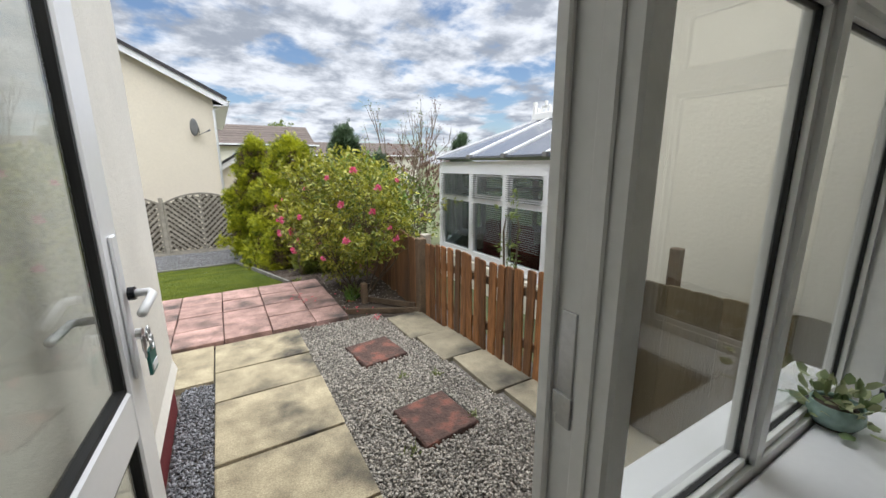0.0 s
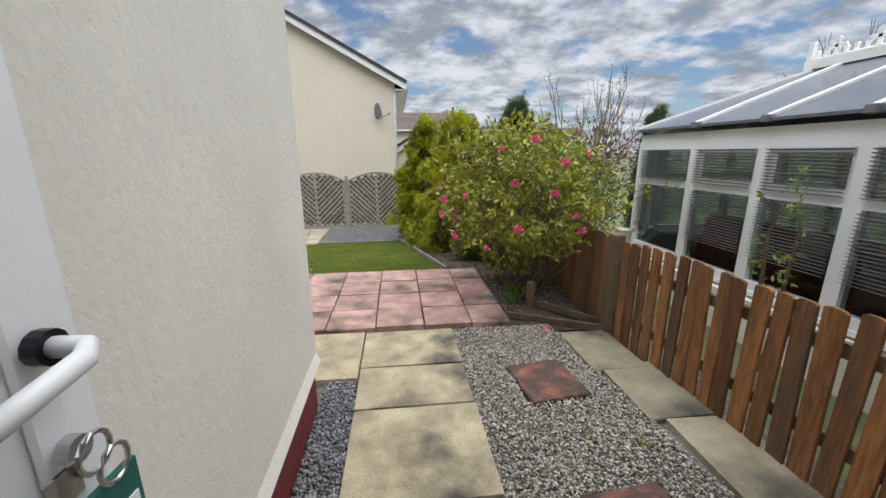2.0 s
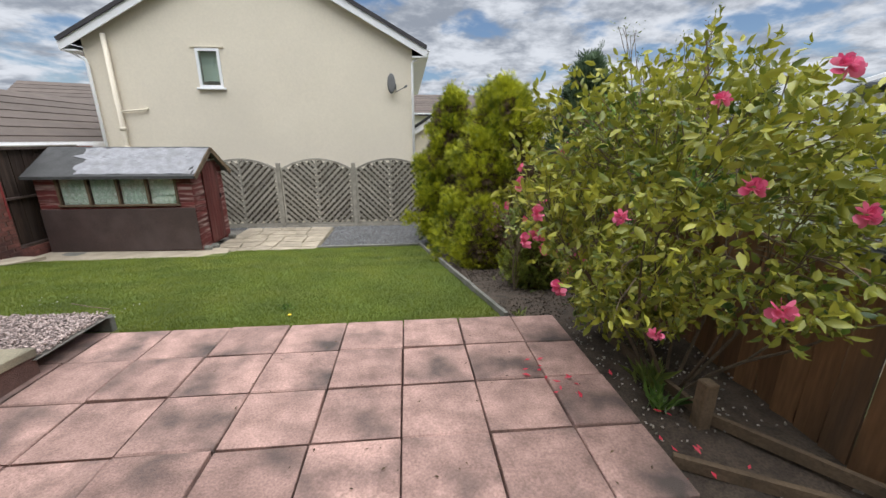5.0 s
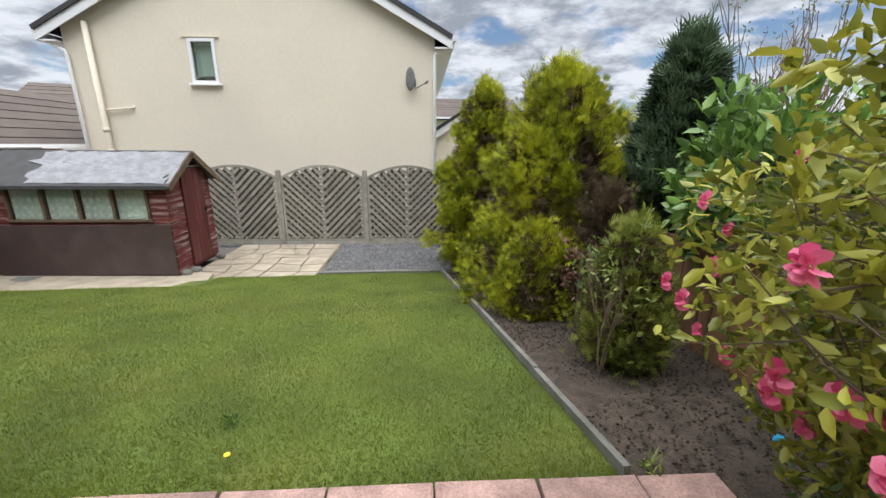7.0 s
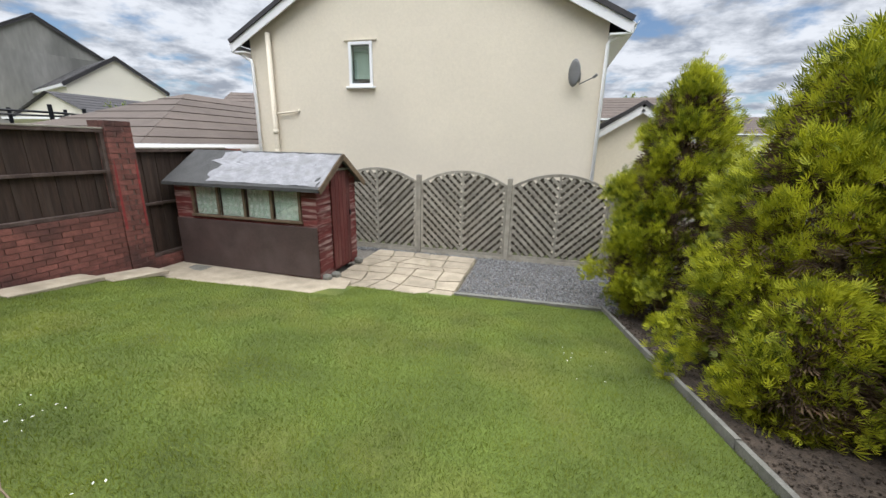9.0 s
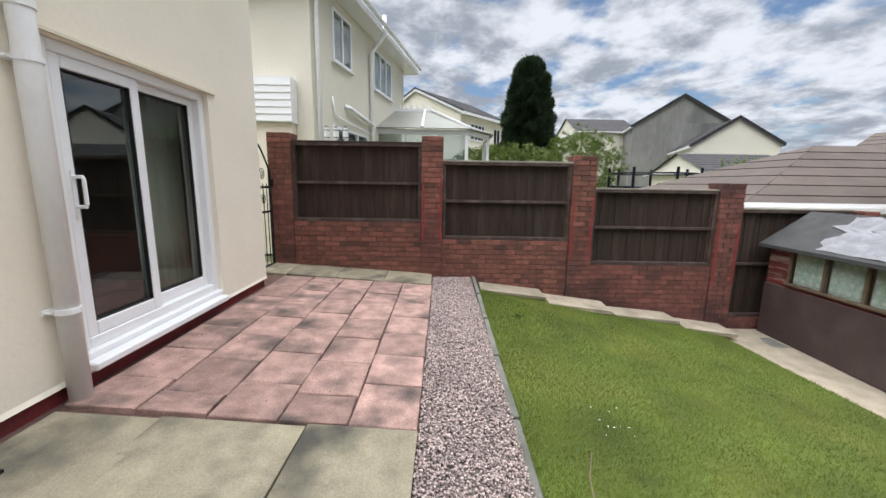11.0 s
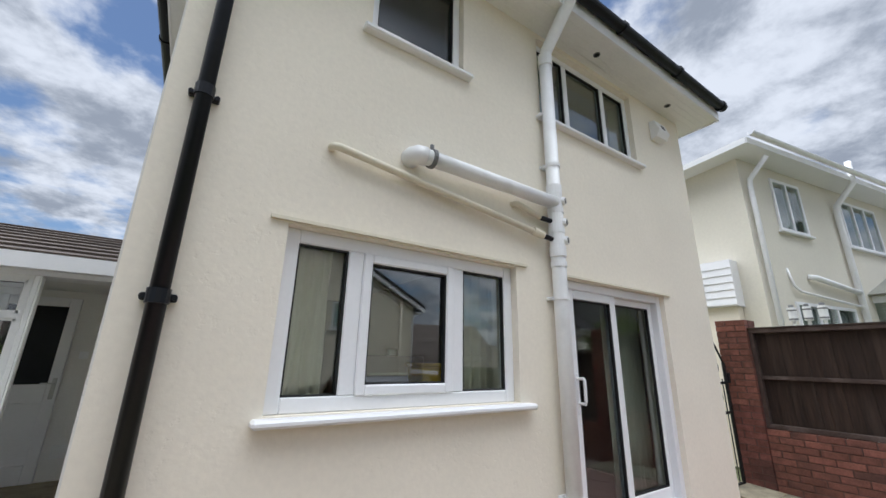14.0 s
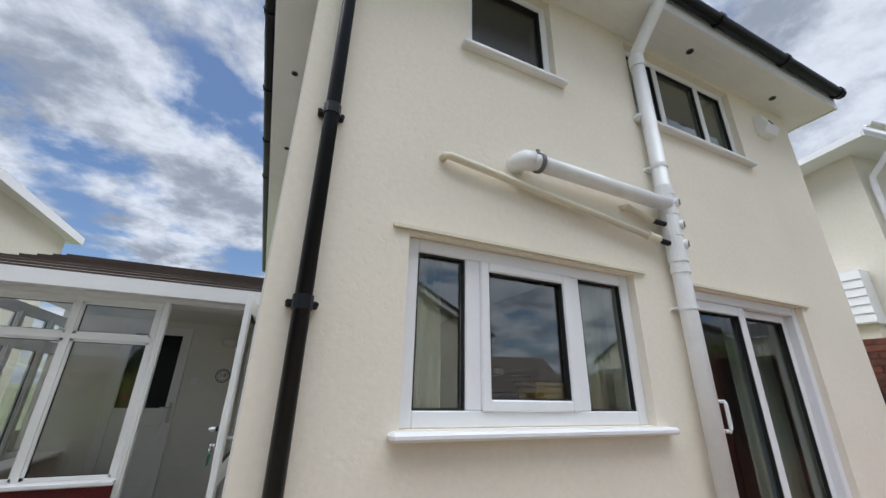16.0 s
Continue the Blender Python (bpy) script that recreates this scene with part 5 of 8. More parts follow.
for s, z in ((0.0, -0.12), (0.018, -0.15)):
    bm = bm_new()
    c = on_leaf(LW - 0.065 + s, HZ + z, 0.066)
    tube(bm, [c + 0.021 * Vector((0, math.cos(a), math.sin(a))) for a in [k * math.pi / 6 for k in range(13)]], 0.003, 6, False)
    part("ring", bm, METAL, keys)
bm = bm_new()
leaf_box(bm, LW - 0.105, LW - 0.09, HZ - 0.175, HZ - 0.115, 0.06, 0.063)
leaf_box(bm, LW - 0.115, LW - 0.08, HZ - 0.15, HZ - 0.115, 0.06, 0.063)
part("key", bm, METAL, keys)
bm = bm_new()
leaf_box(bm, LW - 0.085, LW - 0.02, HZ - 0.235, HZ - 0.165, 0.058, 0.066)
tg = part("tag", bm, GREEN_TAG, keys, "dark green plastic key tag")
bm = bm_new()
leaf_box(bm, LW - 0.078, LW - 0.028, HZ - 0.225, HZ - 0.205, 0.066, 0.068)
part("tag_label", bm, UPVC, tg, "white paper label")


# ---- timber fences ----
def picket_mesh(name, w, h, t, mat):
    """A picket with a slightly rounded worn top, base at z=0, face along x=0 plane."""
    bm = bm_new()
    poly = [(-w / 2, 0), (w / 2, 0), (w / 2, h - 0.010), (w / 3, h - 0.001), (0, h), (-w / 3, h - 0.002), (-w / 2, h - 0.013)]
    prism(bm, poly, lambda p: (-t / 2, p[0], p[1]), lambda p: (t / 2, p[0], p[1]))
    return mesh_of(name, bm, mat)


rf = random.Random(12)
fence = thing("picket_fence", "orange stained timber picket fence with gaps and worn bases", "fence")
pk = [picket_mesh("picket_%s" % c, w, 0.93, 0.018, FENCE_ORANGE) for c, w in (("a", 0.092), ("b", 0.098), ("c", 0.086))]


def fence_x(y):
    return 2.09 + 0.055 * (3.3 - y)


def fence_top(y):
    """Arched runs between posts, rising towards the porch."""
    base = 0.80 + 0.055 * (3.3 - y)
    return base


y = 3.24
k = 0
while y > 1.03:
    top = fence_top(y) + 0.03 * math.sin((3.3 - y) * 3.3 + 0.3)
    lean = rf.uniform(-1.2, 1.2) + (5.0 * max(0, 1.5 - y) if y < 1.5 else 0)
    piece("picket", pk[k % 3], pose(fence_x(y) + rf.uniform(-0.006, 0.006), y, top - 0.93, -lean, rf.uniform(-1, 1), -3.1), fence)
    y -= 0.109 + rf.uniform(-0.008, 0.010)
    k += 1
for z, dz in ((0.18, 0.10), (0.60, 0.16)):
    bm = bm_new()
    bar(bm, (fence_x(3.3) + 0.035, 3.35, z), (fence_x(1.0) + 0.035, 1.0, z + dz * 0.68), 0.035, 0.07)
    part("rail", bm, WOOD_OLD, fence)
for yy, h, w in ((3.38, 0.86, 0.10), (1.45, 0.85, 0.09)):
    bm = bm_new()
    o = 0.0 if yy > 3 else 0.09
    box(bm, fence_x(yy) + o - w / 2, yy - w / 2, -0.2, fence_x(yy) + o + w / 2, yy + w / 2, h, 0.008)
    part("post", bm, WOOD_OLD if yy > 3 else FENCE_ORANGE, fence)

fence2 = thing("boundary_fence", "brown timber board fence behind the shrubs", "fence")
pk2 = [picket_mesh("board_%s" % c, w, 1.25, 0.018, FENCE_BROWN) for c, w in (("a", 0.12), ("b", 0.125), ("c", 0.115))]
y = 3.52
k = 0
while y < 12.3:
    run = (y - 3.5) % 1.83
    top = 0.80 + 0.10 * math.sin(math.pi * run / 1.83) + (0.0 if y < 5.2 else -0.145 * (y - 5.2) * 0.62)
    piece("board", pk2[k % 3], pose(2.10 + 0.035 * (y - 3.5) + rf.uniform(-0.008, 0.008), y, top - 1.25, 0, rf.uniform(-0.6, 0.6), 2 + rf.uniform(-1.5, 1.5)), fence2)
    y += 0.133
    k += 1
for z in (0.15, 0.6):
    bm = bm_new()
    bar(bm, (2.15, 3.5, z), (2.21, 5.2, z), 0.035, 0.07)
    bar(bm, (2.21, 5.2, z), (2.46, 12.3, z - 0.62), 0.035, 0.07)
    part("rail", bm, WOOD_OLD, fence2)
for k in range(6):
    yy = 3.48 + 1.83 * k
    bm = bm_new()
    zz = 0.88 + (0.0 if yy < 5.2 else -0.145 * (yy - 5.2) * 0.62)
    box(bm, 2.15 + 0.035 * (yy - 3.5), yy - 0.05, zz - 1.7, 2.25 + 0.035 * (yy - 3.5), yy + 0.05, zz, 0.008)
    part("post", bm, WOOD_GREY if k == 0 else WOOD_OLD, fence2)

cb = thing("closeboard_fence", "weathered green-brown closeboard fence with a capped post", "fence")
pk3 = picket_mesh("close_board", 0.155, 0.98, 0.014, FENCE_GREEN)
for k in range(32):
    piece("board", pk3, pose(2.32 + 0.006 * (k % 2), 0.83 - 0.14 * k, 0.01 + 0.004 * k, 0, 0, 0.8), cb)
for z in (0.75, 0.3):
    bm = bm_new()
    box(bm, 2.345, -3.6, z, 2.385, 0.9, z + 0.08)
    part("rail", bm, FENCE_GREEN, cb)
bm = bm_new()
box(bm, 2.23, 0.90, -0.1, 2.33, 1.00, 1.0, 0.008)
p_ = part("post", bm, FENCE_ORANGE, cb)
bm = bm_new()
hexa(bm, [(2.22, 0.89, 1.0), (2.34, 0.89, 1.0), (2.34, 1.01, 1.0), (2.22, 1.01, 1.0)], [(2.26, 0.93, 1.035), (2.30, 0.93, 1.035), (2.30, 0.97, 1.035), (2.26, 0.97, 1.035)])
part("cap", bm, WOOD_OLD, p_)
bm = bm_new()
box(bm, 2.388, 0.75, 0.0, 2.448, 0.81, 1.19, 0.006)
part("stake", bm, WOOD_OLD, cb)

# boards edging the corner bed, with a stub post
eb = thing("edging_boards", "loose weathered timber boards edging the corner bed", "edging")
for a, b in (((1.30, 3.80, 0.0), (2.06, 3.38, 0.01)), ((1.62, 4.05, 0.02), (2.05, 3.50, 0.03)), ((1.58, 4.9, 0.0), (1.64, 4.05, 0.02))):
    bm = bm_new()
    bar(bm, a, b, 0.028, 0.06)
    part("board", bm, WOOD_OLD, eb)
bm = bm_new()
box(bm, 1.57, 3.98, -0.1, 1.64, 4.05, 0.24, 0.006)
part("stub_post", bm, WOOD_OLD, eb)

# ---- trellis fence at the garden's end ----
def trellis(x0, x1, y, z0, zs, zc):
    """An arched panel of diagonal slats between two posts, meeting in a chevron at its middle stile."""
    w = x1 - x0
    th = thing("trellis_panel", "weathered grey arched trellis fence panel with diagonal slats", "fence panel", "trellis panels")
    n = 12

    def top(x):
        u = (x - x0) / w
        return zs + (zc - zs) * (1 - (2 * u - 1) ** 2)

    bm = bm_new()
    for i in range(n):
        xa, xb = x0 + w * i / n, x0 + w * (i + 1) / n
        hexa(bm, [(xa, y - 0.02, top(xa) - 0.05), (xb, y - 0.02, top(xb) - 0.05), (xb, y + 0.02, top(xb) - 0.05), (xa, y + 0.02, top(xa) - 0.05)],
             [(xa, y - 0.02, top(xa)), (xb, y - 0.02, top(xb)), (xb, y + 0.02, top(xb)), (xa, y + 0.02, top(xa))])
    bmesh.ops.remove_doubles(bm, verts=bm.verts, dist=0.0005)
    part("top_rail", bm, WOOD_GREY, th)
    bm = bm_new()
    box(bm, x0, y - 0.02, z0, x1, y + 0.02, z0 + 0.05)
    part("bottom_rail", bm, WOOD_GREY, th)
    for xs in (x0 + 0.02, x1 - 0.02, (x0 + x1) / 2):
        bm = bm_new()
        box(bm, xs - 0.02, y - 0.022, z0 + 0.05, xs + 0.02, y + 0.022, top(xs) - 0.05)
        part("stile", bm, WOOD_GREY, th)
    xm = (x0 + x1) / 2
    for side in (-1, 1):
        lo, hi = (x0 + 0.04, xm - 0.02) if side < 0 else (xm + 0.02, x1 - 0.04)
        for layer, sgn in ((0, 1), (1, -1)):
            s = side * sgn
            step = 0.15
            c = z0 - 2.0
            while c < zc + 2.0:
                # slat along z = c + s * (x - lo)
                pts = []
                m = 24
                inside = []
                for i in range(m + 1):
                    x = lo + (hi - lo) * i / m
                    z = c + s * (x - lo)
                    if z0 + 0.05 < z < top(x) - 0.05:
                        inside.append((x, z))
                if len(inside) >= 2:
                    (xa, za_), (xb, zb_) = inside[0], inside[-1]
                    bm = bm_new()
                    # rear cross slats widened and darkened, so the gaps look shaded
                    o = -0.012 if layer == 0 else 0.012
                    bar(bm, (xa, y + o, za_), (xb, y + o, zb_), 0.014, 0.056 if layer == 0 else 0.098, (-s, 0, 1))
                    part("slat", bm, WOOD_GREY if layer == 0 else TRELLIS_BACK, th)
                c += step
    return th


TY = 12.15
posts_x = (-4.76, -2.97, -1.19, 0.60, 2.36)
for a, b in zip(posts_x, posts_x[1:]):
    trellis(a + 0.05, b - 0.05, TY, -0.66, 0.72, 0.96)
for x in posts_x:
    p = thing("fence_post", "square weathered timber fence post", "post", "trellis posts")
    bm = bm_new()
    box(bm, x - 0.045, TY - 0.05, -0.8, x + 0.045, TY + 0.04, 0.85, 0.008)
    part("shaft", bm, WOOD_GREY, p)
bm = bm_new()
box(bm, -4.8, TY - 0.03, -0.78, 2.4, TY + 0.03, -0.66)
struct("gravel_board", bm, WOOD_GREY, "weathered timber gravel board under the trellis", "board")


# ---- brick wall with timber panels ----
BX = -6.5


def ground_at_wall(y):
    return 0.22 if y < 4.75 else max(-0.72, 0.14 - 0.165 * (y - 4.75))


bw = thing("wall_boundary", "red brick boundary wall with piers stepping down the slope", "wall", kind="structure")
bm = bm_new()
box(bm, -0.05125, -0.1075, 0.0, 0.05125, 0.1075, 0.065, 0.004)
brick_me = mesh_of("brick", bm, BRICK)
rb = random.Random(31)
piers = ((2.28, 2.62, 2.29), (4.54, 4.86, 2.27), (6.79, 7.14, 2.03), (9.02, 9.38, 1.66), (11.1, 11.45, 1.27))
bays = ((2.62, 4.54, 1.00), (4.86, 6.79, 0.75), (7.14, 9.02, 0.39), (9.38, 11.1, -0.42))
rest_v, rest_f = [], []


def brick_at(x, y, z, near, half=1.0):
    if near:
        m = pose(x + rb.uniform(-0.003, 0.003), y, z, 0, 0, rb.uniform(-0.6, 0.6)) @ Matrix.Diagonal((1, half, 1, 1))
        piece("brick", brick_me, m, bw)
    else:
        k = len(rest_v)
        hx, hy = 0.05125, 0.1075 * half
        ox = rb.uniform(-0.003, 0.003)
        for dz in (0, 0.065):
            rest_v.extend([(x - hx, y - hy, z + dz), (x + hx + ox, y - hy, z + dz), (x + hx + ox, y + hy, z + dz), (x - hx, y + hy, z + dz)])
        rest_f.extend([tuple(k + i for i in f) for f in ((0, 3, 2, 1), (4, 5, 6, 7), (0, 1, 5, 4), (1, 2, 6, 5), (2, 3, 7, 6), (3, 0, 4, 7))])


bm = bm_new()
for y0, y1, zt in bays:
    zb = ground_at_wall(y1) - 0.15
    box(bm, BX - 0.10, y0, zb, BX - 0.008, y1, zt - 0.012)
    nz = int((zt - zb) / 0.075)
    for c in range(nz):
        z = zt - 0.07 - c * 0.075
        y = y0 + (0.11 if c % 2 else 0.0)
        if c % 2:
            brick_at(BX - 0.05, y0 + 0.05, z, y1 < 7, 0.47)
        while y + 0.2 < y1:
            brick_at(BX - 0.05, y + 0.11, z, y1 < 7 and c < 12)
            y += 0.2255
        if y1 - y > 0.06:
            brick_at(BX - 0.05, (y + y1) / 2, z, False, (y1 - y - 0.01) / 0.215)
for y0, y1, zt in piers:
    zb = ground_at_wall(y1) - 0.15
    box(bm, BX - 0.28, y0 + 0.008, zb, BX + 0.012, y1 - 0.008, zt - 0.01)
    for c in range(int((zt - zb) / 0.075)):
        z = zt - 0.068 - c * 0.075
        cuts = ((y0 + 0.11, 1.0), (y1 - 0.055, 0.48)) if c % 2 else ((y0 + 0.055, 0.48), (y1 - 0.11, 1.0))
        for yy, h in cuts:
            brick_at(BX - 0.03, yy, z, y1 < 7.2 and c < 14, h)
        for side in (y0 + 0.05, y1 - 0.05):
            rest_n = len(rest_v)
            for dz in (0, 0.065):
                rest_v.extend([(BX - 0.29, side - 0.052, z + dz), (BX - 0.09, side - 0.052, z + dz), (BX - 0.09, side + 0.052, z + dz), (BX - 0.29, side + 0.052, z + dz)])
            rest_f.extend([tuple(rest_n + i for i in f) for f in ((0, 3, 2, 1), (4, 5, 6, 7), (0, 1, 5, 4), (1, 2, 6, 5), (2, 3, 7, 6), (3, 0, 4, 7))])
part("mortar", bm, MORTAR, bw)
ob = new("brickwork", raw_mesh("brickwork", rest_v, rest_f, BRICK_TINT))
ob.parent = bw
ob["kind"] = "stuff"
for y0, y1, zt in piers[1:4]:
    for yy in (y0 + 0.03, y1 - 0.03):
        bm = bm_new()
        prism(bm, [(-0.016, 0), (0.018, 0.02), (0.014, 0.9), (0.0, 1.02), (-0.014, 0.8)], lambda p: (BX + 0.022, yy + p[0], zt - 1.55 + p[1]), lambda p: (BX + 0.026, yy + p[0], zt - 1.55 + p[1]))
        part("paint_run", bm, RED_STAIN, bw, "run of bright red paint")

for i, ((y0, y1, zb), zt) in enumerate(zip(bays, (2.16, 1.91, 1.54, 1.27))):
    pn = thing("timber_panel", "dark creosoted timber panel set between brick piers", "fence panel", "timber panels on the brick wall")
    n = 16 if i < 3 else 14
    w = (y1 - y0 - 0.10) / n
    for k in range(n):
        bm = bm_new()
        yy = y0 + 0.05 + w * k
        t = 0.006 * (k % 2)
        box(bm, BX - 0.125 + t, yy - 0.012, zb + 0.03, BX - 0.112 + t * 2, yy + w, zt - 0.03)
        part("board", bm, FENCE_DARK, pn)
    for nm, a, b, c, d, e in (("bottom_rail", y0, y1, zb, zb + 0.05, 0.02), ("top_rail", y0, y1, zt - 0.045, zt, 0.02), ("middle_rail", y0 + 0.045, y1 - 0.045, (zb + zt) / 2 - 0.02, (zb + zt) / 2 + 0.022, 0.0),
                              ("stile", y0, y0 + 0.045, zb + 0.05, zt - 0.045, 0.015), ("stile", y1 - 0.045, y1, zb + 0.05, zt - 0.045, 0.015)):
        bm = bm_new()
        box(bm, BX - 0.10, a, c, BX - 0.045 + e, b, d, 0.004)
        part(nm, bm, FENCE_RAIL, pn)
    bm = bm_new()
    box(bm, BX - 0.14, y0 - 0.01, zt, BX - 0.02, y1 + 0.01, zt + 0.025, 0.004)
    part("capping", bm, WOOD_GREY if i > 0 else FENCE_DARK, pn)

# wrought iron gate in the passage beside the house
gate = thing("iron_gate", "black wrought iron garden gate with scrolls beside the brick pier", "gate")
GY = 2.32
gx0, gx1 = -6.42, -5.55
bm = bm_new()
for x in (gx0, gx1):
    bar(bm, (x, GY, 0.30), (x, GY, 1.75), 0.03, 0.03, (0, 1, 0))
for z in (0.36, 1.15, 1.50):
    bar(bm, (gx0, GY, z), (gx1, GY, z), 0.02, 0.03)
part("gate_frame", bm, IRON, gate)
bm = bm_new()
arc = [(gx0 + (gx1 - gx0) * k / 12, GY, 1.75 + 0.38 * math.sin(math.pi * k / 12)) for k in range(13)]
tube(bm, arc, 0.013, 8)
part("arch", bm, IRON, gate)
for k in range(1, 8):
    x = gx0 + (gx1 - gx0) * k / 8
    bm = bm_new()
    tube(bm, [(x, GY, 0.36), (x, GY, 1.55)], 0.007, 6)
    part("bar", bm, IRON, gate)
for cx, cz, r in ((-6.2, 1.68, 0.09), (-5.99, 1.80, 0.10), (-5.78, 1.68, 0.09), (-6.2, 1.33, 0.08), (-5.78, 1.33, 0.08), (-5.99, 0.75, 0.12)):
    bm = bm_new()
    tube(bm, [(cx + r * (1 - 0.07 * k / 2) * math.cos(k * 0.55) * (1 - k / 30), GY, cz + r * math.sin(k * 0.55) * (1 - k / 30)) for k in range(22)], 0.006, 6)
    part("scroll", bm, IRON, gate)
bm = bm_new()
box(bm, BX - 0.02, GY - 0.03, 1.50, BX + 0.06, GY + 0.03, 1.62, 0.006)
part("latch", bm, IRON, gate)

# ---- shed ----
SX0, SX1, SY0, SY1, SZ, SE, SR = -6.38, -3.78, 9.82, 11.0, -0.62, 0.84, 1.24
SYM = (SY0 + SY1) / 2
shed = thing("garden_shed", "peeling dark red timber shed with a torn felt roof", "shed")
bm = bm_new()
box(bm, SX0 + 0.02, SY1 - 0.02, SZ, SX1 - 0.02, SY1, SE)
box(bm, SX0, SY0 + 0.02, SZ, SX0 + 0.02, SY1, SE)
part("back_wall", bm, SHED_BROWN, shed)
WX0, WX1, WZ0, WZ1 = -6.02, -4.05, 0.27, 0.76
bm = bm_new()
wall_with_openings(bm, SX0 + 0.02, SX1 - 0.02, SZ, SE, SY0 + 0.005, SY0 + 0.02, [(WX0, WX1, WZ0, WZ1)])
prism(bm, [(SY0, SZ), (SY1, SZ), (SY1, SE), (SYM, SR), (SY0, SE)], lambda p: (SX1 - 0.03, p[0] + 0.001, p[1]), lambda p: (SX1 - 0.012, p[0] + 0.001, p[1]))
prism(bm, [(SY0, SE), (SY1, SE), (SYM, SR)], lambda p: (SX0, p[0], p[1]), lambda p: (SX0 + 0.018, p[0], p[1]))
part("frame_boarding", bm, SHED_RED, shed)
rsd = random.Random(7)
nb = 14
for k in range(nb):
    z0, z1 = SZ + (SE - SZ) * k / nb, SZ + (SE - SZ) * (k + 1) / nb
    if z1 > 0.2:
        for a, b in ((SX0, WX0 - 0.03), (WX1 + 0.03, SX1)) if z0 < WZ1 and z1 > WZ0 else ((SX0, SX1),):
            bm = bm_new()
            hexa(bm, [(a, SY0 - 0.014, z0), (b, SY0 - 0.014, z0), (b, SY0 + 0.004, z0), (a, SY0 + 0.004, z0)], [(a, SY0 - 0.002, z1), (b, SY0 - 0.002, z1), (b, SY0 + 0.004, z1), (a, SY0 + 0.004, z1)])
            part("weatherboard", bm, SHED_RED, shed)
    for a, b in ((SY0, 10.19), (10.78, SY1)):
        bm = bm_new()
        o = rsd.uniform(0, 0.006)
        hexa(bm, [(SX1 - 0.012, a, z0), (SX1 + 0.012 + o, a, z0), (SX1 + 0.012 + o, b, z0), (SX1 - 0.012, b, z0)], [(SX1 - 0.012, a, z1), (SX1, a, z1), (SX1, b, z1), (SX1 - 0.012, b, z1)])
        part("weatherboard", bm, SHED_RED, shed)
for k in range(4):
    z0, z1 = SE + (SR - SE) * k / 4.4, SE + (SR - SE) * (k + 1) / 4.4
    half = (SR - z0) / (SR - SE) * (SY1 - SY0) / 2
    half1 = (SR - z1) / (SR - SE) * (SY1 - SY0) / 2
    bm = bm_new()
    hexa(bm, [(SX1 - 0.012, SYM - half, z0), (SX1 + 0.014, SYM - half, z0), (SX1 + 0.014, SYM + half, z0), (SX1 - 0.012, SYM + half, z0)],
         [(SX1 - 0.012, SYM - half1, z1), (SX1 + 0.002, SYM - half1, z1), (SX1 + 0.002, SYM + half1, z1), (SX1 - 0.012, SYM + half1, z1)])
    part("weatherboard", bm, SHED_RED, shed)
bm = bm_new()
box(bm, SX0 - 0.01, SY0 - 0.03, SZ + 0.02, SX1 + 0.005, SY0 - 0.014, 0.19, 0.004)
part("front_panel", bm, SHED_BROWN, shed, "brown painted board sheet")
bm = bm_new()
box(bm, SX1 + 0.006, 10.21, SZ + 0.08, SX1 + 0.011, 10.75, 0.96)
sdoor = part("door", bm, SHED_BROWN, shed)
for k in range(5):
    ya = 10.2 + 0.113 * k
    bm = bm_new()
    box(bm, SX1 + 0.012, ya, SZ + 0.06, SX1 + 0.034, ya + 0.110, 1.0 - abs(ya + 0.055 - SYM) * 0.1, 0.003)
    part("plank", bm, SHED_DOOR, sdoor)
bm = bm_new()
box(bm, SX1 + 0.033, 10.73, 0.25, SX1 + 0.05, 10.76, 0.33)
part("bolt", bm, IRON, sdoor)
bm = bm_new()
box(bm, SX1 + 0.005, 10.16, 1.0, SX1 + 0.04, 10.8, 1.03)
part("door_head", bm, WOOD_GREY, shed)
for a, b in ((SY0 - 0.12, SYM), (SY1 + 0.12, SYM)):
    za = SR - (SR - SE) / ((SY1 - SY0) / 2) * abs(a - SYM)
    bm = bm_new()
    hexa(bm, [(SX0 - 0.1, a, za), (SX1 + 0.14, a, za), (SX1 + 0.14, b, SR), (SX0 - 0.1, b, SR)], [(SX0 - 0.1, a, za + 0.022), (SX1 + 0.14, a, za + 0.022), (SX1 + 0.14, b, SR + 0.022), (SX0 - 0.1, b, SR + 0.022)])
    rf_ = part("roof_board", bm, FELT, shed, "dark felted roof slope")
    bm = bm_new()
    bar(bm, (SX1 + 0.145, a, za - 0.02), (SX1 + 0.145, b, SR - 0.02), 0.018, 0.085)
    part("bargeboard", bm, WOOD_OLD, shed)
bm = bm_new()
bar(bm, (SX0 - 0.1, SY0 - 0.125, 0.755), (SX1 + 0.14, SY0 - 0.125, 0.755), 0.016, 0.05)
part("eaves_board", bm, FELT, shed)
# torn silver felt, rippled, over most of the front slope
bm = bm_new()
ncol, nrow = 36, 10
prev = None
for i in range(ncol + 1):
    col = []
    for j in range(nrow + 1):
        v = j / nrow
        left = -5.62 + 0.30 * noise.noise((j * 0.9, 3.1, 0)) - 0.25 * v
        x = left + (SX1 + 0.13 - left) * i / ncol
        y = SY0 - 0.08 + (SYM + 0.02 - SY0 + 0.08) * v
        z = SR - (SR - SE) / ((SY1 - SY0) / 2) * abs(y - SYM) + 0.030 + 0.012 * noise.noise((x * 6, y * 3, 1)) + 0.006 * noise.noise((x * 15, y * 15, 2))
        col.append(bm.verts.new((x, y, z)))
    if prev:
        for j in range(nrow):
            bm.faces.new((prev[j], col[j], col[j + 1], prev[j + 1]))
    prev = col
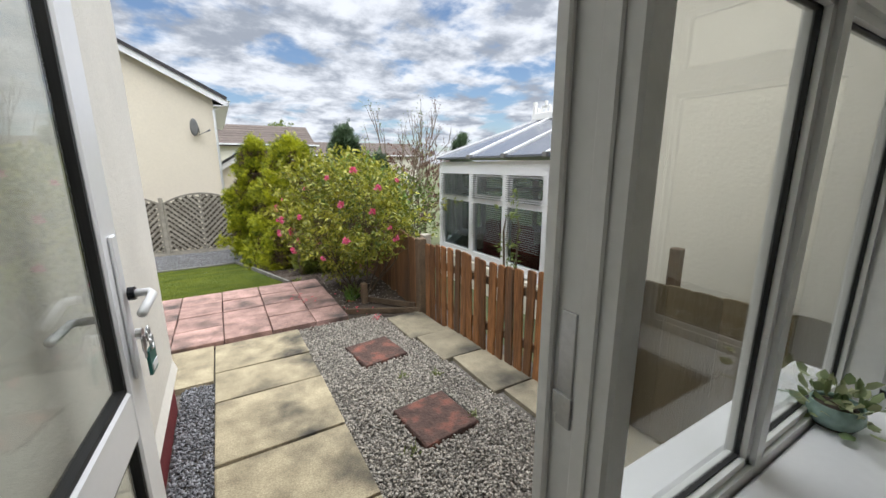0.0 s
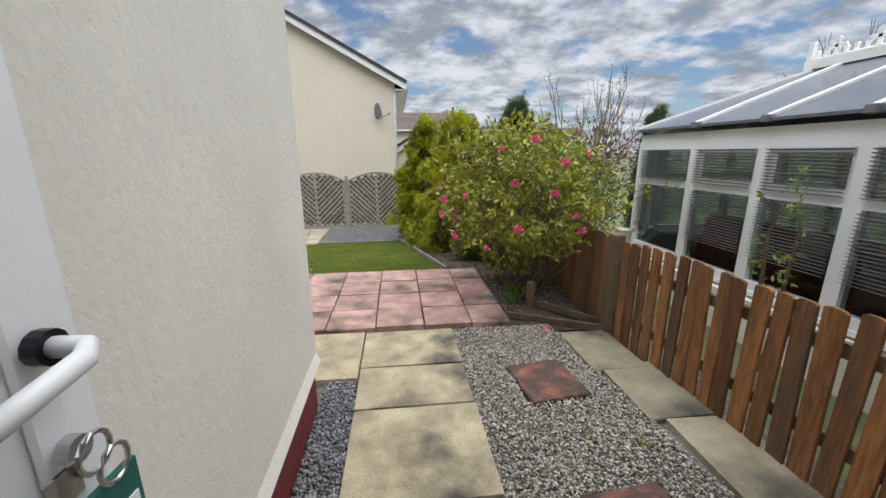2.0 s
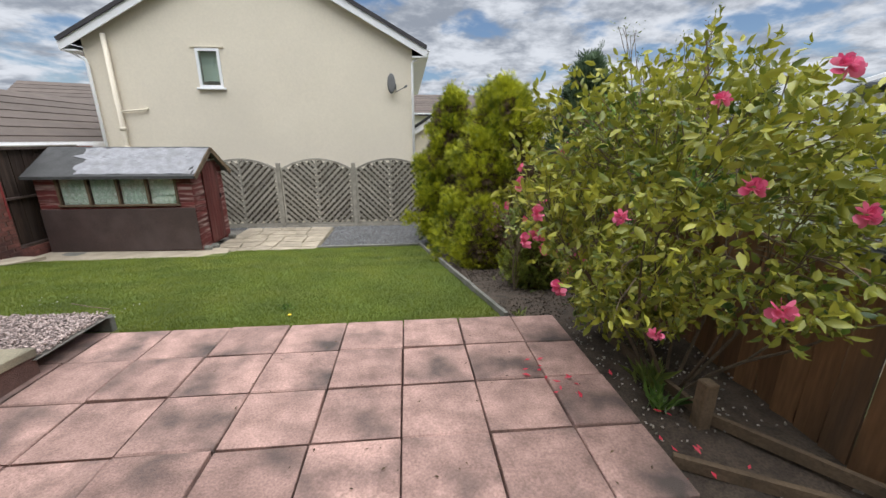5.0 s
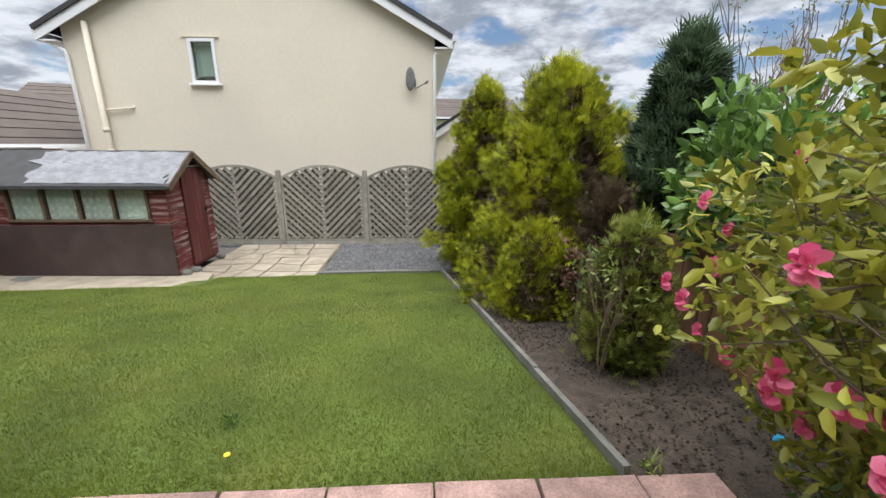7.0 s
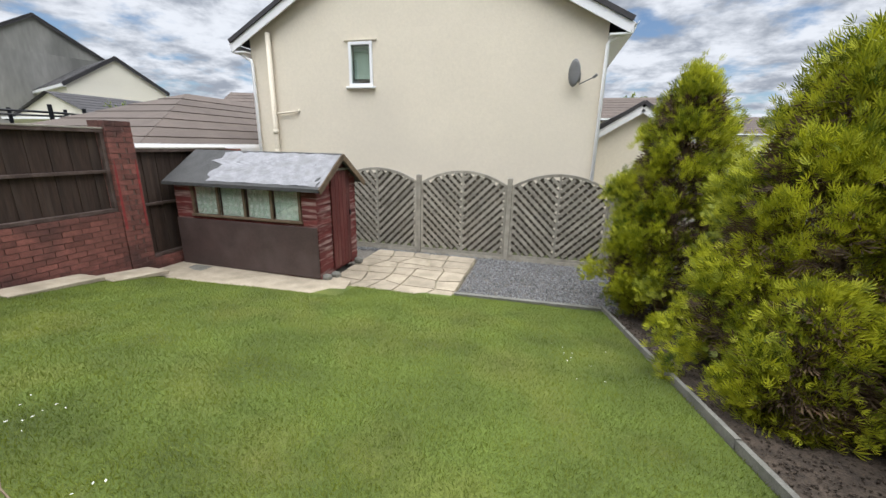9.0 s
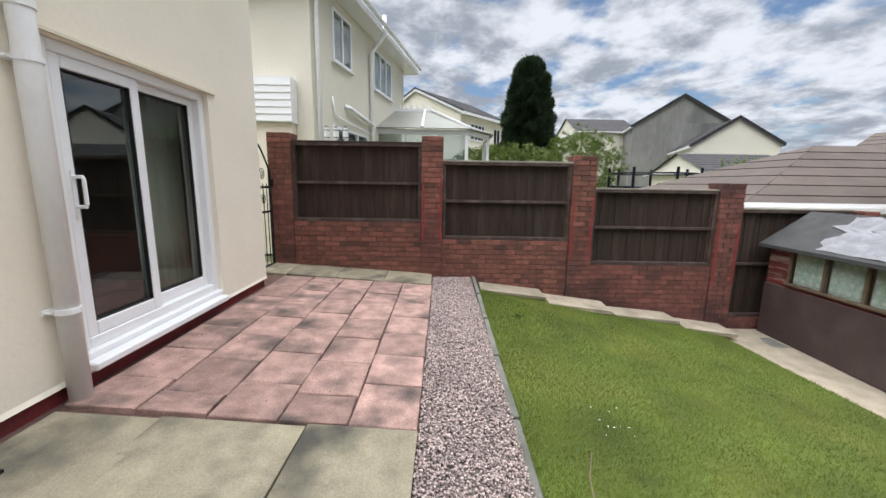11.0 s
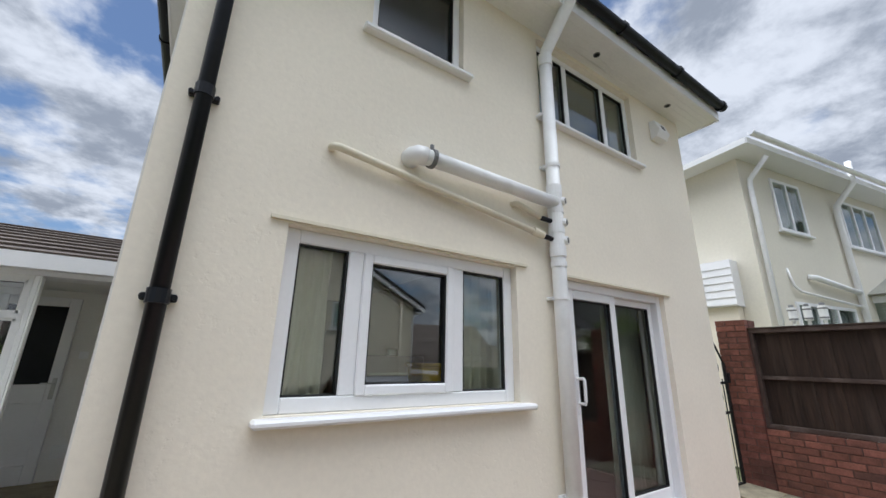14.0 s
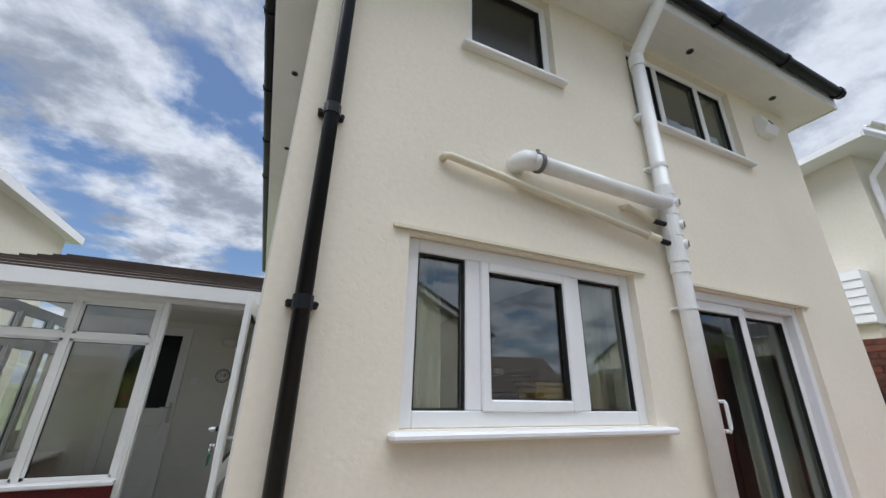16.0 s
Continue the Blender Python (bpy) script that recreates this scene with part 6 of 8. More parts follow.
ft = part("torn_felt", bm, FELT_PEEL, shed, "torn silvery roofing felt")
sol = ft.modifiers.new("thickness", "SOLIDIFY")
sol.thickness = 0.004
sw_ = part("window_frame", bm_new(), WOOD_OLD, shed)
bm = bm_new()
box(bm, WX0 - 0.04, SY0 - 0.045, WZ0 - 0.035, WX1 + 0.04, SY0 - 0.005, WZ0, 0.004)
box(bm, WX0 - 0.03, SY0 - 0.03, WZ1, WX1 + 0.03, SY0 - 0.0, WZ1 + 0.03)
for k in range(5):
    x = WX0 + (WX1 - WX0) * k / 4
    box(bm, x - 0.018, SY0 - 0.03, WZ0, x + 0.018, SY0 + 0.0, WZ1)
bm.to_mesh(sw_.data)
bm.free()
for k in range(4):
    a, b = WX0 + (WX1 - WX0) * k / 4 + 0.02, WX0 + (WX1 - WX0) * (k + 1) / 4 - 0.02
    bm = bm_new()
    box(bm, a, SY0 - 0.008, WZ0, b, SY0 - 0.005, WZ1)
    p = part("pane", bm, GLASS, sw_)
    p.visible_shadow = False
    bm = bm_new()
    m = 14
    prev = None
    for i in range(m + 1):
        x = a + (b - a) * i / m
        c = [bm.verts.new((x, SY0 + 0.035 + 0.008 * math.sin(i * 1.9 + k) + (0.02 * (z - WZ0) if k == 2 else 0), z)) for z in (WZ0 - 0.02, (WZ0 + WZ1) / 2, WZ1 + 0.03)]
        if prev:
            for j in range(2):
                bm.faces.new((prev[j], c[j], c[j + 1], prev[j + 1]))
        prev = c
    # pale dots on the net are small discs
    part("net_curtain", bm, NET, shed, "pale green dotted net curtain")
    rd = random.Random(k)
    bm = bm_new()
    for iz in range(4):
        for ix in range(4):
            cx, cz = a + (b - a) * (ix + 0.5 + 0.25 * (iz % 2)) / 4.3, WZ0 + 0.06 + iz * 0.115
            tube(bm, [(cx, SY0 + 0.018, cz), (cx, SY0 + 0.021, cz)], 0.026, 10)
    part("net_dots", bm, DAISY, shed, "white dots of the net curtain")
for k, (x, y) in enumerate(((-3.72, 9.9), (-3.66, 10.06), (-3.7, 10.9))):
    st = thing("stone_block", "rough grey stone block beside the shed", "stone", "loose stones")
    bm = bm_new()
    box(bm, x - 0.07, y - 0.06, -0.67, x + 0.07, y + 0.06, -0.56, 0.03)
    part("stone", bm, EDGE_CONC, st)
flat = thing("slate_piece", "grey slab lying by the brown shed panel", "slab")
bm = bm_new()
box(bm, -6.1, 9.5, -0.64, -5.75, 9.75, -0.59, 0.012)
part("stone", bm, EDGE_CONC, flat)


# ---- neighbouring houses ----
def house_window(parent, x0, x1, z0, z1, lights=1, mat=UPVC, blind=None):
    f = 0.06
    step = (x1 - x0 - f) / lights
    spans = [(x0 + f + step * k, x0 + step * (k + 1)) for k in range(lights)]
    bm = bm_new()
    wall_with_openings(bm, x0, x1, z0, z1, -0.035, 0.03, [(a, b, z0 + f, z1 - f) for a, b in spans])
    w = part("window", bm, mat, parent)
    bm = bm_new()
    box(bm, x0 - 0.06, -0.09, z0 - 0.05, x1 + 0.06, -0.004, z0 - 0.004, 0.008)
    part("sill", bm, mat, w)
    for a, b in spans:
        bm = bm_new()
        box(bm, a, -0.012, z0 + f, b, -0.008, z1 - f)
        p = part("pane", bm, GLASS, w)
        p.visible_shadow = False
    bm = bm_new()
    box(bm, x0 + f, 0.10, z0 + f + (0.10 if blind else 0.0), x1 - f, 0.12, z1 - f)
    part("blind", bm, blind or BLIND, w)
    return w


def house(name, label, m, w, d, zb, ze, rise, wall_mat, roof_mat, windows=(), gable="front", over=0.35, courses=9, group="", barge=UPVC, inset=0.0):
    """A house whose front face is local y=0 facing -y; gable: front, side or hip. Windows: (x0, x1, z0, z1, lights)."""
    h = thing(name, label, "house", group)
    h.matrix_basis = m
    bm = bm_new()
    wall_with_openings(bm, 0, w, zb, ze, 0, 0.25, [o[:4] for o in windows])
    part("wall", bm, wall_mat, h)
    for q in ((0, d - 0.25, w, d), (0, 0.25, 0.25, d - 0.25), (w - 0.25, 0.25, w, d - 0.25)):
        bm = bm_new()
        box(bm, q[0], q[1], zb, q[2], q[3], ze)
        part("wall", bm, wall_mat, h)
    tri = [(0, ze), (w, ze), (w / 2, ze + rise)]
    if gable == "front":
        for y in (0, d - 0.25):
            bm = bm_new()
            prism(bm, tri, lambda p: (p[0], y, p[1]), lambda p: (p[0], y + 0.25, p[1]))
            part("gable", bm, wall_mat, h)
    if gable == "side":
        for x in (0, w - 0.25):
            bm = bm_new()
            prism(bm, [(0, ze), (d, ze), (d / 2, ze + rise)], lambda p: (x, p[0], p[1]), lambda p: (x + 0.25, p[0], p[1]))
            part("gable", bm, wall_mat, h)
    bm = bm_new()
    if gable == "front":
        k = rise / (w / 2)
        for a in (-over, w + over):
            za = ze - k * over + 0.04
            roof_tiles(bm, (a, -0.22, za), (a, d + 0.22, za), (w / 2, -0.22, ze + rise + 0.04), (w / 2, d + 0.22, ze + rise + 0.04), courses)
    elif gable == "side":
        k = rise / (d / 2)
        for a in (-over, d + over):
            za = ze - k * over + 0.04
            roof_tiles(bm, (-0.2, a, za), (w + 0.2, a, za), (-0.2, d / 2, ze + rise + 0.04), (w + 0.2, d / 2, ze + rise + 0.04), courses)
    else:
        hip_roof(bm, -over, -over, w + over, d + over, ze, rise, inset or min(w, d) / 2 * 0.98, courses)
    part("roof", bm, roof_mat, h)["kind"] = "stuff"
    if gable == "front":
        k = rise / (w / 2)
        for a in (-over, w + over):
            za = ze - k * over
            bv = bm_new()
            bar(bv, (a, -0.225, za + 0.055), (w / 2, -0.225, ze + rise + 0.055), 0.05, 0.085, (0, 0, 1))
            part("verge", bv, roof_mat, h, "dark verge tiles")
            bv = bm_new()
            bar(bv, (a, -0.20, za - 0.08), (w / 2, -0.20, ze + rise - 0.08), 0.025, 0.17, (0, 0, 1))
            part("bargeboard", bv, barge, h)
            bf = bm_new()
            box(bf, min(a, a + math.copysign(over, w / 2 - a)), -0.19, za - 0.17, max(a, a + math.copysign(over, w / 2 - a)), d, za - 0.14)
            part("soffit", bf, UPVC, h)
            bf = bm_new()
            box(bf, a - 0.015, -0.2, za - 0.16, a + 0.015, d, za + 0.02)
            part("fascia", bf, UPVC, h)
    else:
        za = ze - 0.02
        bm = bm_new()
        box(bm, -over, -over, za, w + over, d + over, za + 0.02)
        for a, b, c, e in ((-over, -over - 0.02, w + over, -over), (-over, d + over, w + over, d + over + 0.02), (-over - 0.02, -over, -over, d + over), (w + over, -over, w + over + 0.02, d + over)):
            bf = bm_new()
            box(bf, a, b, za - 0.01, c, e, za + 0.11)
            part("fascia", bf, UPVC, h)
        part("soffit", bm, UPVC, h)
    for o in windows:
        house_window(h, *o)
    return h


gh = house("neighbour_house", "cream rendered gable end house beyond the trellis fence", pose(-7.39, 13.1, 0), 7.70, 8.0, -1.2, 3.72, 2.05, RENDER_PALE, TILE_DARK,
           [(2.50, 3.05, 2.62, 3.50, 1, UPVC, BLIND_GREEN)], "front", 0.36)
bm = bm_new()
box(bm, 2.40, -0.04, 3.52, 3.15, 0.0, 3.545)
part("lintel_drip", bm, RENDER_PALE, gh)
bm = bm_new()
gutter_run(bm, (7.70 + 0.40, -0.2, 3.56), (7.70 + 0.40, 8, 3.56), 0.055, (1, 0, 0))
tube(bm, [(8.10, -0.12, 3.50), (8.08, -0.10, 3.42), (7.74, -0.06, 3.30), (7.70, -0.06, 3.24), (7.70, -0.06, -0.9)], 0.035, 10)
part("downpipe", bm, PIPE_WHITE, gh, "", True)
bm = bm_new()
tube(bm, [(-0.36, -0.12, 3.5), (-0.30, -0.10, 3.4), (0.04, -0.06, 3.2), (0.06, -0.06, 3.1), (0.06, -0.06, -0.9)], 0.035, 10)
part("downpipe", bm, PIPE_WHITE, gh, "", True)
bm = bm_new()
tube(bm, [(0.55, -0.08, 3.75), (0.55, -0.08, -0.9)], 0.055, 12)
tube(bm, [(0.58, -0.08, 2.05), (1.15, -0.05, 2.10)], 0.022, 8)
tube(bm, [(1.15, -0.05, 2.10), (1.17, 0.02, 2.14)], 0.025, 8)
for z in (1.60, 1.15):
    tube(bm, [(0.55, -0.08, z), (0.55, -0.08, z + 0.09)], 0.066, 12)
part("soil_pipe", bm, RENDER_PALE, gh, "cream painted soil pipe", True)
dish = thing("satellite_dish", "dark grey satellite dish on the cream gable", "satellite dish")
bm = bm_new()
cx, cz = -0.12, 2.75
rings = []
for k in range(5):
    r = 0.24 * k / 4
    rings.append([bm.verts.new((cx - 0.02 - 0.35 * r + 0.10 * math.cos(a) * (r / 0.24), 12.86 + 0.8 * r * r - 0.22 * r * math.cos(a) / 0.24 * 0.24, cz + r * math.sin(a))) for a in [2 * math.pi * i / 16 for i in range(16)]])
for k in range(4):
    for i in range(16):
        bm.faces.new((rings[k][i], rings[k][(i + 1) % 16], rings[k + 1][(i + 1) % 16], rings[k + 1][i]))
bmesh.ops.remove_doubles(bm, verts=bm.verts, dist=0.0005)
o = part("reflector", bm, DISH, dish, "", True)
o.modifiers.new("thickness", "SOLIDIFY").thickness = 0.006
bm = bm_new()
tube(bm, [(cx, 13.1, cz - 0.12), (cx, 12.95, cz - 0.12), (cx, 12.9, cz)], 0.018, 8)
part("mount", bm, DISH, dish)
bm = bm_new()
tube(bm, [(cx, 12.88, cz - 0.2), (cx + 0.24, 12.72, cz - 0.10)], 0.010, 6)
tube(bm, [(cx + 0.22, 12.73, cz - 0.11), (cx + 0.28, 12.70, cz - 0.07)], 0.025, 8)
part("feed_arm", bm, DISH, dish)

ext = house("rear_extension", "cream single-storey extension with a dark lean-to roof", pose(0.35, 15.2, 0), 2.2, 5.0, -1.0, 1.7, 0.7, RENDER_PALE, TILE_DARK, (), "front", 0.25, 5)
garage = house("garage", "low brown tiled hipped garage beyond the brick wall", pose(-13.0, 10.6, 0), 5.0, 14.0, -0.8, 1.25, 1.40, RENDER_PALE, TILE_ROOF, (), "hip", 0.3, 7, inset=3.8)
bm = bm_new()
box(bm, 5.28, -0.35, 1.17, 5.40, 14.3, 1.27)
part("gutter", bm, UPVC, garage)

nb1 = house("uphill_house", "cream rendered house with white eaves and pipes uphill", pose(-9.17, 2.1, 0, 0, 0, 170), 7.0, 8.0, -0.5, 5.75, 1.6, RENDER_WHITE, TILE_ROOF,
            [(1.0, 2.05, 4.35, 5.5, 2), (3.7, 5.4, 4.35, 5.5, 3), (0.9, 3.1, 1.9, 2.9, 3)], "hip", 0.45)
for pts, r in (([(0.14, -0.45, 5.6), (0.14, -0.1, 5.25), (0.14, -0.08, 5.1), (0.14, -0.08, 0)], 0.045),
               ([(3.35, -0.48, 6.2), (3.35, -0.48, 5.7), (3.35, -0.10, 5.25), (3.35, -0.08, 5.1), (3.35, -0.08, 0)], 0.06),
               ([(1.6, 0.0, 3.45), (1.65, -0.1, 3.42), (3.3, -0.09, 3.25)], 0.055), ([(0.9, 0, 3.55), (0.92, -0.05, 3.2), (1.1, -0.06, 3.1), (3.3, -0.08, 2.95)], 0.025)):
    bm = bm_new()
    tube(bm, pts, r, 10)
    part("drain_pipe", bm, PIPE_WHITE, nb1, "white plastic drain pipe", True)
bm = bm_new()
gutter_run(bm, (-0.45, -0.55, 5.9), (7.45, -0.55, 5.9), 0.06, (0, 1, 0))
part("gutter", bm, PIPE_WHITE, nb1)

porch2 = thing("clad_side_porch", "white boarded flat-roofed side porch of the uphill house", "porch")
for k in range(6):
    bm = bm_new()
    z = 2.80 + 0.14 * k
    hexa(bm, [(-8.9, 0.2, z), (-8.88, 0.2, z), (-8.88, 1.75, z), (-8.9, 1.75, z)], [(-8.9, 0.2, z + 0.135), (-8.895, 0.2, z + 0.135), (-8.895, 1.75, z + 0.135), (-8.9, 1.75, z + 0.135)])
    part("cladding_board", bm, UPVC, porch2)
bm = bm_new()
box(bm, -10.5, 0.2, 2.78, -8.9, 1.75, 3.66)
part("box", bm, UPVC, porch2)
bm = bm_new()
box(bm, -10.5, 0.2, 0.0, -9.0, 1.7, 2.78)
part("wall", bm, RENDER_CREAM, porch2)

ch = house("cream_house", "cream house with a dark roof beyond the conservatory", pose(-33.67, -0.45, 0, 0, 0, 53), 8.18, 7.00, -1.0, 6.72, 1.87, RENDER_CREAM, TILE_DARK, (), "front", 0.4)
for x0, x1 in ((1.2, 3.2), (4.6, 5.7)):
    bm = bm_new()
    wall_with_openings(bm, x0, x1, 4.75, 5.95, 0, 0.06, [(x0 + 0.08 + 0.5 * k, min(x0 + 0.5 + 0.5 * k, x1 - 0.08), 4.83, 5.87) for k in range(int((x1 - x0) / 0.5))])
    wf = part("window", bm, UPVC, ch)
    wf.matrix_basis = pose(8.24, 0, 0, 0, 0, 90)
    bm = bm_new()
    box(bm, x0 + 0.04, 0.02, 4.79, x1 - 0.04, 0.03, 5.91)
    part("pane", bm, BLACK_PLASTIC, wf, "dark window glass")
house("grey_gable_house", "tall weathered grey gable end house on the hill", pose(-41.31, 24.35, 0, 0, 0, 75), 8.76, 14.0, -1, 7.8, 2.74, RENDER_GREY, TILE_DARK, (), "front", 0.25, barge=TILE_DARK)
house("white_gable_house", "pale rendered house with dark verges on the hill", pose(-32.23, 24.87, 0, 0, 0, 70), 5.81, 9.0, -1, 5.0, 1.97, RENDER_WHITE, TILE_DARK, (), "front", 0.2, barge=TILE_DARK)
house("hill_terrace", "stepped row of pale houses on the hill", pose(-46, 20.5, 0, 0, 0, 90), 7.0, 10.0, -1, 7.6, 2.2, RENDER_WHITE, TILE_DARK, [(1.2, 2.2, 5.4, 6.6, 1)], "side", 0.3)
house("low_roof_house", "low dark tiled roof beyond the fence", pose(-24, 21.0, 0, 0, 0, 90), 6.0, 7.0, -1, 2.4, 1.4, RENDER_WHITE, TILE_DARK, (), "side", 0.3)
house("far_bungalow", "brown roofed terrace beyond the gardens", pose(-9.0, 36.0, 0), 17.0, 8.0, -1.5, 3.4, 1.9, RENDER_WHITE, TILE_ROOF, [(10.5, 12, 1.6, 2.8, 2), (13.5, 15, 1.6, 2.8, 2)], "side", 0.4)
house("far_bungalow", "brown roofed terrace farther down the road", pose(10.0, 46.0, 0, 0, 0, -6), 13.0, 8.0, -1.5, 2.8, 1.7, RENDER_WHITE, TILE_ROOF, (), "side", 0.4)
house("far_bungalow", "grey roofed house down the hill", pose(-20, 24, 0, 0, 0, 20), 9.0, 8.0, -1.5, 2.6, 1.9, RENDER_WHITE, TILE_ROOF, (), "side", 0.4)

# conservatory of the uphill house
uc = thing("uphill_conservatory", "white conservatory with a pale ridged roof uphill", "conservatory")
bm = bm_new()
for x, y in ((-13.2, 2.6), (-13.2, 3.6), (-13.2, 4.6), (-13.2, 5.6), (-14.4, 6.4), (-15.6, 6.4)):
    box(bm, x - 0.05, y - 0.05, 0.2, x + 0.05, y + 0.05, 3.2)
box(bm, -13.26, 2.6, 3.1, -13.14, 5.7, 3.25)
box(bm, -13.26, 2.6, 0.2, -13.14, 5.7, 1.3)
bar(bm, (-13.2, 5.6, 3.17), (-14.4, 6.4, 3.17), 0.1, 0.14)
bar(bm, (-14.4, 6.4, 3.17), (-15.6, 6.4, 3.17), 0.1, 0.14)
part("frame", bm, UPVC, uc)
bm = bm_new()
roof_tiles(bm, (-13.0, 2.6, 3.25), (-13.0, 5.7, 3.25), (-15.0, 2.6, 4.1), (-15.0, 4.4, 4.1), 1, 0.03)
roof_tiles(bm, (-13.0, 5.7, 3.25), (-14.4, 6.6, 3.25), (-15.0, 4.4, 4.1), (-15.0, 4.4, 4.1), 1, 0.03)
roof_tiles(bm, (-14.4, 6.6, 3.25), (-16, 6.6, 3.25), (-15.0, 4.4, 4.1), (-15.0, 4.4, 4.1), 1, 0.03)
part("roof", bm, POLY_PALE, uc)["kind"] = "stuff"
bm = bm_new()
bar(bm, (-15.0, 2.6, 4.14), (-15.0, 4.4, 4.14), 0.1, 0.1)
for k in range(9):
    y = 2.7 + 0.2 * k
    tube(bm, [(-15.0, y, 4.15), (-15.0, y, 4.3 + 0.05 * (k % 2))], 0.03, 6)
for a, b in (((-13.0, 5.7, 3.3), (-15.0, 4.4, 4.16)), ((-13.0, 4.2, 3.3), (-15.0, 4.2, 4.16))):
    bar(bm, a, b, 0.07, 0.06)
part("ridge_cresting", bm, UPVC, uc)
bm = bm_new()
box(bm, -13.22, 2.6, 1.3, -13.20, 5.6, 3.1)
part("pane", bm, GLASS_DARK, uc)
for k in range(3):
    ln = thing("wall_lantern", "small white jar lantern with dark bands beyond the fence", "lantern", "wall lanterns")
    y = 2.72 + 0.17 * k
    bm = bm_new()
    tube(bm, [(-8.0, y, -0.2), (-8.0, y, 2.36)], 0.022, 8)
    part("post", bm, UPVC_WARM, ln)
    bm = bm_new()
    tube(bm, [(-8.0, y, 2.36), (-8.0, y, 2.37), (-8.0, y, 2.53), (-8.0, y, 2.56)], 0.050, 12)
    jar = part("jar", bm, UPVC_WARM, ln)
    for z in (2.38, 2.51):
        bm = bm_new()
        tube(bm, [(-8.0, y, z), (-8.0, y, z + 0.018)], 0.054, 12)
        part("band", bm, DISH, jar, "dark metal band")
    bm = bm_new()
    tube(bm, [(-8.0, y, 2.56), (-8.0, y, 2.60)], 0.034, 12, True, 0.026)
    part("cap", bm, DISH, ln, "dark lantern cap")
tr = thing("trampoline_net", "dark netted trampoline enclosure beyond the fence", "trampoline")
for k in range(7):
    a = 2 * math.pi * k / 7
    bm = bm_new()
    tube(bm, [(-15 + 1.5 * math.cos(a), 12.6 + 1.5 * math.sin(a), -0.5), (-15 + 1.5 * math.cos(a), 12.6 + 1.5 * math.sin(a), 2.25)], 0.05, 8)
    part("post", bm, BLACK_PLASTIC, tr)
bm = bm_new()
tube(bm, [(-15 + 1.46 * math.cos(a), 12.6 + 1.46 * math.sin(a), 1.55) for a in [2 * math.pi * k / 28 for k in range(29)]], 0.06, 6, False)
tube(bm, [(-15 + 1.46 * math.cos(a), 12.6 + 1.46 * math.sin(a), 2.05) for a in [2 * math.pi * k / 28 for k in range(29)]], 0.03, 6, False)
tube(bm, [(-15, 12.6, 1.3), (-15, 12.6, 1.45)], 1.45, 28)
part("bed", bm, BLACK_PLASTIC, tr)

# ---- right-hand neighbour: house wall and conservatory ----
rn = house("next_door_house", "cream rendered house next door with white downpipe", pose(3.02, 1.95, 0, 0, 0, 180) @ pose(-7.5, 0, 0), 7.5, 5.4, -0.3, 3.85, 1.5, RENDER_WHITE, TILE_ROOF, (), "hip", 0.15)
bm = bm_new()
tube(bm, [(7.40, -0.42, 3.8), (7.40, -0.1, 3.5), (7.40, -0.07, 3.4), (7.40, -0.07, 1.75)], 0.035, 10)
part("downpipe", bm, PIPE_WHITE, rn)
bm = bm_new()
box(bm, 7.12, -0.16, 1.40, 7.57, -0.03, 1.50, 0.01)
box(bm, 7.43, -0.14, -0.2, 7.54, -0.03, 1.46, 0.01)
part("square_downpipe", bm, UPVC, rn, "square white downpipe")

con = thing("conservatory", "white framed conservatory with grey roof and closed blinds next door", "conservatory")
CX, CY0, CY1, CZB, CZT, CTR = 3.32, 2.0, 4.98, 0.36, 1.62, 1.18
cols = (2.02, 2.67, 3.38, 4.13, 4.95)
FWW = 0.085


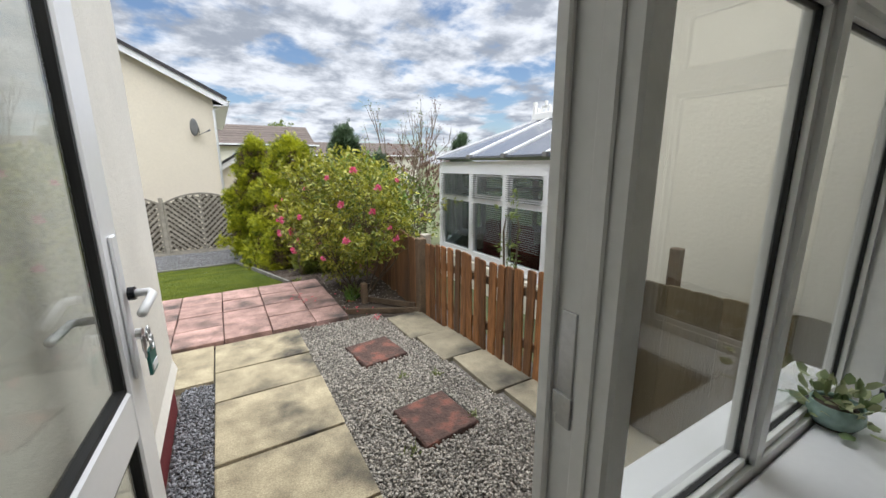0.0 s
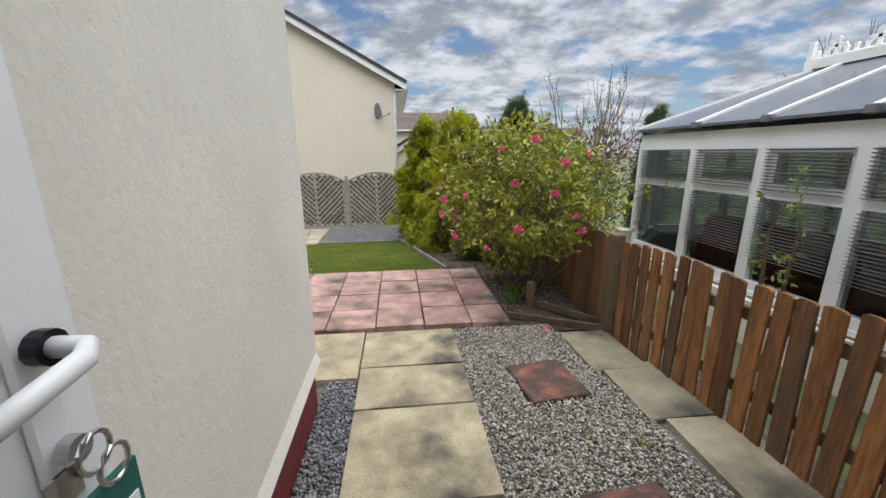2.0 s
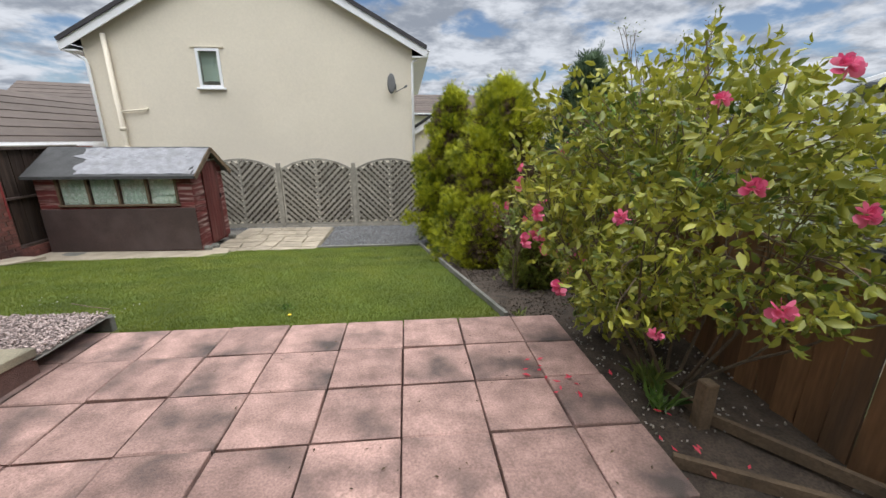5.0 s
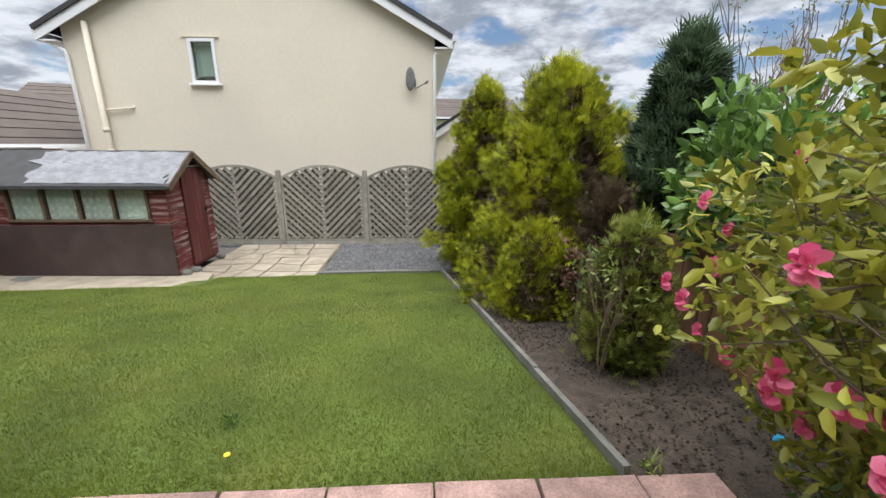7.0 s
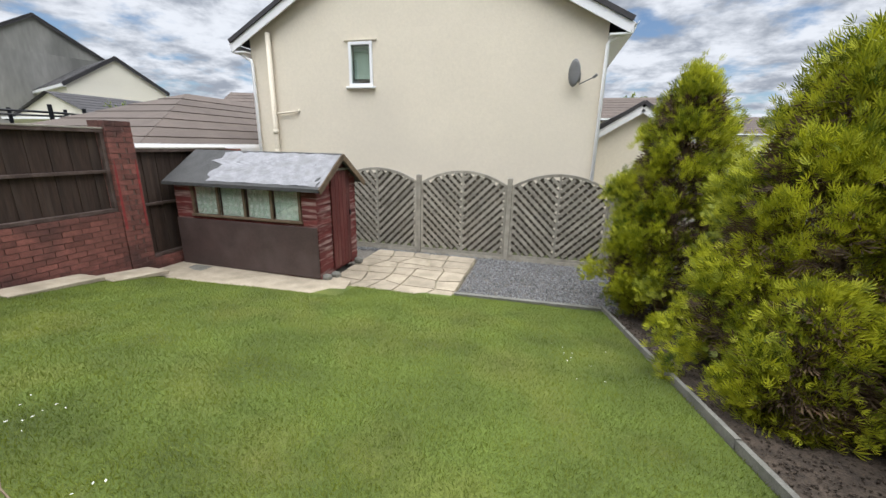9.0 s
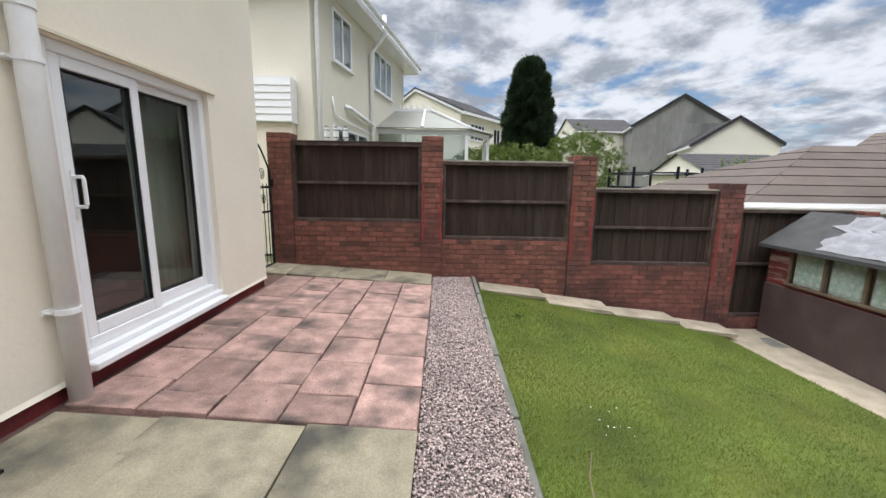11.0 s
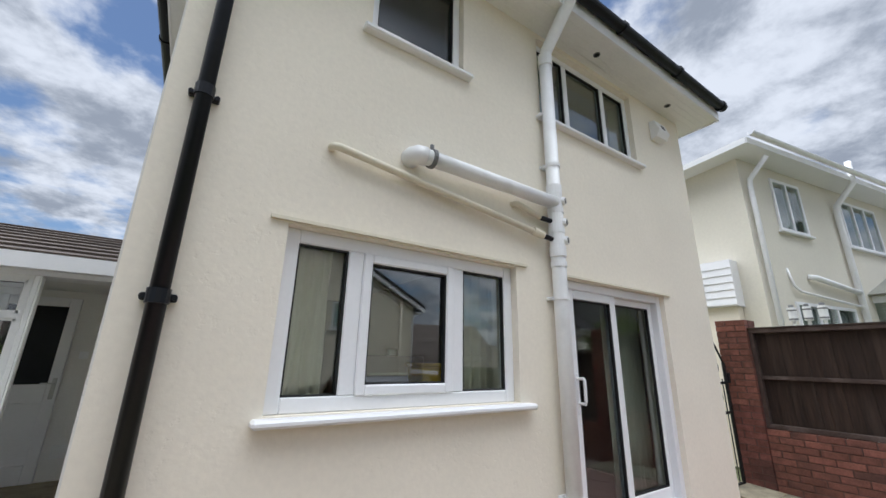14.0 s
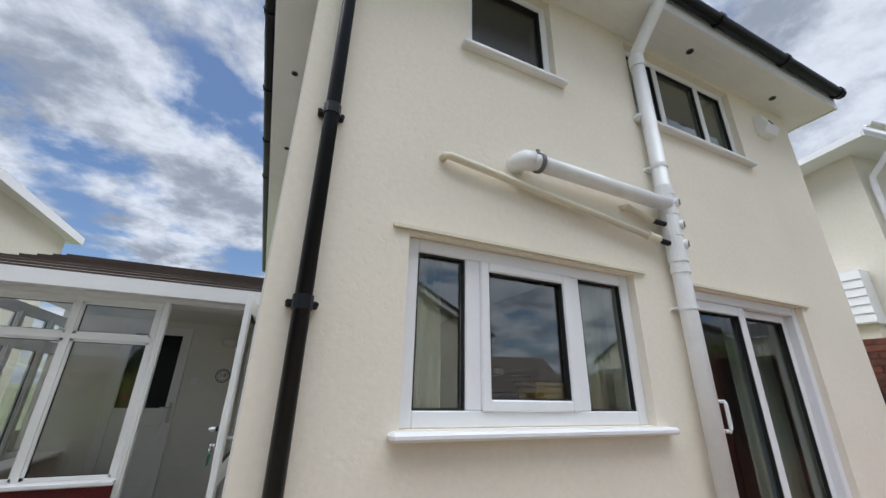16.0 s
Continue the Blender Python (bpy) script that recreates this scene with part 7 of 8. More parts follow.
def con_face(p, q, shares, openers):
    """One glazed face of the conservatory from plan point p to q."""
    p, q = Vector((*p, 0)), Vector((*q, 0))
    d = (q - p).normalized()
    ln = (q - p).length
    n = d.cross(Vector((0, 0, 1)))

    def at(u, z, o=0.0):
        return p + d * u + n * o + Vector((0, 0, z))

    bm = bm_new()
    for s in shares:
        bar(bm, at(s * ln, CZB), at(s * ln, CZT), FWW + 0.02, 0.08, n)
    for z, h in ((CZB + 0.03, 0.08), (CTR, 0.075), (CZT - 0.035, 0.09)):
        bar(bm, at(0, z), at(ln, z), 0.078, h)
    bar(bm, at(-0.03, CZB - 0.03, 0.03), at(ln + 0.03, CZB - 0.03, 0.03), 0.16, 0.04)
    part("frame", bm, UPVC, con)
    for k, (a, b) in enumerate(zip(shares, shares[1:])):
        u0, u1 = a * ln + FWW / 2 + 0.01, b * ln - FWW / 2 - 0.01
        for z0, z1, up in ((CZB + 0.07, CTR - 0.038, False), (CTR + 0.038, CZT - 0.08, True)):
            ins = 0.0
            if up and k in openers:
                bm = bm_new()
                w = 0.045
                for m, e, ww, hh in ((at(u0, z0 + w / 2, 0.03), at(u1, z0 + w / 2, 0.03), 0.06, w), (at(u0, z1 - w / 2, 0.03), at(u1, z1 - w / 2, 0.03), 0.06, w)):
                    bar(bm, m, e, ww, hh)
                for u in (u0 + w / 2, u1 - w / 2):
                    bar(bm, at(u, z0 + w, 0.03), at(u, z1 - w, 0.03), w, 0.06, n)
                part("opener", bm, UPVC, con)
                ins = w
            bm = bm_new()
            bar(bm, at(u0 + ins, (z0 + z1) / 2), at(u1 - ins, (z0 + z1) / 2), 0.006, z1 - z0 - 2 * ins)
            pn = part("pane", bm, GLASS_DARK, con)
            pn.visible_shadow = False
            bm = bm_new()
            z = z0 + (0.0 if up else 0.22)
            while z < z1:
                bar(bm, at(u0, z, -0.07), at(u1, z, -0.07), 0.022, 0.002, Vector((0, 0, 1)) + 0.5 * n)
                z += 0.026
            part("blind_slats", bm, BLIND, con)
    bm = bm_new()
    gutter_run(bm, at(-0.08, CZT + 0.09, 0.09), at(ln + 0.08, CZT + 0.09, 0.09), 0.05, tuple(n))
    bar(bm, at(-0.04, CZT + 0.045, 0.02), at(ln + 0.04, CZT + 0.045, 0.02), 0.10, 0.09)
    part("gutter", bm, UPVC_WARM, con)
    bm = bm_new()
    bar(bm, at(0, (CZB - 0.4) / 2 - 0.05), at(ln, (CZB - 0.4) / 2 - 0.05), 0.2, CZB + 0.35)
    part("dwarf_wall", bm, RENDER_WHITE, con)


lnc = CY1 - CY0
con_face((CX, CY0), (CX, CY1), [0.0] + [(c - CY0) / lnc for c in cols[1:4]] + [1.0], (1, 2))
con_face((CX, CY1), (CX + 0.85, CY1 + 0.85), [0.0, 0.5, 1.0], (0,))
con_face((CX + 0.85, CY1 + 0.85), (CX + 2.0, CY1 + 0.85), [0.0, 0.5, 1.0], ())
con_face((CX + 2.0, CY1 + 0.85), (CX + 2.85, CY1), [0.0, 0.5, 1.0], ())
con_face((CX + 2.85, CY1), (CX + 2.85, CY0), [0.0, 0.25, 0.5, 0.75, 1.0], ())
RZ, RXM, RY = 2.34, CX + 1.42, 4.35
ev = CZT + 0.13
edge = [(CX - 0.1, CY0), (CX - 0.1, CY1 + 0.05), (CX + 0.80, CY1 + 0.95), (CX + 2.05, CY1 + 0.95), (CX + 2.95, CY1 + 0.05), (CX + 2.95, CY0)]
ridge = [(RXM, CY0), (RXM, RY), (RXM, RY), (RXM, RY), (RXM, RY), (RXM, CY0)]
for k in range(5):
    bm = bm_new()
    a, b, c, d = (*edge[k], ev), (*edge[k + 1], ev), (*ridge[k + 1], RZ), (*ridge[k], RZ)
    if k in (1, 2, 3):
        prism(bm, [0, 1, 2], lambda i: (a, b, c)[i], lambda i: Vector((a, b, c)[i]) + Vector((0, 0, 0.025)))
    else:
        hexa(bm, [a, b, c, d], [Vector(v) + Vector((0, 0, 0.025)) for v in (a, b, c, d)])
    part("roof_panel", bm, ROOF_POLY, con, "smoked grey polycarbonate roof sheet")
for k in range(6):
    bm = bm_new()
    bar(bm, (*edge[k], ev + 0.03), (*ridge[k], RZ + 0.03), 0.05, 0.035)
    part("glazing_bar", bm, UPVC, con)
for y in (2.65, 3.35, 4.1):
    for sx, ex in ((CX - 0.1, RXM), (CX + 2.95, RXM)):
        bm = bm_new()
        bar(bm, (sx, y, ev + 0.03), (ex, min(y, RY), RZ + 0.03), 0.05, 0.035)
        part("glazing_bar", bm, UPVC, con)
        bm = bm_new()
        box(bm, sx - 0.03, y - 0.035, ev - 0.01, sx + 0.05, y + 0.035, ev + 0.05, 0.006)
        part("bar_cap", bm, DISH, con)
bm = bm_new()
bar(bm, (RXM, CY0, RZ + 0.06), (RXM, RY + 0.1, RZ + 0.06), 0.14, 0.09)
part("ridge", bm, UPVC_WARM, con)
rc_ = part("ridge_cresting", bm_new(), UPVC_WARM, con, "ornate cast cresting of crosses and scrolls")
bm = bm_new()
y = CY0 + 0.05
k = 0
while y < RY + 0.05:
    h = 0.16 if k % 4 == 0 else 0.07
    bar(bm, (RXM, y, RZ + 0.10), (RXM, y, RZ + 0.10 + h), 0.022, 0.03, (0, 1, 0))
    if k % 4 == 0:
        bar(bm, (RXM, y - 0.06, RZ + 0.10 + h * 0.68), (RXM, y + 0.06, RZ + 0.10 + h * 0.68), 0.022, 0.03)
        for o, z in ((-0.065, 0.68), (0.065, 0.68), (0, 1.08)):
            tube(bm, [(RXM - 0.012, y + o, RZ + 0.10 + h * z), (RXM + 0.012, y + o, RZ + 0.10 + h * z)], 0.026, 8)
    else:
        tube(bm, [(RXM - 0.012, y, RZ + 0.18), (RXM + 0.012, y, RZ + 0.18)], 0.022, 8)
    tube(bm, [(RXM, y + 0.085 * math.sin(a) + 0.045, RZ + 0.12 + 0.045 * (1 - math.cos(a))) for a in (-0.5, -0.25, 0.0, 0.25, 0.5)], 0.012, 6)
    y += 0.09
    k += 1
box(bm, RXM - 0.02, CY0, RZ + 0.10, RXM + 0.02, RY + 0.1, RZ + 0.125)
bar(bm, (RXM, RY + 0.1, RZ + 0.02), (RXM, RY + 0.1, RZ + 0.30), 0.05, 0.05, (0, 1, 0))
bm.to_mesh(rc_.data)
bm.free()
bm = bm_new()
box(bm, CX + 0.1, CY0, -0.1, CX + 2.75, CY1 + 0.7, 0.02)
part("floor", bm, DARK_FLOOR, con)
sofa = thing("armchair", "dark red armchair behind the conservatory blinds", "armchair")
bm = bm_new()
box(bm, CX + 0.35, 3.3, 0.02, CX + 1.0, 4.3, 0.42, 0.06)
part("seat", bm, RED_FABRIC, sofa)
bm = bm_new()
box(bm, CX + 0.30, 3.3, 0.40, CX + 0.48, 4.3, 0.86, 0.07)
part("backrest", bm, RED_FABRIC, sofa)
for y in (3.2, 4.25):
    bm = bm_new()
    box(bm, CX + 0.35, y, 0.02, CX + 1.0, y + 0.15, 0.62, 0.05)
    part("armrest", bm, RED_FABRIC, sofa)


# ---- plants ----
def basis_from(d, rng):
    """For each row of d (n, 3): unit direction, side and normal with a random roll."""
    d = d / np.linalg.norm(d, axis=1, keepdims=True)
    r = rng.normal(size=d.shape)
    s = np.cross(d, r)
    s /= np.linalg.norm(s, axis=1, keepdims=True)
    return d, s, np.cross(s, d)


LEAF_PTS = ((0, 0, 0), (0.35, 0, -0.03), (0.7, 0, -0.05), (1.0, 0, -0.16), (0.32, 0.21, 0.05), (0.70, 0.17, 0.02), (0.32, -0.21, 0.05), (0.70, -0.17, 0.02))
LEAF_FACES = ((0, 6, 1), (1, 6, 7, 2), (2, 7, 3), (0, 1, 4), (1, 2, 5, 4), (2, 3, 5))
SMALL_PTS = ((0, 0, 0), (0.5, 0.2, 0.05), (1.0, 0, -0.1), (0.5, -0.2, 0.05))
SMALL_FACES = ((0, 3, 2), (0, 2, 1))
SPRAY_PTS = ((0, 0, 0), (1.0, 0.0, 0.05), (0.45, 0.07, 0), (0.86, 0.30, 0), (0.62, 0.32, 0.02), (0.86, -0.30, 0), (0.62, -0.32, 0.02), (0.55, 0.46, -0.03), (0.30, 0.36, 0), (0.55, -0.46, -0.03), (0.30, -0.36, 0), (0.45, -0.07, 0))
SPRAY_FACES = ((0, 11, 1, 2), (0, 3, 4), (0, 6, 5), (0, 7, 8), (0, 10, 9))


def scatter(name, pos, d, size, pts, faces, mat, parent, seed=0, kind="stuff", label=""):
    """Many small leaves or sprays joined in one mesh: pos (n, 3), growing along d (n, 3), of length size (n,)."""
    rng = np.random.default_rng(seed)
    d, s, n = basis_from(np.asarray(d, float), rng)
    p = np.asarray(pts, float)
    k = len(p)
    v = pos[:, None, :] + size[:, None, None] * (p[None, :, 0:1] * d[:, None, :] + p[None, :, 1:2] * s[:, None, :] + p[None, :, 2:3] * n[:, None, :])
    v = v.reshape(-1, 3)
    fs = []
    idx = np.arange(len(pos))[:, None] * k
    me = bpy.data.meshes.new(name)
    rows = []
    for f in faces:
        rows.append((idx + np.array(f)[None, :], len(f)))
    lv = np.concatenate([r.reshape(-1) for r, _ in rows])
    sizes = np.concatenate([np.full(len(pos), c) for _, c in rows])
    st = np.concatenate([[0], np.cumsum(sizes)[:-1]])
    me.vertices.add(len(v))
    me.vertices.foreach_set("co", v.astype(np.float32).reshape(-1))
    me.loops.add(len(lv))
    me.loops.foreach_set("vertex_index", lv.astype(np.int32))
    me.polygons.add(len(sizes))
    me.polygons.foreach_set("loop_start", st.astype(np.int32))
    me.update(calc_edges=True)
    me.validate()
    me.materials.append(mat)
    ob = new(name, me)
    ob.parent = parent
    ob["kind"] = kind
    if label:
        ob["label"] = label
    return ob


def branchy(bm, rng, start, d, length, r, depth, ends, spread=0.6, up=0.15, seg=5):
    """A tapering limb that forks; its tips are collected in ends."""
    p = Vector(start)
    d = Vector(d).normalized()
    pts = [p.copy()]
    for _ in range(3):
        d = (d + Vector((rng.uniform(-1, 1), rng.uniform(-1, 1), rng.uniform(-0.6, 1))) * 0.16 + Vector((0, 0, up * 0.3))).normalized()
        p = p + d * (length / 3)
        pts.append(p.copy())
    tube(bm, pts, r, seg, False, r * 0.62)
    if depth == 0:
        ends.append((p.copy(), d.copy()))
        return
    for _ in range(rng.choice((2, 3, 3))):
        nd = (d + Vector((rng.uniform(-1, 1), rng.uniform(-1, 1), rng.uniform(-0.5, 1))) * spread).normalized()
        branchy(bm, rng, pts[rng.choice((2, 3, 3))], nd, length * rng.uniform(0.62, 0.85), r * 0.6, depth - 1, ends, spread, up, seg)


def flower(m, rng, mat, seed):
    """An open camellia: rings of cupped petals round a centre."""
    pos, d = [], []
    for ring, (n, tilt, r) in enumerate(((7, 0.25, 0.0), (6, 0.7, 0.0), (5, 1.4, 0.0))):
        for k in range(n):
            a = 2 * math.pi * (k + 0.5 * ring) / n
            pos.append((0.004 * math.cos(a), 0.004 * math.sin(a), 0.004 * ring))
            d.append((math.cos(a), math.sin(a), tilt))
    pos, d = np.array(pos), np.array(d)
    sz = np.concatenate([np.full(7, 0.042), np.full(6, 0.034), np.full(5, 0.024)])
    ob = scatter("petals", pos, d, sz, ((0, 0, 0), (0.5, 0.42, 0.06), (0.9, 0.36, 0.12), (1.05, 0, 0.16), (0.9, -0.36, 0.12), (0.5, -0.42, 0.06)), ((0, 5, 4, 3), (0, 3, 2, 1)), mat, None, seed, "")
    return ob


# camellia
rng = random.Random(5)
nr = np.random.default_rng(5)
cam_bush = thing("camellia_shrub", "flowering camellia with glossy yellow-green leaves and pink blooms", "shrub")
bm = bm_new()
ends = []
for k in range(9):
    a = 2 * math.pi * k / 9 + 0.3
    base = Vector((1.72 + 0.08 * math.cos(a), 4.42 + 0.10 * math.sin(a), -0.06))
    branchy(bm, rng, base, (0.55 * math.cos(a), 0.6 * math.sin(a), 1.0), 0.62, 0.012, 3, ends, 0.62, 0.1)
part("branches", bm, BARK, cam_bush)["kind"] = "stuff"
C0, CR = np.array([1.64, 4.50, 1.05]), np.array([0.84, 0.98, 0.76])
tw = []
while len(tw) < 1500:
    u = nr.normal(size=3)
    u /= np.linalg.norm(u)
    r = nr.uniform(0.45, 1.0) ** 0.6
    lump = 1 + 0.34 * noise.noise(Vector(u) * 2.1 + Vector((7, 1, 3))) + 0.18 * noise.noise(Vector(u) * 5.0)
    p = C0 + CR * u * r * lump
    if p[2] < (0.45 if p[1] < 4.6 else 0.06) + 0.22 * nr.random() or p[0] > 2.36:
        continue
    tw.append((p, u))
while len(tw) < 1860:
    u = nr.normal(size=3)
    u /= np.linalg.norm(u)
    p = np.array([1.58, 4.86, 0.46]) + np.array([0.42, 0.50, 0.40]) * u * nr.uniform(0.5, 1.0)
    if p[2] > 0.10 and p[0] > 1.28:
        tw.append((p, u))
for e, d in ends:
    if 0.4 < e.z < 2.0 and e.x > 0.7:
        tw.append((np.array(e), np.array(d)))
pos, dr, sz = [], [], []
for p, u in tw:
    axis = u * np.array([1, 1, 0.5]) + nr.normal(size=3) * 0.5
    axis /= np.linalg.norm(axis)
    for k in range(nr.integers(5, 9)):
        t = k / 8
        q = p + axis * 0.15 * (t - 0.3) + nr.normal(size=3) * 0.012
        pos.append(q)
        dr.append(axis * 0.6 + nr.normal(size=3) * 0.75 + np.array([0, 0, -0.05]))
        sz.append(nr.uniform(0.042, 0.074))
pos, dr, sz = np.array(pos), np.array(dr), np.array(sz)
# leaves that face the terrace are pieces of their own, the rest one mesh
facing = np.where((pos[:, 1] > 4.75) & (pos[:, 0] < 1.55) & (pos[:, 2] > 0.55))[0][:200]
keep = np.ones(len(pos), bool)
keep[facing] = False
scatter("foliage", pos[keep], dr[keep], sz[keep], LEAF_PTS, LEAF_FACES, LEAF_CAM, cam_bush, 2)
leaf_me = raw_mesh("camellia_leaf", [tuple(p) for p in LEAF_PTS], LEAF_FACES, LEAF_CAM)
for i in facing:
    q = Vector(dr[i]).to_track_quat("X", "Z")
    piece("leaf", leaf_me, Matrix.LocRotScale(Vector(pos[i]), q, Vector((sz[i],) * 3)), cam_bush)
# twigs carrying the outer leaves
bm = bm_new()
for p, u in tw[:420]:
    a = C0 + (p - C0) * 0.72
    tube(bm, [a, (a + p) / 2 + nr.normal(size=3) * 0.02, p], 0.004, 4, False, 0.002)
part("twigs", bm, TWIG, cam_bush)["kind"] = "stuff"
bloom = flower(Matrix(), rng, PETAL, 3)
bloom_me = bloom.data
bpy.data.objects.remove(bloom)
spots = [(1.02, 4.95, 0.98), (1.16, 5.12, 0.86), (0.98, 4.72, 0.66), (1.10, 4.88, 0.60), (1.30, 5.20, 0.62), (0.95, 4.60, 0.88), (1.35, 5.28, 1.05), (1.22, 5.12, 1.34), (1.10, 4.95, 0.48),
         (1.04, 3.92, 1.12), (1.32, 3.62, 0.92), (1.60, 3.52, 1.18), (1.15, 3.85, 0.72), (1.85, 3.56, 0.86), (1.42, 3.60, 1.62), (1.20, 3.80, 1.52), (1.65, 3.60, 1.40), (0.92, 4.20, 0.74), (2.05, 3.72, 1.55), (0.90, 4.35, 1.05), (1.25, 5.02, 0.44), (1.45, 5.30, 0.80), (0.86, 4.80, 0.80), (0.90, 4.95, 0.62), (1.00, 5.25, 0.70), (1.12, 5.40, 0.92), (0.84, 4.62, 1.15), (0.98, 5.05, 1.20), (0.80, 4.40, 0.90), (1.30, 3.70, 1.25), (1.75, 3.50, 1.00)]
for k, s in enumerate(spots):
    u = np.array((Vector(s) - Vector(C0))) / CR
    u /= np.linalg.norm(u)
    lump = 1 + 0.34 * noise.noise(Vector(u) * 2.1 + Vector((7, 1, 3))) + 0.18 * noise.noise(Vector(u) * 5.0)
    s = C0 + CR * u * lump
    out = (Vector(s) - Vector(C0))
    sc = 1.0 if k % 3 else 0.7
    q = out.to_track_quat("Z", "Y")
    piece("flower", bloom_me, Matrix.LocRotScale(Vector(s) + out.normalized() * 0.05, q, Vector((sc,) * 3)), cam_bush)


def conifer(name, label, base, height, rad, mat, inner, seed, clumps=240, per=46, size=0.13, flat=0.35, skirt=0.3, lumps=0.35, taper=0.55):
    """A shaggy conifer: trunk, and sprays grown in clumps over an uneven surface with gaps."""
    t = thing(name, label, "conifer")
    r_ = np.random.default_rng(seed)
    bx, by, bz = base
    bm = bm_new()
    tube(bm, [(bx, by, bz - 0.1), (bx + 0.03, by, bz + height * 0.45), (bx, by + 0.02, bz + height * 0.9)], 0.06, 8, False, 0.012)
    for k in range(22):
        a, h = r_.uniform(0, 6.28), r_.uniform(0.1, 0.85)
        rr = rad * (1 - h) * 0.8 + 0.1
        tube(bm, [(bx, by, bz + h * height), (bx + rr * math.cos(a), by + rr * math.sin(a), bz + h * height + 0.15)], 0.014, 4, False, 0.004)
    part("trunk", bm, BARK, t)
    pos, dr, sz = [], [], []
    for k in range(clumps):
        h = (k + r_.uniform(0, 1)) / clumps
        prof = (min(1.0, (h + 0.10) / skirt) ** 0.6) * (1 - h) ** taper
        a = r_.uniform(0, 2 * math.pi)
        lump = 1 + lumps * (0.7 * noise.noise((math.cos(a) * 1.6 + seed, math.sin(a) * 1.6, h * height * 1.6)) + 0.5 * noise.noise((math.cos(a) * 4 + seed, math.sin(a) * 4, h * height * 4)))
        R = rad * prof * lump * r_.uniform(0.60, 1.20) + 0.03
        c = np.array([bx + R * math.cos(a), by + R * math.sin(a), bz + 0.05 + h * height])
        out = np.array([math.cos(a), math.sin(a), 0.45 + 0.6 * h])
        g = r_.normal(size=(per, 3)) * np.array([0.052, 0.052, 0.07])
        pos.append(c + g - out * 0.05)
        dr.append(out[None, :] + r_.normal(size=(per, 3)) * 0.42 + np.array([0, 0, 0.30]))
        sz.append(r_.uniform(0.6, 1.1, per) * size)
    pos, dr, sz = np.concatenate(pos), np.concatenate(dr), np.concatenate(sz)
    scatter("crown", pos, dr, sz, SPRAY_PTS, SPRAY_FACES, mat, t, seed, "stuff")
    # dead brown inner sprays, dark green in the dark conifers and cypress
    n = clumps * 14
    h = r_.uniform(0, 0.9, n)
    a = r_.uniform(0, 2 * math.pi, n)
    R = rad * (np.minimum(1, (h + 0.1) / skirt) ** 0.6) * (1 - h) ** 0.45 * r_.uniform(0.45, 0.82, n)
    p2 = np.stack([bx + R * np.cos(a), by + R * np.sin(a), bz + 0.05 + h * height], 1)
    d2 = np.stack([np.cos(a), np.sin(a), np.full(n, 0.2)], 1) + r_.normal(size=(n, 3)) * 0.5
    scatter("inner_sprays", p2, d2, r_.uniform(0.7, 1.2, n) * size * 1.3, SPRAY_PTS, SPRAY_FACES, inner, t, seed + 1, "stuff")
    return t


conifer("golden_conifer", "bushy golden-green conifer at the end of the bed", (1.02, 10.25, -0.72), 2.95, 0.84, LEAF_GOLD, LEAF_BROWN, 11, 300, 84, 0.10, skirt=0.22, lumps=0.6)
conifer("golden_conifer", "large shaggy golden conifer with browned lower sprays", (1.60, 8.35, -0.48), 2.62, 1.08, LEAF_GOLD, LEAF_BROWN, 23, 400, 84, 0.095, skirt=0.25, lumps=0.8)
conifer("golden_conifer", "smaller golden conifer leaning against its neighbour", (1.22, 7.72, -0.42), 0.95, 0.46, LEAF_GOLD, LEAF_BROWN, 29, 110, 60, 0.09, skirt=0.35, lumps=0.5)
conifer("brown_conifer", "half dead conifer with browned sprays by the fence", (1.78, 7.40, -0.36), 1.30, 0.40, LEAF_BROWN, LEAF_BROWN, 31, 110, 50, 0.09, skirt=0.4, lumps=0.5)
conifer("small_conifer", "small dense green conifer in the bed", (1.50, 6.45, -0.20), 1.02, 0.34, LEAF_SMALL, LEAF_BROWN, 37, 170, 40, 0.075, skirt=0.35)
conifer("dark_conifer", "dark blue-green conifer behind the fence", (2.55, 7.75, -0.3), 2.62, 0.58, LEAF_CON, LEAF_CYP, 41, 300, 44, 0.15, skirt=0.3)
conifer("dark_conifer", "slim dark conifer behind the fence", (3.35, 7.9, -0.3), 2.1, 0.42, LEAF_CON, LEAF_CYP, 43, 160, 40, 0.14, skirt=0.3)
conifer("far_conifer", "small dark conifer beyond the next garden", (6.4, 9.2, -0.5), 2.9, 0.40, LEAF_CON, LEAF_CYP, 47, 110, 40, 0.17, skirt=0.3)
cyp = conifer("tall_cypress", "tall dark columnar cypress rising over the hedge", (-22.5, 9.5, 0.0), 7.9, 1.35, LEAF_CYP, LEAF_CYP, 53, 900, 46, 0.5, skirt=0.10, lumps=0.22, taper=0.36)


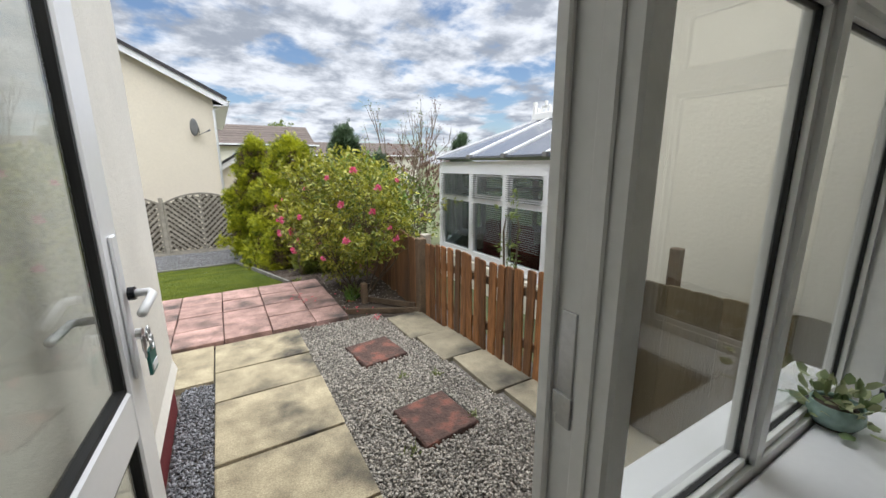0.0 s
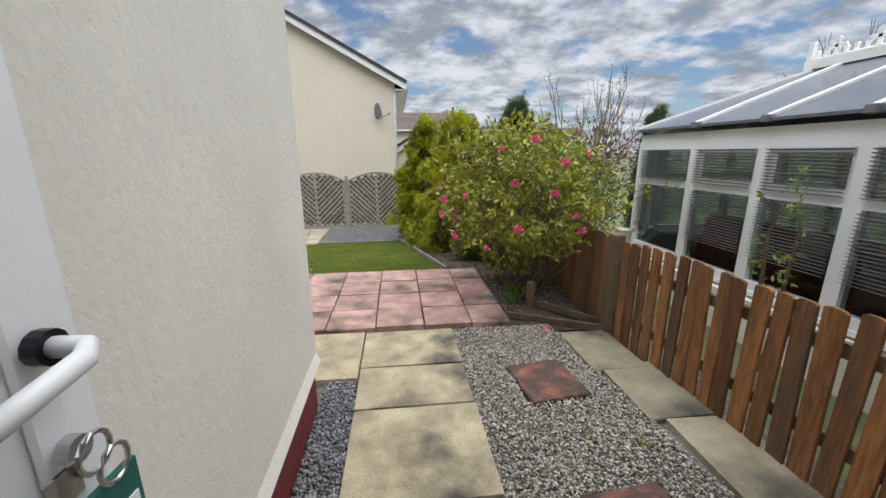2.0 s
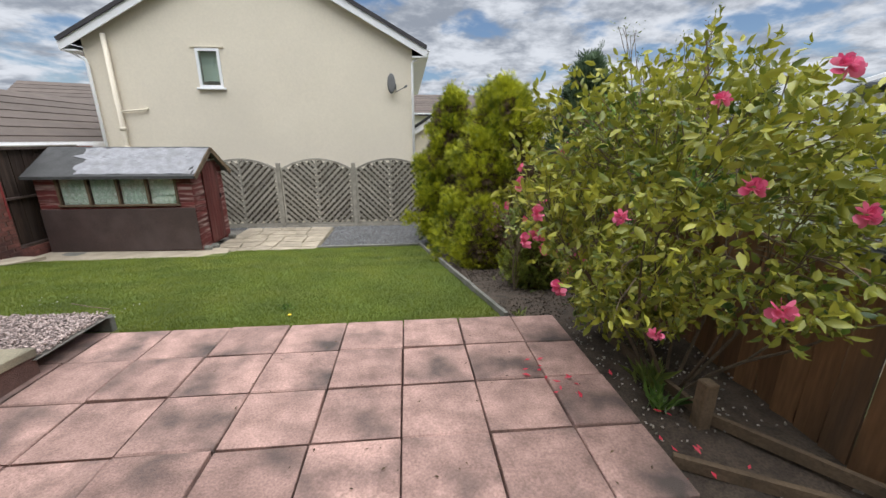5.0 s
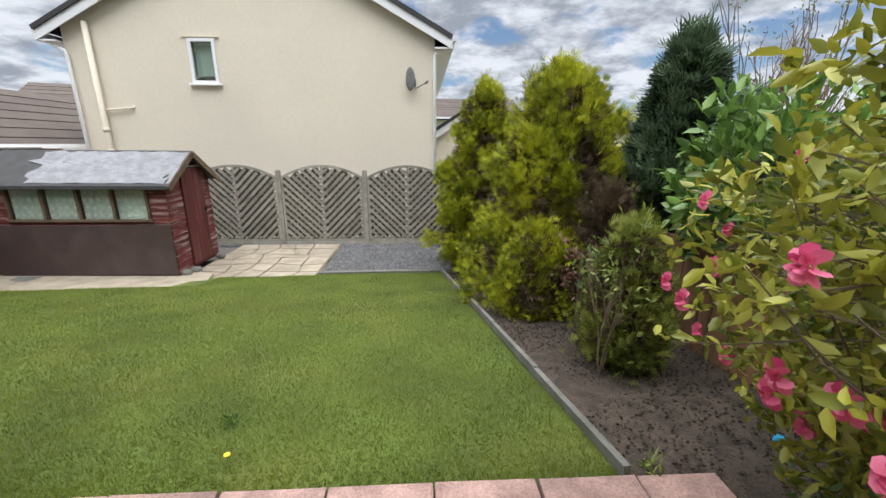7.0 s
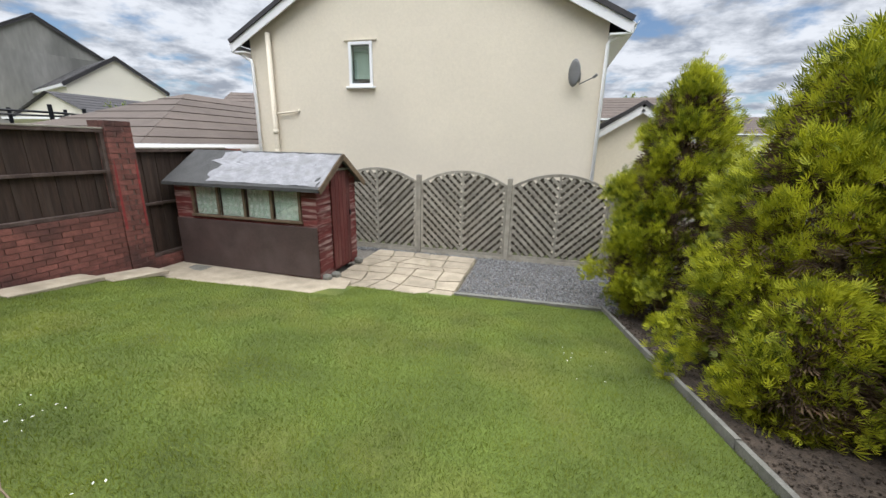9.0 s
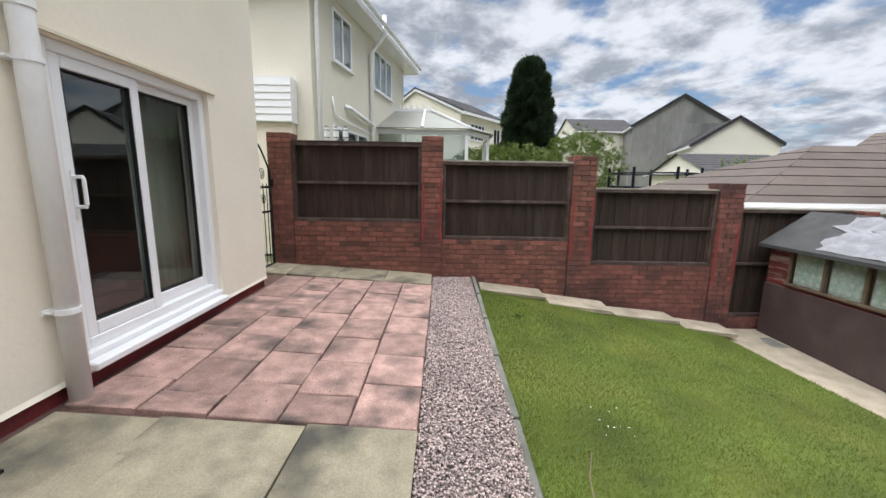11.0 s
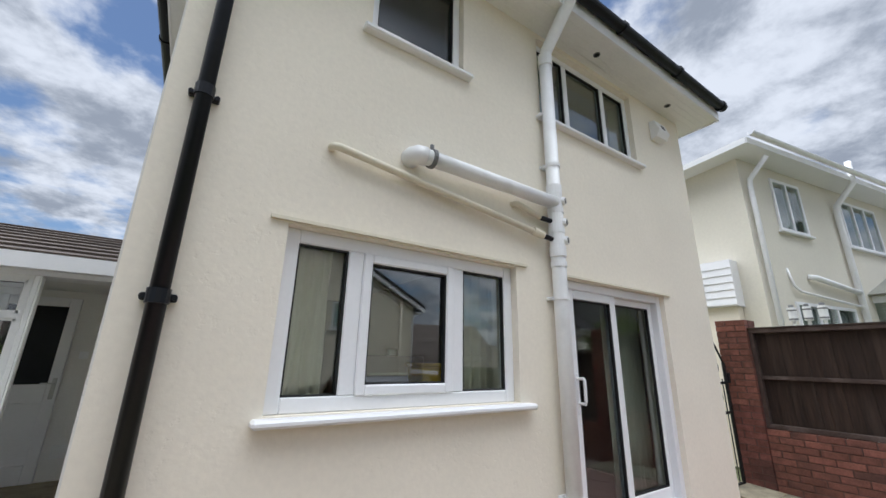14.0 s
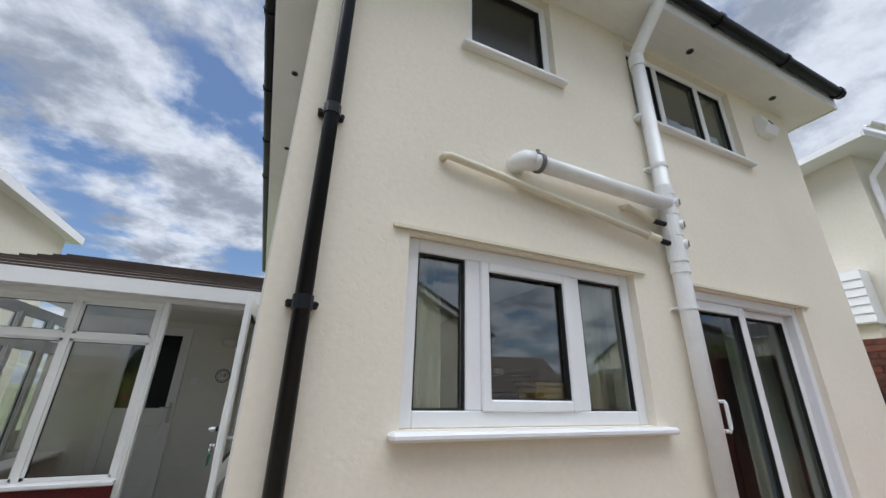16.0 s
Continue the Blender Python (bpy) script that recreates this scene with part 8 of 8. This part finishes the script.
def leafy(name, label, centre, radii, n, size, mat, seed, pts=LEAF_PTS, faces=LEAF_FACES, low=-9.0, category="shrub", stems=6, ground=None):
    """A shrub or hedge: stems and leaf tufts over an uneven body with gaps."""
    t = thing(name, label, category)
    r_ = np.random.default_rng(seed)
    c, R = np.array(centre), np.array(radii)
    bm = bm_new()
    zb = ground if ground is not None else c[2] - R[2]
    for k in range(stems):
        a = 2 * math.pi * k / stems
        e = c + R * np.array([math.cos(a) * 0.6, math.sin(a) * 0.6, 0.4])
        tube(bm, [(c[0] + 0.05 * math.cos(a), c[1] + 0.05 * math.sin(a), zb), (c + e) / 2 + r_.normal(size=3) * 0.03, e], 0.016, 5, False, 0.005)
    part("stems", bm, BARK, t)["kind"] = "stuff"
    pos, dr, sz = [], [], []
    while len(pos) * 7 < n:
        u = r_.normal(size=3)
        u /= np.linalg.norm(u)
        lump = 1 + 0.35 * noise.noise(Vector(u) * 2.3 + Vector((seed, 0, 0))) + 0.12 * noise.noise(Vector(u) * 6.0)
        p = c + R * u * (r_.uniform(0.3, 1.0) ** 0.5) * lump
        if p[2] < low:
            continue
        ax = u + np.array([0, 0, 0.4]) + r_.normal(size=3) * 0.3
        pos.append(p + r_.normal(size=(7, 3)) * size * 0.35)
        dr.append(ax + r_.normal(size=(7, 3)) * 0.7)
        sz.append(r_.uniform(0.7, 1.15, 7) * size)
    scatter("foliage", np.concatenate(pos), np.concatenate(dr), np.concatenate(sz), pts, faces, mat, t, seed, "stuff")
    return t


leafy("laurel_shrub", "broad-leaved green laurel leaning over the fence", (2.40, 6.55, 1.15), (0.50, 0.62, 0.62), 1500, 0.14, LEAF_LAUREL, 61, low=0.45, ground=-0.2)
leafy("laurel_shrub", "dark laurel behind the camellia", (2.55, 5.75, 0.85), (0.38, 0.55, 0.60), 1400, 0.13, LEAF_LAUREL, 67, low=0.3, ground=-0.1)
leafy("red_leaved_hedge", "reddish spring hedge beyond the fence", (5.2, 9.8, 1.0), (1.7, 0.9, 1.25), 4200, 0.09, LEAF_RED, 71, SMALL_PTS, SMALL_FACES, ground=-0.7, category="hedge")
leafy("garden_hedge", "mixed green hedge beyond the boundary fence", (4.2, 8.6, 0.5), (1.2, 0.9, 1.1), 3000, 0.09, LEAF_HEDGE, 73, SMALL_PTS, SMALL_FACES, ground=-0.7, category="hedge")
leafy("roadside_hedge", "bushy yellow-green hedge over the brick wall", (-16.5, 10.4, 2.3), (1.4, 1.7, 1.45), 5200, 0.16, LEAF_HEDGE, 79, SPRAY_PTS, SPRAY_FACES, ground=-0.2, category="hedge")
leafy("roadside_hedge", "long green hedge below the cypress", (-18.0, 7.6, 2.2), (1.3, 2.6, 1.1), 9000, 0.16, LEAF_HEDGE, 83, SPRAY_PTS, SPRAY_FACES, ground=-0.2, category="hedge")
leafy("spring_tree", "pale spring foliage tree beside the hill houses", (-22, 21.5, 2.2), (1.2, 1.4, 1.0), 1800, 0.16, LEAF_FRESH, 89, SMALL_PTS, SMALL_FACES, ground=-0.8, category="tree")
leafy("round_tree", "round distant tree over the brown roofs", (8.5, 58, 5.2), (2.6, 2.4, 2.3), 2600, 0.35, LEAF_FRESH, 97, SMALL_PTS, SMALL_FACES, ground=-0.8, category="tree")
leafy("pink_rose_bush", "sparse young rose with bronze leaves in the bed", (1.32, 6.75, 0.45), (0.30, 0.30, 0.35), 190, 0.055, LEAF_RED, 101, SMALL_PTS, SMALL_FACES, ground=-0.2, stems=5)
leafy("climbing_shoot", "thin green climbing shoot rising over the fence", (2.75, 2.62, 0.95), (0.12, 0.14, 0.45), 150, 0.05, LEAF_FRESH, 103, SMALL_PTS, SMALL_FACES, ground=0.0, stems=2)


def bare_tree(name, label, base, length, r, depth, seed, stems=1, leaves=None, category="tree", spread=0.5):
    t = thing(name, label, category)
    g = random.Random(seed)
    bm = bm_new()
    ends_ = []
    for k in range(stems):
        a = 2 * math.pi * k / max(1, stems)
        lean = 0.28 if stems > 1 else 0.05
        branchy(bm, g, base, (lean * math.cos(a), lean * math.sin(a), 1.0), length * g.uniform(0.8, 1.1), r, depth, ends_, spread, 0.3)
    part("branches", bm, TWIG, t)["kind"] = "stuff"
    if leaves:
        p = np.array([e for e, d in ends_ for _ in range(5)]) + np.random.default_rng(seed).normal(size=(len(ends_) * 5, 3)) * 0.06
        d = np.random.default_rng(seed + 1).normal(size=p.shape)
        scatter("buds", p, d, np.full(len(p), 0.05), SMALL_PTS, SMALL_FACES, leaves, t, seed)
    return t


bare_tree("budding_tree", "upright bare tree with fresh yellow-green buds", (4.0, 8.7, -0.5), 1.35, 0.03, 3, 3, 4, LEAF_FRESH, spread=0.28)
bare_tree("bare_tree", "leafless tree behind the conservatory", (11.5, 10.0, -0.5), 2.0, 0.08, 4, 8, 1, None, spread=0.6)
bare_tree("bare_tree", "leafless reddish shrub tree beyond the gardens", (6.0, 10.8, -0.5), 1.3, 0.05, 4, 15, 2, LEAF_RED, spread=0.6)
bare_tree("rose_canes", "thin bare rose canes in the soil bed", (1.25, 6.25, -0.16), 0.42, 0.008, 2, 21, 4, LEAF_FRESH, "shrub", 0.35)

# grass blades
gr = np.random.default_rng(77)
n = 330000
gx = gr.uniform(-6.12, 0.92, n)
gy = 5.2 + (10.1 - 5.2) * gr.random(n) ** 1.25
back = np.where(gx < -3.15, 8.92 + 0.10 * (gx + 5.5), np.where(gx < -1.72, 9.78, 10.02))
ok = (gy < back + 0.02) & (gx < 0.90 - 0.56 * (gy - 5.3) / 4.8 - 0.01) & ((gy > 5.375) | (gx > -2.08)) & (gy > 5.215)
gx, gy = gx[ok], gy[ok]
gz = np.array([lawn_z(a, b) - 0.014 + 0.012 * noise.noise((a * 1.3, b * 1.3, 0)) for a, b in zip(gx, gy)])
gp = np.stack([gx, gy, gz], 1)
gd = np.stack([gr.normal(size=len(gx)) * 0.55, gr.normal(size=len(gx)) * 0.55, np.ones(len(gx))], 1)
turf = thing("grass", "short mown grass blades of the lawn", "grass", kind="stuff")
scatter("blades", gp, gd, gr.uniform(0.014, 0.034, len(gx)), ((0, 0.07, 0), (0, -0.07, 0), (1, 0, 0.15)), ((0, 1, 2),), GRASS, turf, 5)


# gravel stones
STONE_PTS = ((1, 0, 0), (-1, 0.1, 0), (0.1, 0.85, 0), (0, -0.9, 0.1), (0.1, 0, 0.62), (0, 0.1, -0.5))
STONE_FACES = ((0, 2, 4), (2, 1, 4), (1, 3, 4), (3, 0, 4), (2, 0, 5), (1, 2, 5), (3, 1, 5), (0, 3, 5))


def gravel(name, label, xs, ys, n, size, mat, seed, zf, mask=None, heap=0.02):
    r_ = np.random.default_rng(seed)
    x, y = r_.uniform(*xs, n), r_.uniform(*ys, n)
    if mask is not None:
        k = mask(x, y)
        x, y = x[k], y[k]
    z = zf + r_.uniform(-0.004, heap, len(x))
    t = thing(name, label, "gravel", kind="stuff")
    d = r_.normal(size=(len(x), 3)) * np.array([1, 1, 0.35])
    scatter("stones", np.stack([x, y, z], 1), d, r_.uniform(0.55, 1.3, len(x)) * size, STONE_PTS, STONE_FACES, mat, t, seed)


def off_steps(x, y):
    k = np.ones(len(x), bool)
    for cx, cy in ((1.27, 2.72), (1.28, 1.62)):
        k &= ~((abs(x - cx) < 0.21) & (abs(y - cy) < 0.215))
    return k & (x < 1.66 + 0.09 * (3.2 - y)) & ((y < 3.56) | (x < 1.9))


gravel("gravel_path", "mixed grey and white gravel around stepping slabs", (0.735, 2.0), (0.0, 3.58), 40000, 0.0105, GRAVEL, 1, -0.03, off_steps)
gravel("gravel_margin", "blue-grey gravel along the house plinth", (-0.235, -0.02), (0.0, 2.90), 7000, 0.0115, GRAVEL_DARK, 2, -0.035)
gravel("gravel_strip", "pink granite gravel strip beside the patio", (-6.5, -2.12), (4.735, 5.31), 24000, 0.0105, GRAVEL_PINK, 3, 0.15)
gravel("gravel_back", "pale grey gravel before the trellis fence", (-1.68, 0.75), (10.06, 12.1), 14000, 0.013, GRAVEL_GREY, 4, -0.725)
gravel("gravel_back", "pale grey gravel strip beside the crazy paving", (-4.7, -1.7), (11.9, 12.1), 2000, 0.013, GRAVEL_GREY, 6, -0.725)
gravel("soil_crumbs", "crumbs and small stones scattered on the soil bed", (0.35, 2.4), (5.2, 10.1), 7000, 0.011, SOIL, 7, 0.0, lambda x, y: x > 0.97 - 0.117 * (y - 5.3), 0.0)
for o in bpy.data.objects["soil_crumbs"].children:
    co = np.empty(len(o.data.vertices) * 3, np.float32)
    o.data.vertices.foreach_get("co", co)
    co = co.reshape(-1, 3)
    co[:, 2] += np.array([lawn_z(0, b) - 0.02 for b in co[:, 1]])
    o.data.vertices.foreach_set("co", co.reshape(-1))
gravel("bed_pebbles", "pale pebbles and petals lying on the soil bed", (0.6, 2.2), (3.9, 5.2), 500, 0.010, GRAVEL, 8, -0.01, lambda x, y: x > 1.32, 0.01)

# leaf litter, fallen petals and flowers in the grass
lr = np.random.default_rng(9)


def litter(name, label, category, pts_xyz, size, mat, seed, pts=SMALL_PTS, faces=SMALL_FACES):
    t = thing(name, label, category, kind="stuff")
    p = np.array(pts_xyz, float)
    d = np.random.default_rng(seed).normal(size=p.shape) * np.array([1, 1, 0.12])
    scatter("bits", p, d, np.random.default_rng(seed).uniform(0.7, 1.3, len(p)) * size, pts, faces, mat, t, seed)


litter("fallen_petals", "red camellia petals fallen on slabs and soil", "petals",
       [(0.98 + lr.normal() * 0.09, 4.35 + lr.normal() * 0.10, 0.045) for _ in range(16)] + [(1.45 + lr.normal() * 0.14, 3.95 + lr.normal() * 0.25, 0.015) for _ in range(14)] + [(1.55 + lr.normal() * 0.05, 3.42 + lr.normal() * 0.05, 0.02) for _ in range(8)], 0.045, PETAL_RED, 1)
litter("dead_leaves", "brown dead leaves on the slabs and soil", "leaves",
       [(lr.uniform(1.0, 2.2), lr.uniform(5.3, 8.0), 0) for _ in range(90)] + [(lr.uniform(-1.3, 1.2), lr.uniform(3.65, 5.15), 0.042) for _ in range(40)] + [(lr.uniform(-5.2, -2.9), lr.uniform(2.8, 4.4), 0.0) for _ in range(60)], 0.022, LEAF_BROWN, 2)
for o in bpy.data.objects["dead_leaves"].children:
    co = np.empty(len(o.data.vertices) * 3, np.float32)
    o.data.vertices.foreach_get("co", co)
    co = co.reshape(-1, 3)
    for r in co:
        if r[1] > 5.25:
            r[2] += lawn_z(0, r[1]) + 0.012
        elif r[0] < -2:
            r[2] += patio_z(r[1]) + 0.008
    o.data.vertices.foreach_set("co", co.reshape(-1))
litter("daisies", "small white daisies dotted in the lawn", "flowers",
       [(-0.15 + lr.normal() * 0.12, 8.05 + lr.normal() * 0.15, lawn_z(0, 8.05) + 0.03) for _ in range(12)] + [(-3.2 + lr.normal() * 0.1, 6.1 + lr.normal() * 0.1, lawn_z(-3.2, 6.1) + 0.03) for _ in range(10)] + [(-2.3 + lr.normal() * 0.06, 5.7 + lr.normal() * 0.06, lawn_z(-2.3, 5.7) + 0.03) for _ in range(6)], 0.018, DAISY, 3)
yf = thing("dandelion", "single yellow dandelion in the lawn", "flower")
bm = bm_new()
for k in range(14):
    a = 2 * math.pi * k / 14
    bar(bm, (-0.86, 5.43, 0.025), (-0.86 + 0.014 * math.cos(a), 5.43 + 0.014 * math.sin(a), 0.030), 0.006, 0.003)
part("petals", bm, BUD_YELLOW, yf)
bm = bm_new()
tube(bm, [(-0.86, 5.43, -0.02), (-0.86, 5.43, 0.026)], 0.003, 5)
part("stalk", bm, LEAF_FRESH, yf)
bs = thing("plastic_scrap", "crumpled bright blue plastic scrap on the soil", "litter")
bm = bm_new()
bmesh.ops.create_icosphere(bm, subdivisions=2, radius=0.03)
for v in bm.verts:
    v.co = Vector((1.77, 5.43, -0.01)) + v.co * 0.8 * (1 + 0.5 * noise.noise(v.co * 40)) * (0.8 if v.co.z < 0 else 1.4)
part("scrap", bm, BLUE_PLASTIC, bs)


def tuft(x, y, z, n, h, mat, label, seed):
    t = thing("weed_tuft", label, "plant")
    r_ = np.random.default_rng(seed)
    p = np.stack([x + r_.normal(size=n) * 0.025, y + r_.normal(size=n) * 0.025, np.full(n, z)], 1)
    d = np.stack([r_.normal(size=n) * 0.6, r_.normal(size=n) * 0.6, np.ones(n)], 1)
    scatter("blades", p, d, r_.uniform(0.5, 1, n) * h, ((0, 0.05, 0), (0, -0.05, 0), (0.6, -0.045, 0.1), (1, 0, 0.0), (0.6, 0.045, 0.1)), ((0, 1, 2, 3, 4),), mat, t, seed)


tuft(1.55, 4.35, -0.02, 46, 0.22, LEAF_FRESH, "clump of strappy bulb leaves under the camellia", 1)
tuft(1.48, 4.15, -0.02, 30, 0.18, LEAF_LAUREL, "strappy green leaves in the corner bed", 2)
for k, (x, y) in enumerate(((1.52, 1.50), (1.55, 2.1), (1.30, 2.2), (1.0, 1.4))):
    tuft(x, y, -0.02, 22, 0.06, LEAF_FRESH, "small weed growing through the gravel", 10 + k)
tuft(1.02, 5.30, 0.0, 20, 0.10, LEAF_FRESH, "grass tuft at the bed's corner", 20)
tuft(-5.0, 5.75, 0.07, 40, 0.06, LEAF_LAUREL, "dark clover patch in the lawn", 22)
tuft(-1.0, 5.75, -0.06, 50, 0.06, LEAF_LAUREL, "dark coarse grass patch in the lawn", 23)

# potted plant on the porch window board
pot = thing("potted_plant", "variegated ivy in a clear green glass bowl on the sill", "potted plant")
bm = bm_new()
prof = ((0.028, 0.0), (0.055, 0.012), (0.068, 0.035), (0.066, 0.055), (0.058, 0.068), (0.062, 0.075))
rings = []
for r, z in prof:
    rings.append([bm.verts.new((1.71 + r * math.cos(a), -0.10 + r * math.sin(a), 0.886 + z)) for a in [2 * math.pi * k / 20 for k in range(20)]])
for a, b in zip(rings, rings[1:]):
    for k in range(20):
        bm.faces.new((a[k], a[(k + 1) % 20], b[(k + 1) % 20], b[k]))
bm.faces.new(rings[0][::-1])
o = part("bowl", bm, TERRA, pot, "clear green glass bowl", True)
o.modifiers.new("thickness", "SOLIDIFY").thickness = 0.004
r_ = np.random.default_rng(4)
p = np.array([1.71, -0.10, 0.965]) + r_.normal(size=(80, 3)) * np.array([0.045, 0.045, 0.022])
d = (p - np.array([1.71, -0.10, 0.93])) + r_.normal(size=(80, 3)) * 0.02
scatter("leaves", p, d, r_.uniform(0.03, 0.055, 80), ((0, 0, 0), (0.35, 0.38, 0.05), (0.75, 0.28, 0.03), (1.0, 0, -0.12), (0.75, -0.28, 0.03), (0.35, -0.38, 0.05)), ((0, 5, 4, 3), (0, 3, 2, 1)), LEAF_VAR, pot, 4)
bm = bm_new()
tube(bm, [(1.71, -0.10, 0.89), (1.71, -0.10, 0.95)], 0.05, 16)
part("soil", bm, SOIL, pot)
# stick on the lawn
stick = thing("dry_stalk", "pale dry stalk lying on the lawn", "twig")
bm = bm_new()
tube(bm, [(-2.75, 5.75, 0.06), (-2.55, 5.66, 0.065), (-2.35, 5.62, 0.05)], 0.004, 5)
part("stalk", bm, TWIG, stick)
